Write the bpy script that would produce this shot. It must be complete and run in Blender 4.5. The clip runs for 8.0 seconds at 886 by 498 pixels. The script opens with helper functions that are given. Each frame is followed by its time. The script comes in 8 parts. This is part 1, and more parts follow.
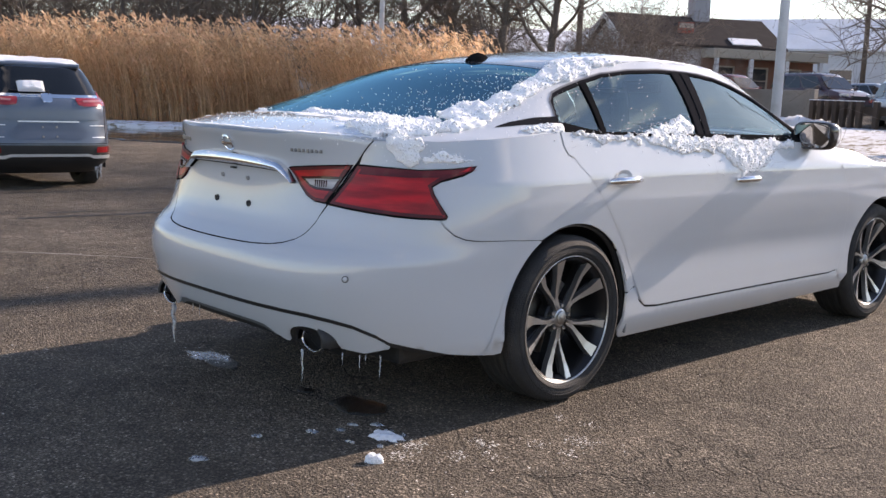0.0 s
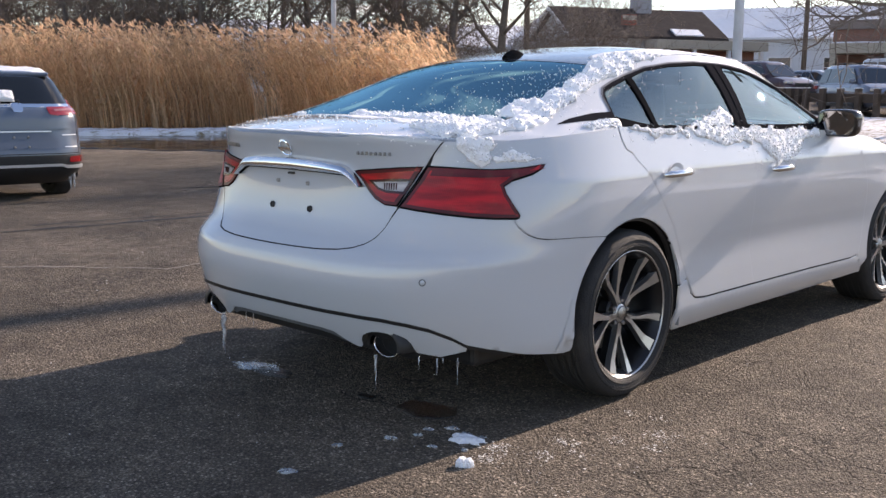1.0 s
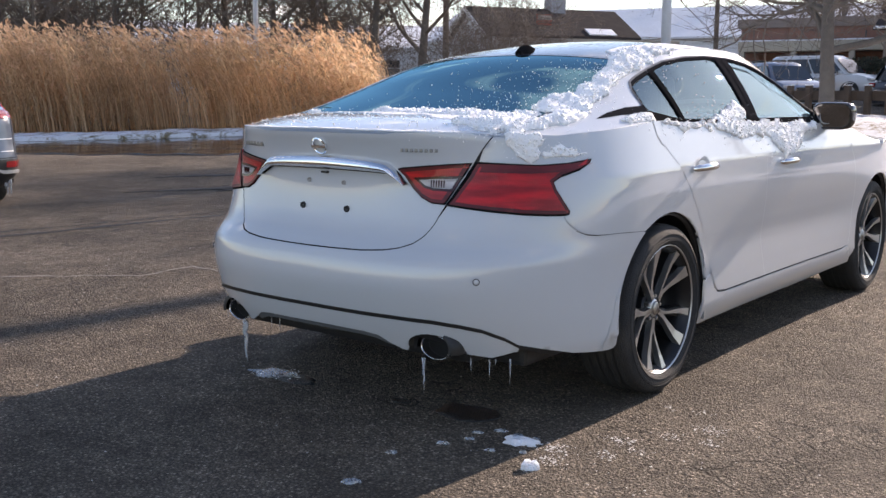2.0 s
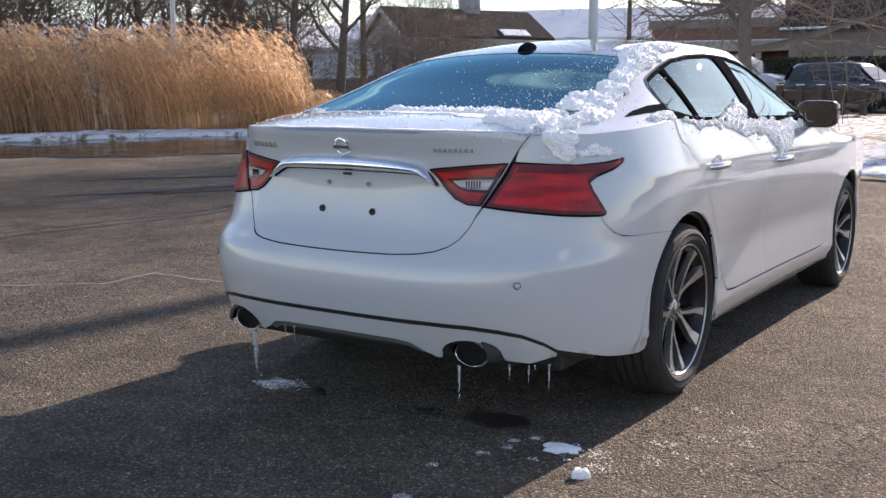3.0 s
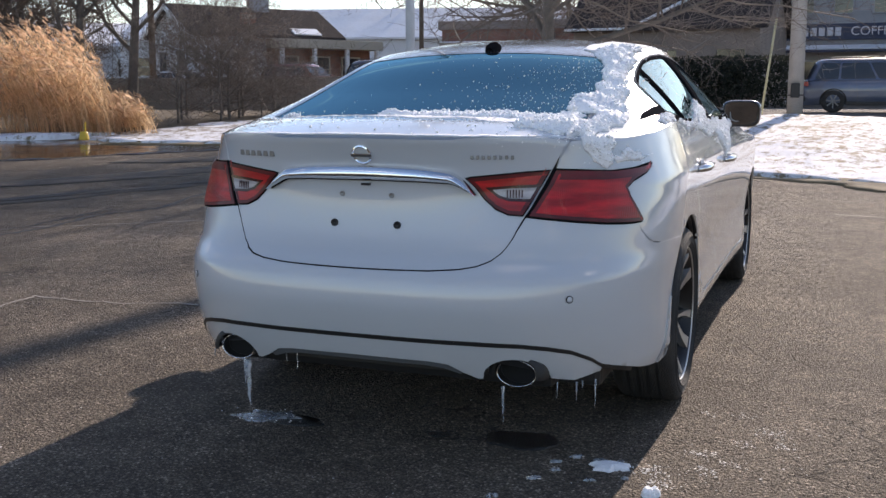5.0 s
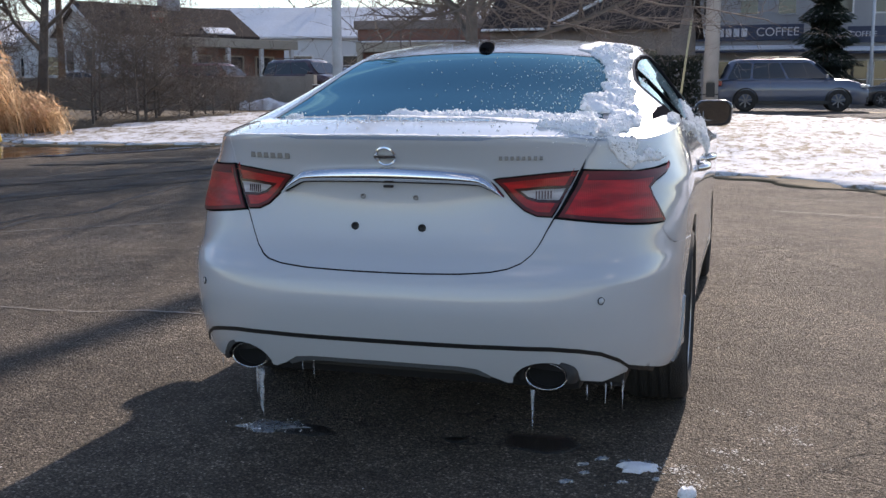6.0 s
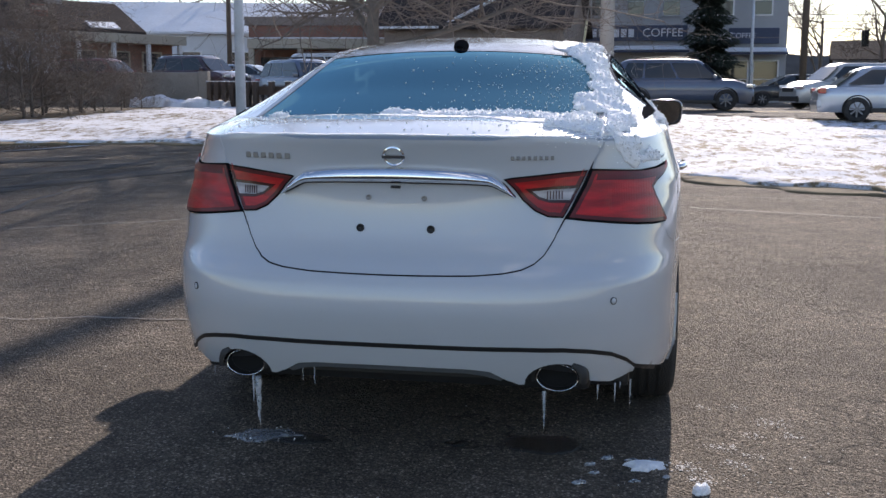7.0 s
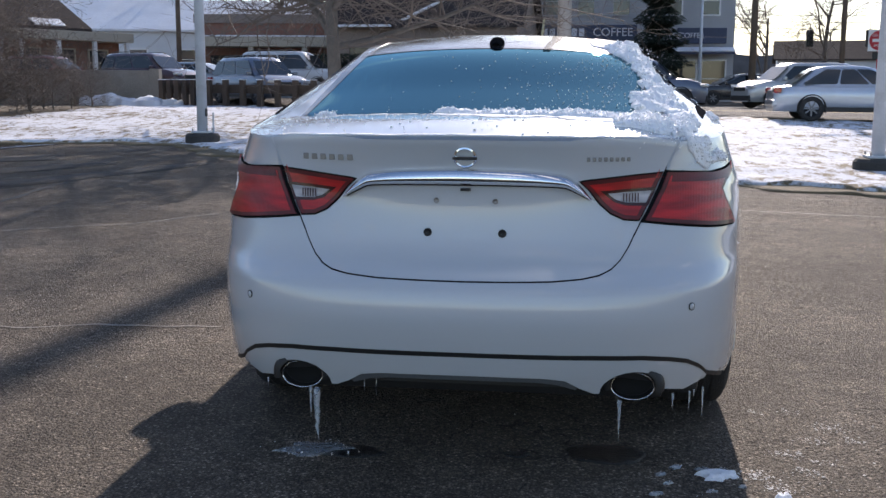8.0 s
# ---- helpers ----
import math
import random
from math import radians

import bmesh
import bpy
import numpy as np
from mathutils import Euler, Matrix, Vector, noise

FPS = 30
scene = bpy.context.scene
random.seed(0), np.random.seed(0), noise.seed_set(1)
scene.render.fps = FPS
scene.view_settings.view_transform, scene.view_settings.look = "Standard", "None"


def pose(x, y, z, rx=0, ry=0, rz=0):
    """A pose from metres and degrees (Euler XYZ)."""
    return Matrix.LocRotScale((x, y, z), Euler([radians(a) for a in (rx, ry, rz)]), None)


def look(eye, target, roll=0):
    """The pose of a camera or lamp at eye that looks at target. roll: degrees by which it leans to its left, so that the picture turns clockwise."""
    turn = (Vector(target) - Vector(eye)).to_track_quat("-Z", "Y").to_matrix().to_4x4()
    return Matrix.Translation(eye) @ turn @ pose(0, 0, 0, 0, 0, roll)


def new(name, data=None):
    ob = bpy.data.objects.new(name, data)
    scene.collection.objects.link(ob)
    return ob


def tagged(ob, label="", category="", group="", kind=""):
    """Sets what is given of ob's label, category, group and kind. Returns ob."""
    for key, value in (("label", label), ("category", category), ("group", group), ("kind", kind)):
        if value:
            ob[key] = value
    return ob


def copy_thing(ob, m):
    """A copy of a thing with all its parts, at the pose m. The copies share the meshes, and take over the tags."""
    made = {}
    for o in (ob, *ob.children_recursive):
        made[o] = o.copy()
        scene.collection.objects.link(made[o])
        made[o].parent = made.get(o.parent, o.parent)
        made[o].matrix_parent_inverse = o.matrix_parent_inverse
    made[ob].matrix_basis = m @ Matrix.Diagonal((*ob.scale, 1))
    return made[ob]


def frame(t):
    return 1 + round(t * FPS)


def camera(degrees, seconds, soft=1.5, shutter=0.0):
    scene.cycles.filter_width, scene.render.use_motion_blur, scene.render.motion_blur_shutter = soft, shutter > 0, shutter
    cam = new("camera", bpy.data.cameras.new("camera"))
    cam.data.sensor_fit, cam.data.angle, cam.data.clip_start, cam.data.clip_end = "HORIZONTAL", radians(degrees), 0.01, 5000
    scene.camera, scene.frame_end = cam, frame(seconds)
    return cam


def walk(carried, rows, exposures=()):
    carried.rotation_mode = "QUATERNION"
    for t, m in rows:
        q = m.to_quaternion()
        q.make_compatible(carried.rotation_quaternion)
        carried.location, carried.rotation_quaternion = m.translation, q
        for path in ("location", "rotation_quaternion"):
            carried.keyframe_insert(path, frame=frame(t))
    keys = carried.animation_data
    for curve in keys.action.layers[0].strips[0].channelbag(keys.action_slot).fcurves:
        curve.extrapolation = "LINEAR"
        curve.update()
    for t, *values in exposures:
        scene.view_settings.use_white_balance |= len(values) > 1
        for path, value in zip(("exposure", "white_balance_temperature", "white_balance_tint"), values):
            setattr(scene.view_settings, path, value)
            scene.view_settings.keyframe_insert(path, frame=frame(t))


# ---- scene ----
cam = camera(46.6, 8.0)
PATH = [
    (0, (3.383, -3.145, 1.203), (1.966, -1.766, 0.903), 2.4),
    (0.5, (3.228, -3.324, 1.208), (1.846, -1.91, 0.908), 1.0),
    (1, (3.04, -3.433, 1.197), (1.699, -1.981, 0.895), 0.8),
    (1.5, (2.828, -3.555, 1.183), (1.553, -2.043, 0.882), 0.4),
    (3, (2.22, -3.806, 1.163), (1.146, -2.145, 0.865), 0.2),
    (3.5, (2.004, -3.841, 1.176), (1.023, -2.124, 0.876), -0.3),
    (4, (1.836, -3.872, 1.159), (0.91, -2.125, 0.86), -0.2),
    (4.2, (1.757, -3.878, 1.164), (0.879, -2.106, 0.863), -0.2),
    (5.5, (1.195, -3.997, 1.173), (0.577, -2.118, 0.877), -0.0),
    (6, (1.039, -4.009, 1.174), (0.496, -2.107, 0.875), -0.1),
    (6.5, (0.834, -4.032, 1.177), (0.37, -2.11, 0.879), -0.1),
    (7, (0.668, -4.036, 1.177), (0.335, -2.088, 0.874), 0.2),
    (7.5, (0.484, -4.009, 1.171), (0.189, -2.054, 0.869), 0.3),
    (8, (0.285, -3.964, 1.175), (0.054, -2.001, 0.87), 0.3),
]
walk(cam, [(t, look(eye, target, roll)) for t, eye, target, roll in PATH],
     exposures=[(0.0, 0.76, 7450, 22), (3.5, 0.76, 7400, 21), (5.5, 0.43, 7050, 19), (8.0, 0.41, 6750, 18)])

# ---------- world, sun, exposure ----------
SUN_EL, SUN_AZ = 23.5, 4.3
world = bpy.data.worlds.new("world")
scene.world = world
world.use_nodes = True
wn, wl = world.node_tree.nodes, world.node_tree.links
wn.clear()
w_out = wn.new("ShaderNodeOutputWorld")
w_bg = wn.new("ShaderNodeBackground")
w_bg.inputs["Strength"].default_value = 0.15
w_sky = wn.new("ShaderNodeTexSky")
w_sky.sky_type = "NISHITA"
w_sky.sun_disc = False
w_sky.sun_elevation = radians(SUN_EL)
w_sky.sun_rotation = radians(SUN_AZ)
w_sky.air_density = 1.0
w_sky.dust_density = 0.25
w_sky.ozone_density = 2.5
# a layer of thin streaky winter cloud over the whole sky
w_tc = wn.new("ShaderNodeTexCoord")
w_sep = wn.new("ShaderNodeSeparateXYZ")
w_up = wn.new("ShaderNodeMath")
w_up.operation = "MAXIMUM"
w_up.inputs[1].default_value = 0.04
w_den = wn.new("ShaderNodeMath")
w_den.operation = "ADD"
w_den.inputs[1].default_value = 0.12
w_flat = wn.new("ShaderNodeVectorMath")
w_flat.operation = "DIVIDE"
w_map = wn.new("ShaderNodeMapping")
w_map.inputs["Location"].default_value = (3.7, 1.2, 0.0)
w_map.inputs["Rotation"].default_value = (0, 0, radians(24))
w_map.inputs["Scale"].default_value = (0.75, 2.2, 0.0)
w_noise = wn.new("ShaderNodeTexNoise")
w_noise.inputs["Scale"].default_value = 1.9
w_noise.inputs["Detail"].default_value = 7.0
w_noise.inputs["Roughness"].default_value = 0.56
w_ramp = wn.new("ShaderNodeValToRGB")
w_ramp.color_ramp.elements[0].position = 0.575
w_ramp.color_ramp.elements[1].position = 0.70
w_mix = wn.new("ShaderNodeMix")
w_mix.data_type = "RGBA"
w_mix.inputs["B"].default_value = (9.0, 9.0, 9.2, 1)
wl.new(w_tc.outputs["Generated"], w_sep.inputs["Vector"])
wl.new(w_sep.outputs["Z"], w_up.inputs[0])
wl.new(w_up.outputs[0], w_den.inputs[0])
wl.new(w_tc.outputs["Generated"], w_flat.inputs[0])
wl.new(w_den.outputs[0], w_flat.inputs[1])
wl.new(w_flat.outputs["Vector"], w_map.inputs["Vector"])
wl.new(w_map.outputs["Vector"], w_noise.inputs["Vector"])
wl.new(w_noise.outputs["Fac"], w_ramp.inputs["Fac"])
wl.new(w_ramp.outputs["Color"], w_mix.inputs["Factor"])
wl.new(w_sky.outputs["Color"], w_mix.inputs["A"])
wl.new(w_mix.outputs["Result"], w_bg.inputs["Color"])
wl.new(w_bg.outputs["Background"], w_out.inputs["Surface"])

sun_data = bpy.data.lights.new("sun", "SUN")
sun_data.energy = 4.75
sun_data.angle = radians(0.53)
sun_data.color = (1.0, 0.93, 0.83)
sun = new("sun", sun_data)
_el, _az = radians(SUN_EL), radians(SUN_AZ)
SUN_DIR = Vector((math.sin(_az) * math.cos(_el), math.cos(_az) * math.cos(_el), math.sin(_el)))
sun.matrix_world = look(SUN_DIR * 60, (0, 0, 0))



# ---------- materials ----------
def node_mat(name):
    m = bpy.data.materials.new(name)
    m.use_nodes = True
    n, l = m.node_tree.nodes, m.node_tree.links
    return m, n, l, n["Principled BSDF"]


def mat(name, color, rough=0.5, metal=0.0, var=0.12, scale=6.0, fine=60.0, bump=0.0, bump_scale=80.0, coat=0.0, dirt=None, dirt_amount=0.5, random=0.0):
    """A procedural surface: broad and fine variation of one colour, optional dirt, bump and a clear coat."""
    m, n, l, b = node_mat(name)
    tc = n.new("ShaderNodeTexCoord")
    broad = n.new("ShaderNodeTexNoise")
    broad.inputs["Scale"].default_value, broad.inputs["Detail"].default_value = scale, 5
    grain = n.new("ShaderNodeTexNoise")
    grain.inputs["Scale"].default_value, grain.inputs["Detail"].default_value = fine, 3
    for t in (broad, grain):
        l.new(tc.outputs["Object"], t.inputs["Vector"])
    add = n.new("ShaderNodeMath")
    add.operation = "ADD"
    l.new(broad.outputs["Fac"], add.inputs[0])
    l.new(grain.outputs["Fac"], add.inputs[1])
    last = add.outputs[0]
    if random:
        info = n.new("ShaderNodeObjectInfo")
        mul = n.new("ShaderNodeMath")
        mul.operation = "MULTIPLY_ADD"
        mul.inputs[1].default_value = random
        l.new(info.outputs["Random"], mul.inputs[0])
        l.new(last, mul.inputs[2])
        last = mul.outputs[0]
    rng = n.new("ShaderNodeMapRange")
    rng.inputs["From Min"].default_value, rng.inputs["From Max"].default_value = 0.6, 1.4 + random
    rng.inputs["To Min"].default_value, rng.inputs["To Max"].default_value = 1 - var, 1 + var
    l.new(last, rng.inputs["Value"])
    mix = n.new("ShaderNodeMix")
    mix.data_type, mix.blend_type = "RGBA", "MULTIPLY"
    mix.inputs["Factor"].default_value = 1
    mix.inputs["A"].default_value = (*color, 1)
    l.new(rng.outputs["Result"], mix.inputs["B"])
    out = mix.outputs["Result"]
    if dirt:
        dn = n.new("ShaderNodeTexNoise")
        dn.inputs["Scale"].default_value, dn.inputs["Detail"].default_value = scale * 0.7, 8
        l.new(tc.outputs["Object"], dn.inputs["Vector"])
        dr = n.new("ShaderNodeValToRGB")
        dr.color_ramp.elements[0].position, dr.color_ramp.elements[1].position = 0.5, 0.75
        l.new(dn.outputs["Fac"], dr.inputs["Fac"])
        dm = n.new("ShaderNodeMath")
        dm.operation = "MULTIPLY"
        dm.inputs[1].default_value = dirt_amount
        l.new(dr.outputs["Color"], dm.inputs[0])
        d = n.new("ShaderNodeMix")
        d.data_type = "RGBA"
        d.inputs["B"].default_value = (*dirt, 1)
        l.new(out, d.inputs["A"])
        l.new(dm.outputs[0], d.inputs["Factor"])
        out = d.outputs["Result"]
    l.new(out, b.inputs["Base Color"])
    b.inputs["Roughness"].default_value, b.inputs["Metallic"].default_value = rough, metal
    b.inputs["Coat Weight"].default_value = coat
    b.inputs["Coat Roughness"].default_value = 0.04
    if bump:
        bn = n.new("ShaderNodeTexNoise")
        bn.inputs["Scale"].default_value, bn.inputs["Detail"].default_value = bump_scale, 4
        l.new(tc.outputs["Object"], bn.inputs["Vector"])
        bp = n.new("ShaderNodeBump")
        bp.inputs["Strength"].default_value, bp.inputs["Distance"].default_value = bump, 0.02
        l.new(bn.outputs["Fac"], bp.inputs["Height"])
        l.new(bp.outputs["Normal"], b.inputs["Normal"])
    return m


def asphalt_mat(name, dark, light, stain):
    """Worn asphalt: stones of mixed tone, mottled patches, hair cracks, pale salt film, damp stains and a gritty relief."""
    m, n, l, b = node_mat(name)
    tc = n.new("ShaderNodeTexCoord")

    def noise_at(scale, detail=5.0, roughness=0.5):
        t = n.new("ShaderNodeTexNoise")
        t.inputs["Scale"].default_value, t.inputs["Detail"].default_value, t.inputs["Roughness"].default_value = scale, detail, roughness
        l.new(tc.outputs["Object"], t.inputs["Vector"])
        return t.outputs["Fac"]

    def remap(value, a0, a1, b0, b1):
        r = n.new("ShaderNodeMapRange")
        for key, v in (("From Min", a0), ("From Max", a1), ("To Min", b0), ("To Max", b1)):
            r.inputs[key].default_value = v
        l.new(value, r.inputs["Value"])
        return r.outputs["Result"]

    def math_of(op, x, y):
        k = n.new("ShaderNodeMath")
        k.operation = op
        for i, v in enumerate((x, y)):
            if isinstance(v, float):
                k.inputs[i].default_value = v
            else:
                l.new(v, k.inputs[i])
        return k.outputs[0]

    stones = n.new("ShaderNodeTexVoronoi")
    stones.inputs["Scale"].default_value = 115
    l.new(tc.outputs["Object"], stones.inputs["Vector"])
    sep = n.new("ShaderNodeSeparateColor")
    l.new(stones.outputs["Color"], sep.inputs["Color"])
    ramp = n.new("ShaderNodeValToRGB")
    e = ramp.color_ramp.elements
    e[0].position, e[0].color = 0.0, (*[c * 0.78 for c in dark], 1)
    e[1].position, e[1].color = 1.0, (*[c * 1.25 for c in light], 1)
    for at, c in ((0.55, dark), (0.90, [0.55 * p + 0.45 * q for p, q in zip(dark, light)]), (0.965, light)):
        e.new(at).color = (*c, 1)
    l.new(sep.outputs["Red"], ramp.inputs["Fac"])
    # dark bitumen between stones, with the pits' shade put into the colour too
    binder_and_pit_shade = remap(stones.outputs["Distance"], 0.25, 0.62, 1.14, 0.52)
    # broad film, hand-sized mottling
    tone = math_of("MULTIPLY", remap(noise_at(0.55, 9, 0.68), 0.3, 0.72, 0.50, 1.45), remap(noise_at(6.5, 8, 0.7), 0.3, 0.7, 0.66, 1.34))
    tone = math_of("MULTIPLY", tone, binder_and_pit_shade)
    # hair cracks along wandering cell edges, broken up by patches
    warp = n.new("ShaderNodeTexNoise")
    warp.inputs["Scale"].default_value, warp.inputs["Detail"].default_value = 2.6, 5
    l.new(tc.outputs["Object"], warp.inputs["Vector"])
    off = n.new("ShaderNodeVectorMath")
    off.operation = "MULTIPLY_ADD"
    off.inputs[1].default_value = (0.9, 0.9, 0.0)
    l.new(warp.outputs["Color"], off.inputs[0])
    l.new(tc.outputs["Object"], off.inputs[2])
    cells = n.new("ShaderNodeTexVoronoi")
    cells.feature = "DISTANCE_TO_EDGE"
    cells.inputs["Scale"].default_value = 2.3
    l.new(off.outputs["Vector"], cells.inputs["Vector"])
    near_edge = remap(cells.outputs["Distance"], 0.004, 0.016, 1.0, 0.0)
    crack_on = math_of("MULTIPLY", near_edge, remap(noise_at(0.9, 4), 0.50, 0.60, 0.0, 1.0))
    tone = math_of("MULTIPLY", tone, remap(crack_on, 0.0, 1.0, 1.0, 0.42))
    mul = n.new("ShaderNodeMix")
    mul.data_type, mul.blend_type = "RGBA", "MULTIPLY"
    mul.inputs["Factor"].default_value = 1
    l.new(ramp.outputs["Color"], mul.inputs["A"])
    l.new(tone, mul.inputs["B"])
    st = n.new("ShaderNodeMix")
    st.data_type = "RGBA"
    st.inputs["B"].default_value = (*stain, 1)
    l.new(remap(noise_at(1.7, 6), 0.55, 0.74, 0.0, 0.6), st.inputs["Factor"])
    l.new(mul.outputs["Result"], st.inputs["A"])
    l.new(st.outputs["Result"], b.inputs["Base Color"])
    b.inputs["Roughness"].default_value = 0.88
    b.inputs["Specular IOR Level"].default_value = 0.3
    grit = n.new("ShaderNodeTexVoronoi")
    grit.inputs["Scale"].default_value = 95
    l.new(tc.outputs["Object"], grit.inputs["Vector"])
    relief = math_of("SUBTRACT", noise_at(150, 3), grit.outputs["Distance"])
    relief = math_of("ADD", relief, math_of("MULTIPLY", noise_at(24, 7, 0.72), 2.4))
    relief = math_of("SUBTRACT", relief, math_of("MULTIPLY", crack_on, 0.9))
    bp = n.new("ShaderNodeBump")
    bp.inputs["Strength"].default_value, bp.inputs["Distance"].default_value = 1.0, 0.022
    l.new(relief, bp.inputs["Height"])
    l.new(bp.outputs["Normal"], b.inputs["Normal"])
    return m


def glass_mat(name, tint, rough=0.0, clear=0.75, ior=1.6, gloss=(1, 1, 1)):
    """Tinted window glass: mirror gloss by Fresnel over a see-through tint."""
    m, n, l, b = node_mat(name)
    n.remove(b)
    out = n["Material Output"]
    tr = n.new("ShaderNodeBsdfTransparent")
    tr.inputs["Color"].default_value = (*[c * clear for c in tint], 1)
    gl = n.new("ShaderNodeBsdfGlossy")
    gl.inputs["Roughness"].default_value = rough
    gl.inputs["Color"].default_value = (*gloss, 1)
    fr = n.new("ShaderNodeFresnel")
    fr.inputs["IOR"].default_value = ior
    mix = n.new("ShaderNodeMixShader")
    l.new(fr.outputs["Fac"], mix.inputs["Fac"])
    l.new(tr.outputs["BSDF"], mix.inputs[1])
    l.new(gl.outputs["BSDF"], mix.inputs[2])
    l.new(mix.outputs["Shader"], out.inputs["Surface"])
    return m


ASPHALT = asphalt_mat("asphalt", (0.205, 0.165, 0.126), (0.46, 0.38, 0.30), (0.095, 0.074, 0.056))
ROAD = asphalt_mat("road_asphalt", (0.19, 0.175, 0.16), (0.38, 0.36, 0.33), (0.11, 0.105, 0.10))
PAINT = mat("pearl_white_paint", (0.54, 0.568, 0.598), 0.24, 0.0, 0.02, 3, 300, coat=1.0)
DARK = mat("black_plastic", (0.015, 0.015, 0.016), 0.5, 0, 0.2, 10, 90)
GLOSS_BLACK = mat("gloss_black_trim", (0.012, 0.012, 0.013), 0.15, 0, 0.1, 10, 90, coat=0.6)
CHROME = mat("chrome", (0.78, 0.79, 0.81), 0.07, 1.0, 0.03, 12, 150)
RUBBER = mat("tyre_rubber", (0.022, 0.022, 0.023), 0.8, 0, 0.25, 12, 120, bump=0.3, bump_scale=160, dirt=(0.09, 0.08, 0.07), dirt_amount=0.35)
ALLOY = mat("machined_alloy", (0.50, 0.51, 0.52), 0.3, 0.9, 0.06, 20, 200)
RIM_DARK = mat("dark_alloy", (0.02, 0.02, 0.022), 0.35, 0.5, 0.15, 20, 150)
STEEL = mat("brake_steel", (0.35, 0.34, 0.33), 0.4, 1.0, 0.15, 30, 200)
# gloss colours paint extra sky blue into the windows' reflections
GLASS_DARK = glass_mat("privacy_glass", (0.20, 0.36, 0.42), clear=0.05, ior=2.1, gloss=(0.30, 0.67, 0.83))
GLASS_SIDE = glass_mat("side_glass", (0.62, 0.94, 0.98), clear=0.92, ior=2.05, gloss=(0.72, 0.95, 1.0))
MATTE_BLACK = mat("matte_black_trim", (0.014, 0.014, 0.015), 0.85, 0, 0.2, 10, 90)
MATTE_BLACK.node_tree.nodes["Principled BSDF"].inputs["IOR"].default_value = 1.0
SNOW = mat("snow", (0.80, 0.82, 0.86), 0.75, 0, 0.05, 9, 120, bump=0.6, bump_scale=70)
for _m in (SNOW,):
    _b = _m.node_tree.nodes["Principled BSDF"]
    _b.inputs["Subsurface Weight"].default_value = 0.5
    _b.inputs["Subsurface Radius"].default_value = (1.0, 0.95, 0.9)
    _b.inputs["Subsurface Scale"].default_value = 0.02


# ---------- mesh tools ----------
from mathutils.geometry import delaunay_2d_cdt


def curve_through(xs, ys):
    """A smooth curve through points that never overshoots (monotone cubic)."""
    n = len(xs)
    d = [(ys[i + 1] - ys[i]) / (xs[i + 1] - xs[i]) for i in range(n - 1)]
    m = [d[0]] + [0.0 if d[i - 1] * d[i] <= 0 else 2 * d[i - 1] * d[i] / (d[i - 1] + d[i]) for i in range(1, n - 1)] + [d[-1]]

    def f(x):
        if x <= xs[0]:
            return ys[0]
        if x >= xs[-1]:
            return ys[-1]
        i = max(k for k in range(n - 1) if xs[k] <= x)
        h = xs[i + 1] - xs[i]
        t = (x - xs[i]) / h
        return (ys[i] * (1 + 2 * t) * (1 - t) ** 2 + h * m[i] * t * (1 - t) ** 2 + ys[i + 1] * t * t * (3 - 2 * t) + h * m[i + 1] * t * t * (t - 1))

    return f


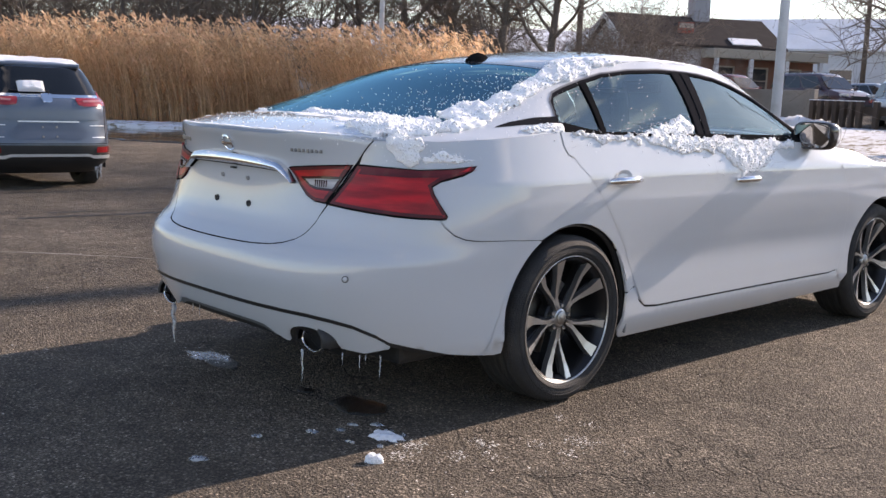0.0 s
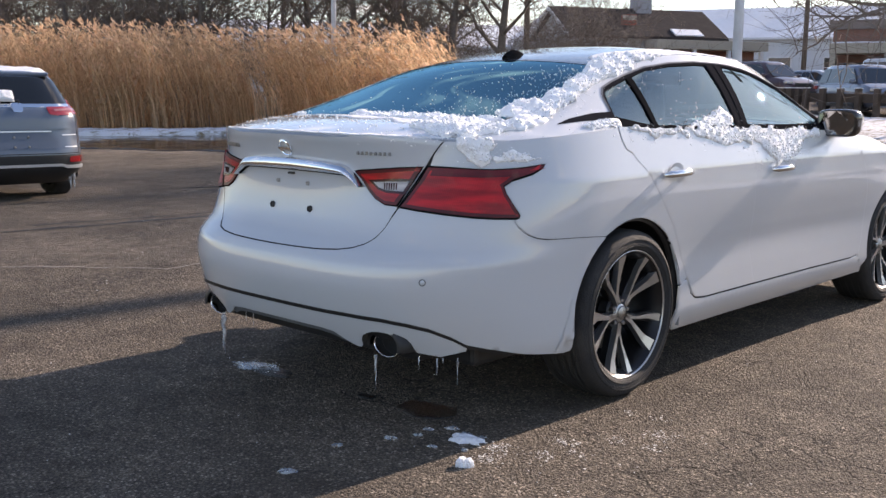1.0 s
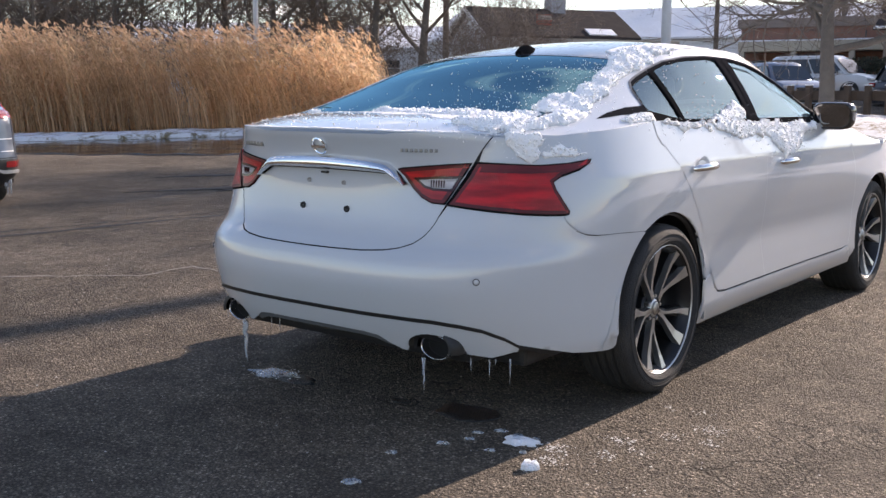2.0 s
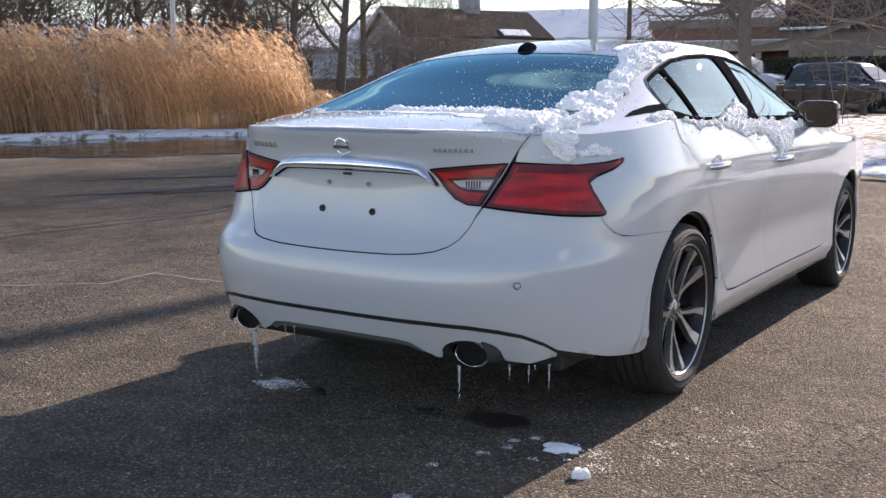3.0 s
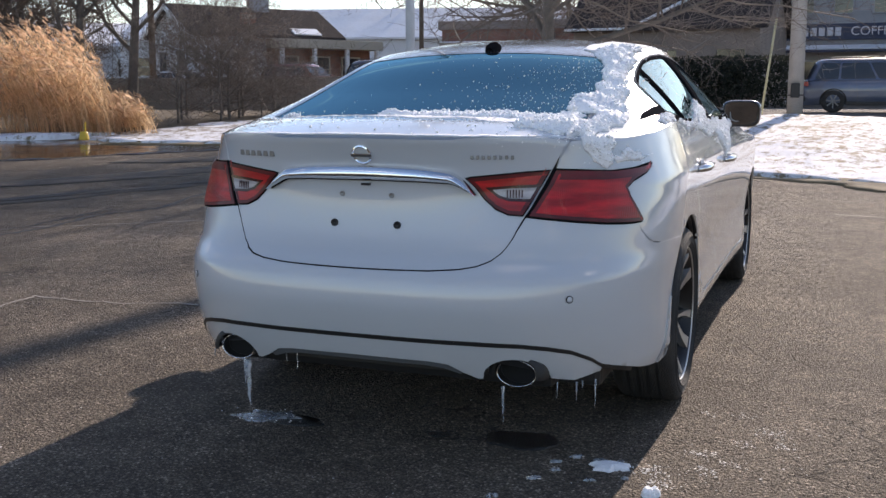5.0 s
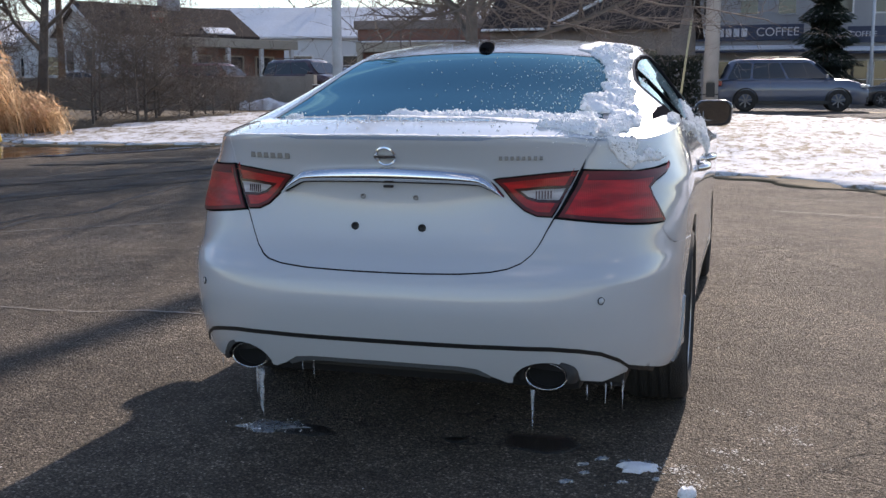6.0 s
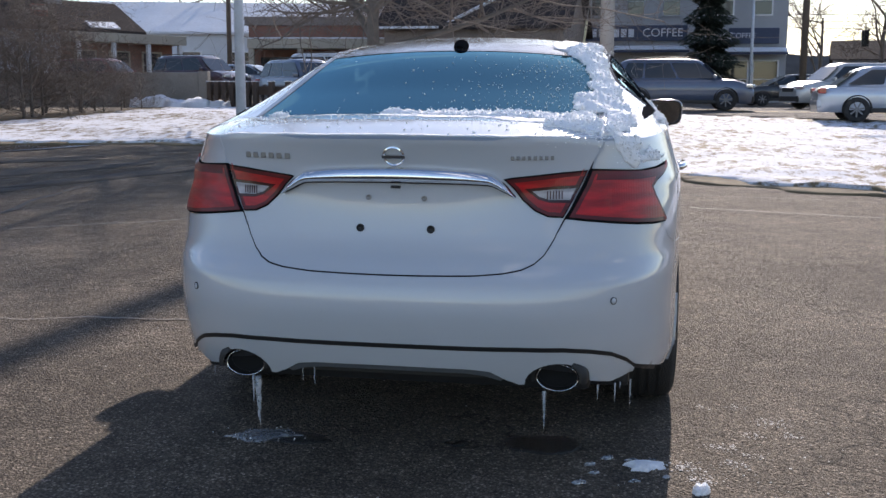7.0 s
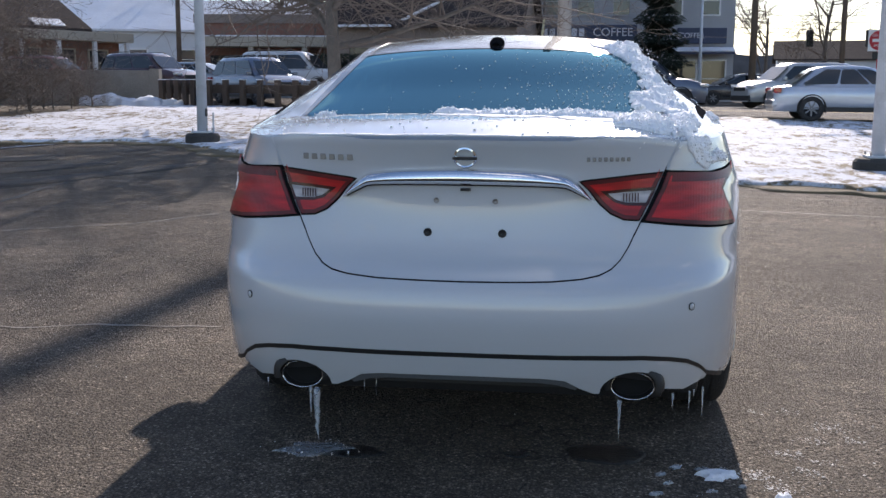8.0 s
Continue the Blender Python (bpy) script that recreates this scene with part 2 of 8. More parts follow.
class Geo:
    """Vertices and faces that grow piece by piece and become one mesh."""

    def __init__(self):
        self.v, self.f, self.n = [], [], []

    def add(self, verts, faces, m=None):
        o = len(self.v)
        self.v += [(m @ Vector(p))[:] if m else tuple(p) for p in verts]
        self.f += [tuple(i + o for i in f) for f in faces]
        return self

    def box(self, size, at=(0, 0, 0), m=None, bevel=0.0, taper=1.0):
        bm = bmesh.new()
        bmesh.ops.create_cube(bm, size=1)
        for v in bm.verts:
            k = taper if v.co.z > 0 else 1.0
            v.co = Vector((v.co.x * size[0] * k, v.co.y * size[1] * k, v.co.z * size[2])) + Vector(at)
        if bevel:
            bmesh.ops.bevel(bm, geom=bm.edges[:], offset=bevel, segments=2, affect="EDGES", profile=0.6)
        bm.verts.index_update()
        self.add([v.co[:] for v in bm.verts], [[v.index for v in f.verts] for f in bm.faces], m)
        bm.free()
        return self

    def tube(self, points, radii, sides=8, cap=True):
        """A round tube along points."""
        pts = [Vector(p) for p in points]
        if isinstance(radii, (int, float)):
            radii = [radii] * len(pts)
        o = len(self.v)
        side = None
        for i, p in enumerate(pts):
            d = (pts[min(i + 1, len(pts) - 1)] - pts[max(i - 1, 0)]).normalized()
            if side is None:
                side = d.orthogonal().normalized()
            side = (side - d * side.dot(d)).normalized()
            up = d.cross(side)
            for k in range(sides):
                a = 2 * math.pi * k / sides
                self.v.append((p + (side * math.cos(a) + up * math.sin(a)) * radii[i])[:])
        for i in range(len(pts) - 1):
            for k in range(sides):
                a, b = o + i * sides + k, o + i * sides + (k + 1) % sides
                self.f.append((a, b, b + sides, a + sides))
        if cap:
            self.f.append(tuple(o + k for k in reversed(range(sides))))
            self.f.append(tuple(o + (len(pts) - 1) * sides + k for k in range(sides)))
        return self

    def lathe(self, profile, sides=48, m=None, close=False):
        """Turn a profile of (radius, height) round the z axis."""
        o = len(self.v)
        vs = []
        for r, z in profile:
            for k in range(sides):
                a = 2 * math.pi * k / sides
                vs.append((r * math.cos(a), r * math.sin(a), z))
        fs = []
        rings = len(profile)
        for i in range(rings if close else rings - 1):
            j = (i + 1) % rings
            for k in range(sides):
                k2 = (k + 1) % sides
                fs.append((i * sides + k, i * sides + k2, j * sides + k2, j * sides + k))
        return self.add(vs, fs, m)

    def mesh(self, name, material, smooth=False, normals=None):
        me = bpy.data.meshes.new(name)
        me.from_pydata(self.v, [], self.f)
        me.update()
        if material:
            me.materials.append(material)
        if smooth:
            me.polygons.foreach_set("use_smooth", [True] * len(me.polygons))
        if normals:
            me.normals_split_custom_set_from_vertices(normals)
        return me


def part(name, geo, material, parent, label="", smooth=False, normals=None, m=None):
    ob = new(name, geo.mesh(name, material, smooth, normals) if isinstance(geo, Geo) else geo)
    ob.parent = parent
    if m:
        ob.matrix_basis = m
    if label:
        ob["label"] = label
    return ob


def thing(name, at, label, category, group="", kind="", turn=0.0):
    ob = new(name)
    ob.empty_display_size = 0.2
    ob.matrix_basis = pose(*at, 0, 0, turn)
    return tagged(ob, label, category, group, kind)


def smooth_by_angle(me, degrees=35):
    """Smooth shading that keeps edges sharper than an angle."""
    bm = bmesh.new()
    bm.from_mesh(me)
    lim = radians(degrees)
    for e in bm.edges:
        e.smooth = len(e.link_faces) == 2 and e.calc_face_angle(0) < lim
    for f in bm.faces:
        f.smooth = True
    bm.to_mesh(me)
    bm.free()
    return me


def inside(poly, pts):
    x, y = pts[:, 0], pts[:, 1]
    hit = np.zeros(len(pts), bool)
    n = len(poly)
    for i in range(n):
        (x1, y1), (x2, y2) = poly[i], poly[(i + 1) % n]
        c = (y1 > y) != (y2 > y)
        with np.errstate(divide="ignore", invalid="ignore"):
            hit ^= c & (x < (x2 - x1) * (y - y1) / (y2 - y1 + 1e-12) + x1)
    return hit


def resample(poly, step, closed=True):
    out = []
    n = len(poly)
    for i in range(n if closed else n - 1):
        a, b = Vector(poly[i]), Vector(poly[(i + 1) % n])
        k = max(1, int(math.ceil((b - a).length / step)))
        out += [tuple(a.lerp(b, j / k)) for j in range(k)]
    if not closed:
        out.append(tuple(poly[-1]))
    return out


def rounded(poly, r, steps=4):
    """Round a polygon's corners."""
    out = []
    n = len(poly)
    for i in range(n):
        a, b, c = Vector(poly[i - 1]), Vector(poly[i]), Vector(poly[(i + 1) % n])
        u, w = a - b, c - b
        k = min(r, u.length * 0.45, w.length * 0.45)
        p, q = b + u.normalized() * k, b + w.normalized() * k
        for j in range(steps + 1):
            t = j / steps
            out.append(tuple(p.lerp(b, t).lerp(b.lerp(q, t), t)))
    return out


def inset(poly, d):
    area = sum(poly[i - 1][0] * poly[i][1] - poly[i][0] * poly[i - 1][1] for i in range(len(poly)))
    s = 1 if area > 0 else -1
    out = []
    n = len(poly)
    for i in range(n):
        a, b, c = Vector(poly[i - 1]), Vector(poly[i]), Vector(poly[(i + 1) % n])
        e1, e2 = (b - a), (c - b)
        if e1.length < 1e-9 or e2.length < 1e-9:
            out.append(tuple(b))
            continue
        e1, e2 = e1.normalized(), e2.normalized()
        n1, n2 = Vector((-e1.y, e1.x)) * s, Vector((-e2.y, e2.x)) * s
        k = n1 + n2
        if k.length < 0.2:
            out.append(tuple(b + n1 * d))
        else:
            k = k.normalized()
            out.append(tuple(b + k * (d / max(k.dot(n1), 0.4))))
    return out


def patch(surf, poly, step=0.03, gap=0.002, lift=0.0, skirt=0.012, edge=0.012, scale=(1.0, 1.0), flip=False):
    """A panel cut from a surface: poly in the surface's own two coordinates, lifted along the normal, with turned-in edges.
    scale: metres for one unit of each coordinate. Returns a Geo and its vertex normals."""
    sx, sy = scale
    p = [(a * sx, b * sy) for a, b in poly]
    p = resample(p, edge)
    if gap:
        p = inset(p, gap)
    arr = np.array(p)
    x0, y0 = arr.min(0)
    x1, y1 = arr.max(0)
    gx, gy = np.meshgrid(np.arange(x0 + step / 2, x1, step), np.arange(y0 + step / 2, y1, step))
    gx[::2] += step / 2
    g = np.stack([gx.ravel(), gy.ravel()], 1)
    if len(g):
        g = g[inside(p, g)]
    if len(g):
        keep = np.ones(len(g), bool)
        for i in range(0, len(g), 2000):
            d = np.sqrt(((g[i:i + 2000, None, :] - arr[None, :, :]) ** 2).sum(2)).min(1)
            keep[i:i + 2000] = d > min(step * 0.4, edge * 0.8)
        g = g[keep]
    pts = [Vector(q) for q in p] + [Vector(q) for q in g]
    nb = len(p)
    vs, _, fs, *_ = delaunay_2d_cdt(pts, [(i, (i + 1) % nb) for i in range(nb)], [list(range(nb))], 1, 1e-6)
    verts, norms = [], []
    h = 0.004
    for q in vs:
        a, b = q.x / sx, q.y / sy
        c = Vector(surf(a, b))
        du = Vector(surf(a + h / sx, b)) - Vector(surf(a - h / sx, b))
        dv = Vector(surf(a, b + h / sy)) - Vector(surf(a, b - h / sy))
        nn = du.cross(dv)
        nn = nn.normalized() if nn.length > 1e-12 else Vector((0, 0, 1))
        if flip:
            nn = -nn
        verts.append(c + nn * lift)
        norms.append(nn)
    geo = Geo()
    fs = [tuple(f) for f in fs]
    # face winding that agrees with the normals
    out = []
    for f in fs:
        a, b, c = (verts[i] for i in f[:3])
        out.append(f if (b - a).cross(c - a).dot(norms[f[0]]) > 0 else tuple(reversed(f)))
    geo.add([v[:] for v in verts], out)
    allnorm = [x[:] for x in norms]
    if skirt:
        count = {}
        for f in out:
            for i in range(len(f)):
                e = (f[i], f[(i + 1) % len(f)])
                count[e] = count.get(e, 0) + 1
        rim = [e for e in count if (e[1], e[0]) not in count]
        idx = {}
        for a, b in rim:
            for i in (a, b):
                if i not in idx:
                    idx[i] = len(geo.v)
                    geo.v.append((verts[i] - norms[i] * skirt)[:])
                    allnorm.append(norms[i][:])
        for a, b in rim:
            geo.f.append((b, a, idx[a], idx[b]))
    return geo, allnorm


def mirrored(geo, norms=None):
    g = Geo()
    g.v = [(-x, y, z) for x, y, z in geo.v]
    g.f = [tuple(reversed(f)) for f in geo.f]
    return g, ([(-x, y, z) for x, y, z in norms] if norms else None)


# ---------- the white sedan: x right, y ahead, z up, rear axle at the origin ----------
# rear centre line of the lower body, by height
rear_y = curve_through([0.20, 0.28, 0.36, 0.44, 0.54, 0.60, 0.645, 0.68, 0.74, 0.86, 0.92, 0.985, 1.03, 1.06, 1.12],
                       [-0.99, -1.02, -1.06, -1.092, -1.115, -1.107, -1.066, -1.02, -0.992, -0.978, -0.985, -1.008, -1.030, -1.032, -1.03])
corner_n = curve_through([0.2, 0.45, 0.62, 0.72, 0.80, 0.9, 1.1], [3.0, 3.25, 3.25, 3.3, 3.15, 2.85, 2.5])
belt_z = curve_through([-0.5, -0.1, 0.3, 1.0, 1.85, 2.4, 2.8, 3.4, 3.75], [1.045, 1.075, 1.062, 1.05, 1.03, 0.985, 0.92, 0.84, 0.74])
belt_x = curve_through([-0.5, 0.0, 0.3, 1.0, 1.85, 2.4, 2.8, 3.4, 3.75], [0.82, 0.832, 0.836, 0.842, 0.850, 0.85, 0.84, 0.79, 0.70])
side_w = curve_through([0.0, 0.35, 0.8, 1.4, 2.0, 2.75, 3.2, 3.5, 3.78], [0.894, 0.897, 0.899, 0.900, 0.906, 0.915, 0.89, 0.82, 0.62])
# how far the side stands in from its widest line, by height
side_in = curve_through([0.18, 0.24, 0.30, 0.40, 0.52, 0.62, 0.72, 0.80, 0.86], [0.075, 0.035, 0.012, 0.018, 0.026, 0.014, 0.003, 0.0, 0.004])


def half_width(y, z):
    w = side_w(max(y, 0.0))
    y = max(y, 0.0)
    arch = max(math.exp(-((y / 0.5) ** 2)), math.exp(-(((y - 2.775) / 0.5) ** 2)))
    inn = side_in(min(z, 0.86)) * (1 - 0.75 * arch * (1 if z > 0.3 else 0.4))
    zb, xb = belt_z(y), belt_x(y)
    if z > 0.80:
        # near upright up to a crease at door handle height, then leaning in to the belt
        zc = 0.895 + 0.01 * min(y, 2.0)
        k = 0.05 * ((z - 0.80) / (zc - 0.80)) ** 2 if z < zc else 0.05 + 0.95 * min((z - zc) / (zb - zc), 1.4)
        return (w - inn) * (1 - k) + xb * k
    return w - inn


def lower(p, z):
    """The lower body: p runs from the middle of the rear (0) round the corner (1) and along the side (1 + y)."""
    s, p = (1, p) if p >= 0 else (-1, -p)
    if p >= 1:
        return (s * half_width(p - 1, z), p - 1, z)
    a = p * math.pi / 2
    k = 2 / corner_n(z)
    y0 = rear_y(z)
    return (s * half_width(0, z) * math.sin(a) ** k if p > 0 else 0.0, y0 * max(math.cos(a), 0) ** k, z)


def p_of_x(x, z):
    s, x = (1, x) if x >= 0 else (-1, -x)
    return s * 2 / math.pi * math.asin(min((x / half_width(0, z)) ** (corner_n(z) / 2), 1))


def p_of_y(y, z):
    if y >= 0:
        return 1 + y
    return 2 / math.pi * math.acos(min((y / rear_y(z)) ** (corner_n(z) / 2), 1))


def low_poly(points):
    """Outline on the lower body from ('x' or 'y', value, height)."""
    return [(p_of_x(v, z) if k == "x" else p_of_y(v, z), z) for k, v, z in points]


def top_z(p):
    if p >= 1:
        return belt_z(p - 1)
    return curve_through([0, 0.35, 0.6, 0.8, 1.0], [1.045, 1.04, 1.03, 1.045, belt_z(0)])(p)


# roof line: centre height, rail half width, rail height and how far the rail lies behind or ahead of the centre
Q = [-0.56, -0.3, 0.2, 0.5, 0.9, 1.3, 1.6, 1.95, 2.35, 2.9, 3.4, 3.75]
roof_zc = curve_through(Q, [1.098, 1.178, 1.338, 1.392, 1.428, 1.424, 1.39, 1.245, 1.06, 1.0, 0.90, 0.78])
rail_x = curve_through(Q, [0.615, 0.600, 0.560, 0.572, 0.580, 0.577, 0.572, 0.63, 0.73, 0.76, 0.72, 0.62])
rail_z = curve_through(Q, [1.085, 1.162, 1.312, 1.355, 1.382, 1.375, 1.34, 1.20, 1.02, 0.945, 0.86, 0.74])
rail_dy = curve_through(Q, [0.06, 0.07, 0.07, 0.03, 0.0, -0.02, -0.07, -0.15, -0.24, -0.1, -0.12, -0.2])


def top(u, q):
    """Rear glass, roof, windscreen and bonnet in one sheet; u from -1 to 1 across."""
    k = min(abs(u), 1.2) ** 2.3
    zc, zr = roof_zc(q), rail_z(q)
    return (u * rail_x(q), q + rail_dy(q) * u * u, zc + (zr - zc) * k)


P_LID = p_of_x(0.622, 1.032)
LID_W = Vector(lower(P_LID, top_z(P_LID))).x


def deck(u, w):
    """The boot lid's top, from the lip (w 0) to the foot of the rear glass (w 1)."""
    p = P_LID * u
    a = Vector(lower(p, top_z(abs(p))))
    b = Vector(top(u, Q[0]))
    c = a.lerp(b, w)
    c.z += 0.016 * math.sin(math.pi * min(max(w, 0), 1)) * (1 - 0.5 * u * u)
    return c[:]


def edge_in(t):
    if t < 1:
        return Vector(deck(1, t))
    return Vector(top(1, t - 1 + Q[0]))


belt_dy = curve_through([-0.56, 0.2, 0.7, 1.3, 1.6, 2.35, 2.9, 3.75], [0.10, 0.02, 0.0, 0.0, 0.02, -0.1, -0.05, -0.1])
P_AT_GLASS = p_of_y(Q[0] + 0.10, 1.03)


def edge_out(t):
    if t < 1:
        p = P_LID + (P_AT_GLASS - P_LID) * t
        return Vector(lower(p, top_z(p)))
    q = t - 1 + Q[0]
    y = q + belt_dy(q)
    p = p_of_y(y, belt_z(max(y, -0.5)) if y > -0.1 else 1.04)
    return Vector(lower(p, top_z(p)))


def upper(t, b):
    """From the rail (b 0) down to the belt (b 1): quarter shoulder, pillars and side glass; t 0 to 1 along the boot lid, then 1 + the way along the roof."""
    a, c = edge_in(t), edge_out(t)
    m = a.lerp(c, b)
    d = (c - a)
    out = Vector((d.z, 0, -d.x))
    out = -out if out.x < 0 else out
    bulge = 0.07 if t > 1 else 0.07 * t
    return (m + Vector((abs(d.z) * 0.5, 0, abs(d.x) * 0.5)) * (bulge * 4 * b * (1 - b)))[:]


def upper_poly(points):
    """Outline on the upper sheet from (y, z) pairs."""
    out = []
    for y, z in points:
        t, b = y - Q[0] + 1, 0.5
        for _ in range(25):
            c = Vector(upper(t, b))
            e = 1e-3
            ct, cb = Vector(upper(t + e, b)) - c, Vector(upper(t, b + e)) - c
            j = np.array([[ct.y, cb.y], [ct.z, cb.z]]) / e
            try:
                dt, db = np.linalg.solve(j, np.array([y - c.y, z - c.z]))
            except np.linalg.LinAlgError:
                break
            t, b = t + max(-0.2, min(0.2, float(dt))), b + max(-0.3, min(0.3, float(db)))
        out.append((t, min(max(b, 0.0), 1.0)))
    return out


def arch(cy, r, z0, steps=26):
    """The wheel arch's edge from behind the wheel over it to its front."""
    a0 = math.asin((z0 - 0.345) / r)
    return [("y", cy - r * math.cos(a0 + (math.pi - 2 * a0) * i / steps), 0.345 + r * math.sin(a0 + (math.pi - 2 * a0) * i / steps)) for i in range(steps + 1)]


LOW_SCALE = (1.25, 1.0)
car = thing("white_sedan", (0, 0, 0), "pearl white four-door sedan, partly snow-covered, parked on asphalt", "car")


def panel(name, surf, poly, material, scale=LOW_SCALE, both=True, label="", parent=None, **kw):
    g, n = patch(surf, poly, scale=scale, **kw)
    made = [part(name, g, material, parent or car, label, smooth=True, normals=n)]
    if both:
        g2, n2 = mirrored(g, n)
        made.append(part(name, g2, material, parent or car, label, smooth=True, normals=n2))
    return made


R_ARCH, F_ARCH = 0.375, 0.375
rear_arch = arch(0.0, R_ARCH, 0.25)
front_arch = arch(2.775, F_ARCH, 0.25)
# shared border lines
LID_SIDE = [("x", 0.625, 1.03), ("x", 0.60, 0.985), ("x", 0.575, 0.93), ("x", 0.545, 0.86), ("x", 0.512, 0.80)]
LID_LOW = [("x", 0.49, 0.757), ("x", 0.472, 0.720), ("x", 0.452, 0.690), ("x", 0.425, 0.667), ("x", 0.39, 0.653), ("x", 0.34, 0.644), ("x", 0.25, 0.637), ("x", 0.12, 0.634), ("x", 0.0, 0.633)]
BUMPER_SEAM = [("y", -0.66, 0.762), ("y", -0.645, 0.735), ("y", -0.61, 0.706), ("y", -0.565, 0.689), ("y", -0.51, 0.682), ("y", -0.36, 0.677), ("y", -0.20, 0.668)]
LAMP_LOW = [("x", 0.512, 0.797), ("x", 0.58, 0.788), ("x", 0.66, 0.778), ("x", 0.73, 0.769), ("y", -0.72, 0.764), ("y", -0.66, 0.762)]
arch_above = [q for q in rear_arch if q[2] >= 0.60]
TRIM = [("x", 0.0, 0.424), ("x", 0.20, 0.424), ("x", 0.38, 0.423), ("x", 0.52, 0.417), ("x", 0.60, 0.405), ("x", 0.66, 0.388), ("x", 0.71, 0.355), ("x", 0.735, 0.325), ("y", -0.72, 0.300), ("y", -0.66, 0.285)]


def sym(points):
    """A right half outline from the middle, closed by its left half."""
    r = low_poly(points)
    return r + [(-a, b) for a, b in reversed(r) if abs(a) > 1e-6]


# rear bumper with its wrap to the wheel arches
seam_end = [q for q in rear_arch if q[1] < 0 and q[2] < 0.665]
bumper = list(reversed(LID_LOW)) + LAMP_LOW + BUMPER_SEAM[1:] + [("y", -0.195, 0.666)] + list(reversed(seam_end)) + [("y", -0.40, 0.245), ("y", -0.52, 0.258), ("y", -0.60, 0.27)] + list(reversed(TRIM))
panel("rear_bumper", lower, sym(bumper), PAINT, both=False, step=0.028, gap=0.002)
# lower valance with a raised middle and a cut-out over each tail pipe
PIPE_X, PIPE_Z = 0.50, 0.312
pipe_cut = [("x", PIPE_X - 0.098 * math.cos(a), 0.292 + 0.072 * math.sin(a)) for a in [math.pi * i / 12 for i in range(13)]]
valance = [(k, v, z - 0.012) for k, v, z in TRIM[:8]] + [("x", 0.725, 0.300), ("x", 0.66, 0.278)] + list(reversed(pipe_cut)) + [("x", 0.385, 0.292), ("x", 0.345, 0.31), ("x", 0.30, 0.338), ("x", 0.24, 0.345), ("x", 0.0, 0.347)]
panel("rear_valance", lower, sym(valance), PAINT, both=False, step=0.025, gap=0.001)
trim_strip = TRIM + [(k, v, z - 0.012) for k, v, z in reversed(TRIM)]
panel("trim_strip", lower, sym(trim_strip), DARK, both=False, gap=0.0, lift=0.002, label="thin black trim strip")
under = [("x", 0.0, 0.35), ("x", 0.24, 0.347), ("x", 0.30, 0.340), ("x", 0.345, 0.312), ("x", 0.33, 0.30), ("x", 0.28, 0.318), ("x", 0.22, 0.325), ("x", 0.0, 0.326)]
panel("diffuser", lower, sym(under), mat("grey_plastic", (0.10, 0.11, 0.12), 0.55), both=False, gap=0.0, lift=-0.008, skirt=0.15, label="dark grey plastic lower diffuser")
# boot lid: rear face and top
lid = list(reversed(LID_LOW)) + list(reversed(LID_SIDE)) + [*[("x", x, top_z(p_of_x(x, 1.04)) + 0.0035) for x in (0.55, 0.45, 0.3, 0.15, 0.0)]]
lid_obs = panel("trunk_lid", lower, sym(lid), PAINT, both=False, step=0.026, gap=0.0022)
# black strip over the lid's gap, painting the shade inside it
seam_line = [(k, v, z + 0.0019) for k, v, z in reversed(LID_LOW)] + [(k, v, z - 0.0019) for k, v, z in LID_LOW]
panel("lid_seal", lower, low_poly(seam_line), MATTE_BLACK, gap=0.0, lift=0.0004, skirt=0.004, edge=0.008, step=0.05, parent=lid_obs[0], label="black strip that paints the shade in the lid's gap")
deck_poly = [(-1, 0.0), (1, 0.0), (1, 1.0), (-1, 1.0)]
panel("trunk_deck", deck, deck_poly, PAINT, (0.62, 0.46), both=False, parent=lid_obs[0], gap=0.0, skirt=0.01)
# quarter panels, doors, wings and sills
belt_back = [("y", -y, belt_z(-y) if y < 0.1 else top_z(p_of_y(-y, 1.04))) for y in (0.0, 0.1, 0.2, 0.3, 0.4, 0.5, 0.6, 0.7)]
LAMP_TOP = [("x", 0.590, 0.943), ("x", 0.70, 0.936), ("y", -0.70, 0.933), ("y", -0.60, 0.938), ("y", -0.501, 0.949)]
LAMP_SIDE = [("y", -0.501, 0.949), ("y", -0.515, 0.934), ("y", -0.56, 0.914), ("y", -0.64, 0.893), ("y", -0.672, 0.874), ("y", -0.669, 0.85), ("y", -0.655, 0.815), ("y", -0.634, 0.775), ("y", -0.640, 0.763), ("y", -0.66, 0.762)]
DOOR_BACK = [("y", -0.06, belt_z(-0.06)), ("y", -0.055, 1.02), ("y", -0.035, 0.985), ("y", 0.02, 0.945), ("y", 0.09, 0.885), ("y", 0.16, 0.81), ("y", 0.225, 0.735), ("y", 0.29, 0.66), ("y", 0.345, 0.58), ("y", 0.40, 0.49), ("y", 0.44, 0.42), ("y", 0.475, 0.365), ("y", 0.51, 0.338)]
quarter = [("x", 0.6002, 0.985), ("x", 0.6252, 1.030), ("x", 0.66, 1.030), ("x", 0.72, 1.035)] + [q for q in reversed(belt_back) if q[1] < -0.08 and q[1] > -0.62] + DOOR_BACK[:-3]
quarter += [("y", 0.430, 0.432), ("y", 0.376, 0.408)] + [q for q in reversed(rear_arch) if q[2] > 0.40 and q[1] > 0.02] + [q for q in reversed(rear_arch) if q[1] <= 0.02 and q[2] > 0.672]
quarter += list(reversed(BUMPER_SEAM)) + list(reversed(LAMP_SIDE))[1:] + list(reversed(LAMP_TOP))[1:]
panel("quarter_panel", lower, low_poly(quarter), PAINT, step=0.028)
B_SPLIT = 0.99
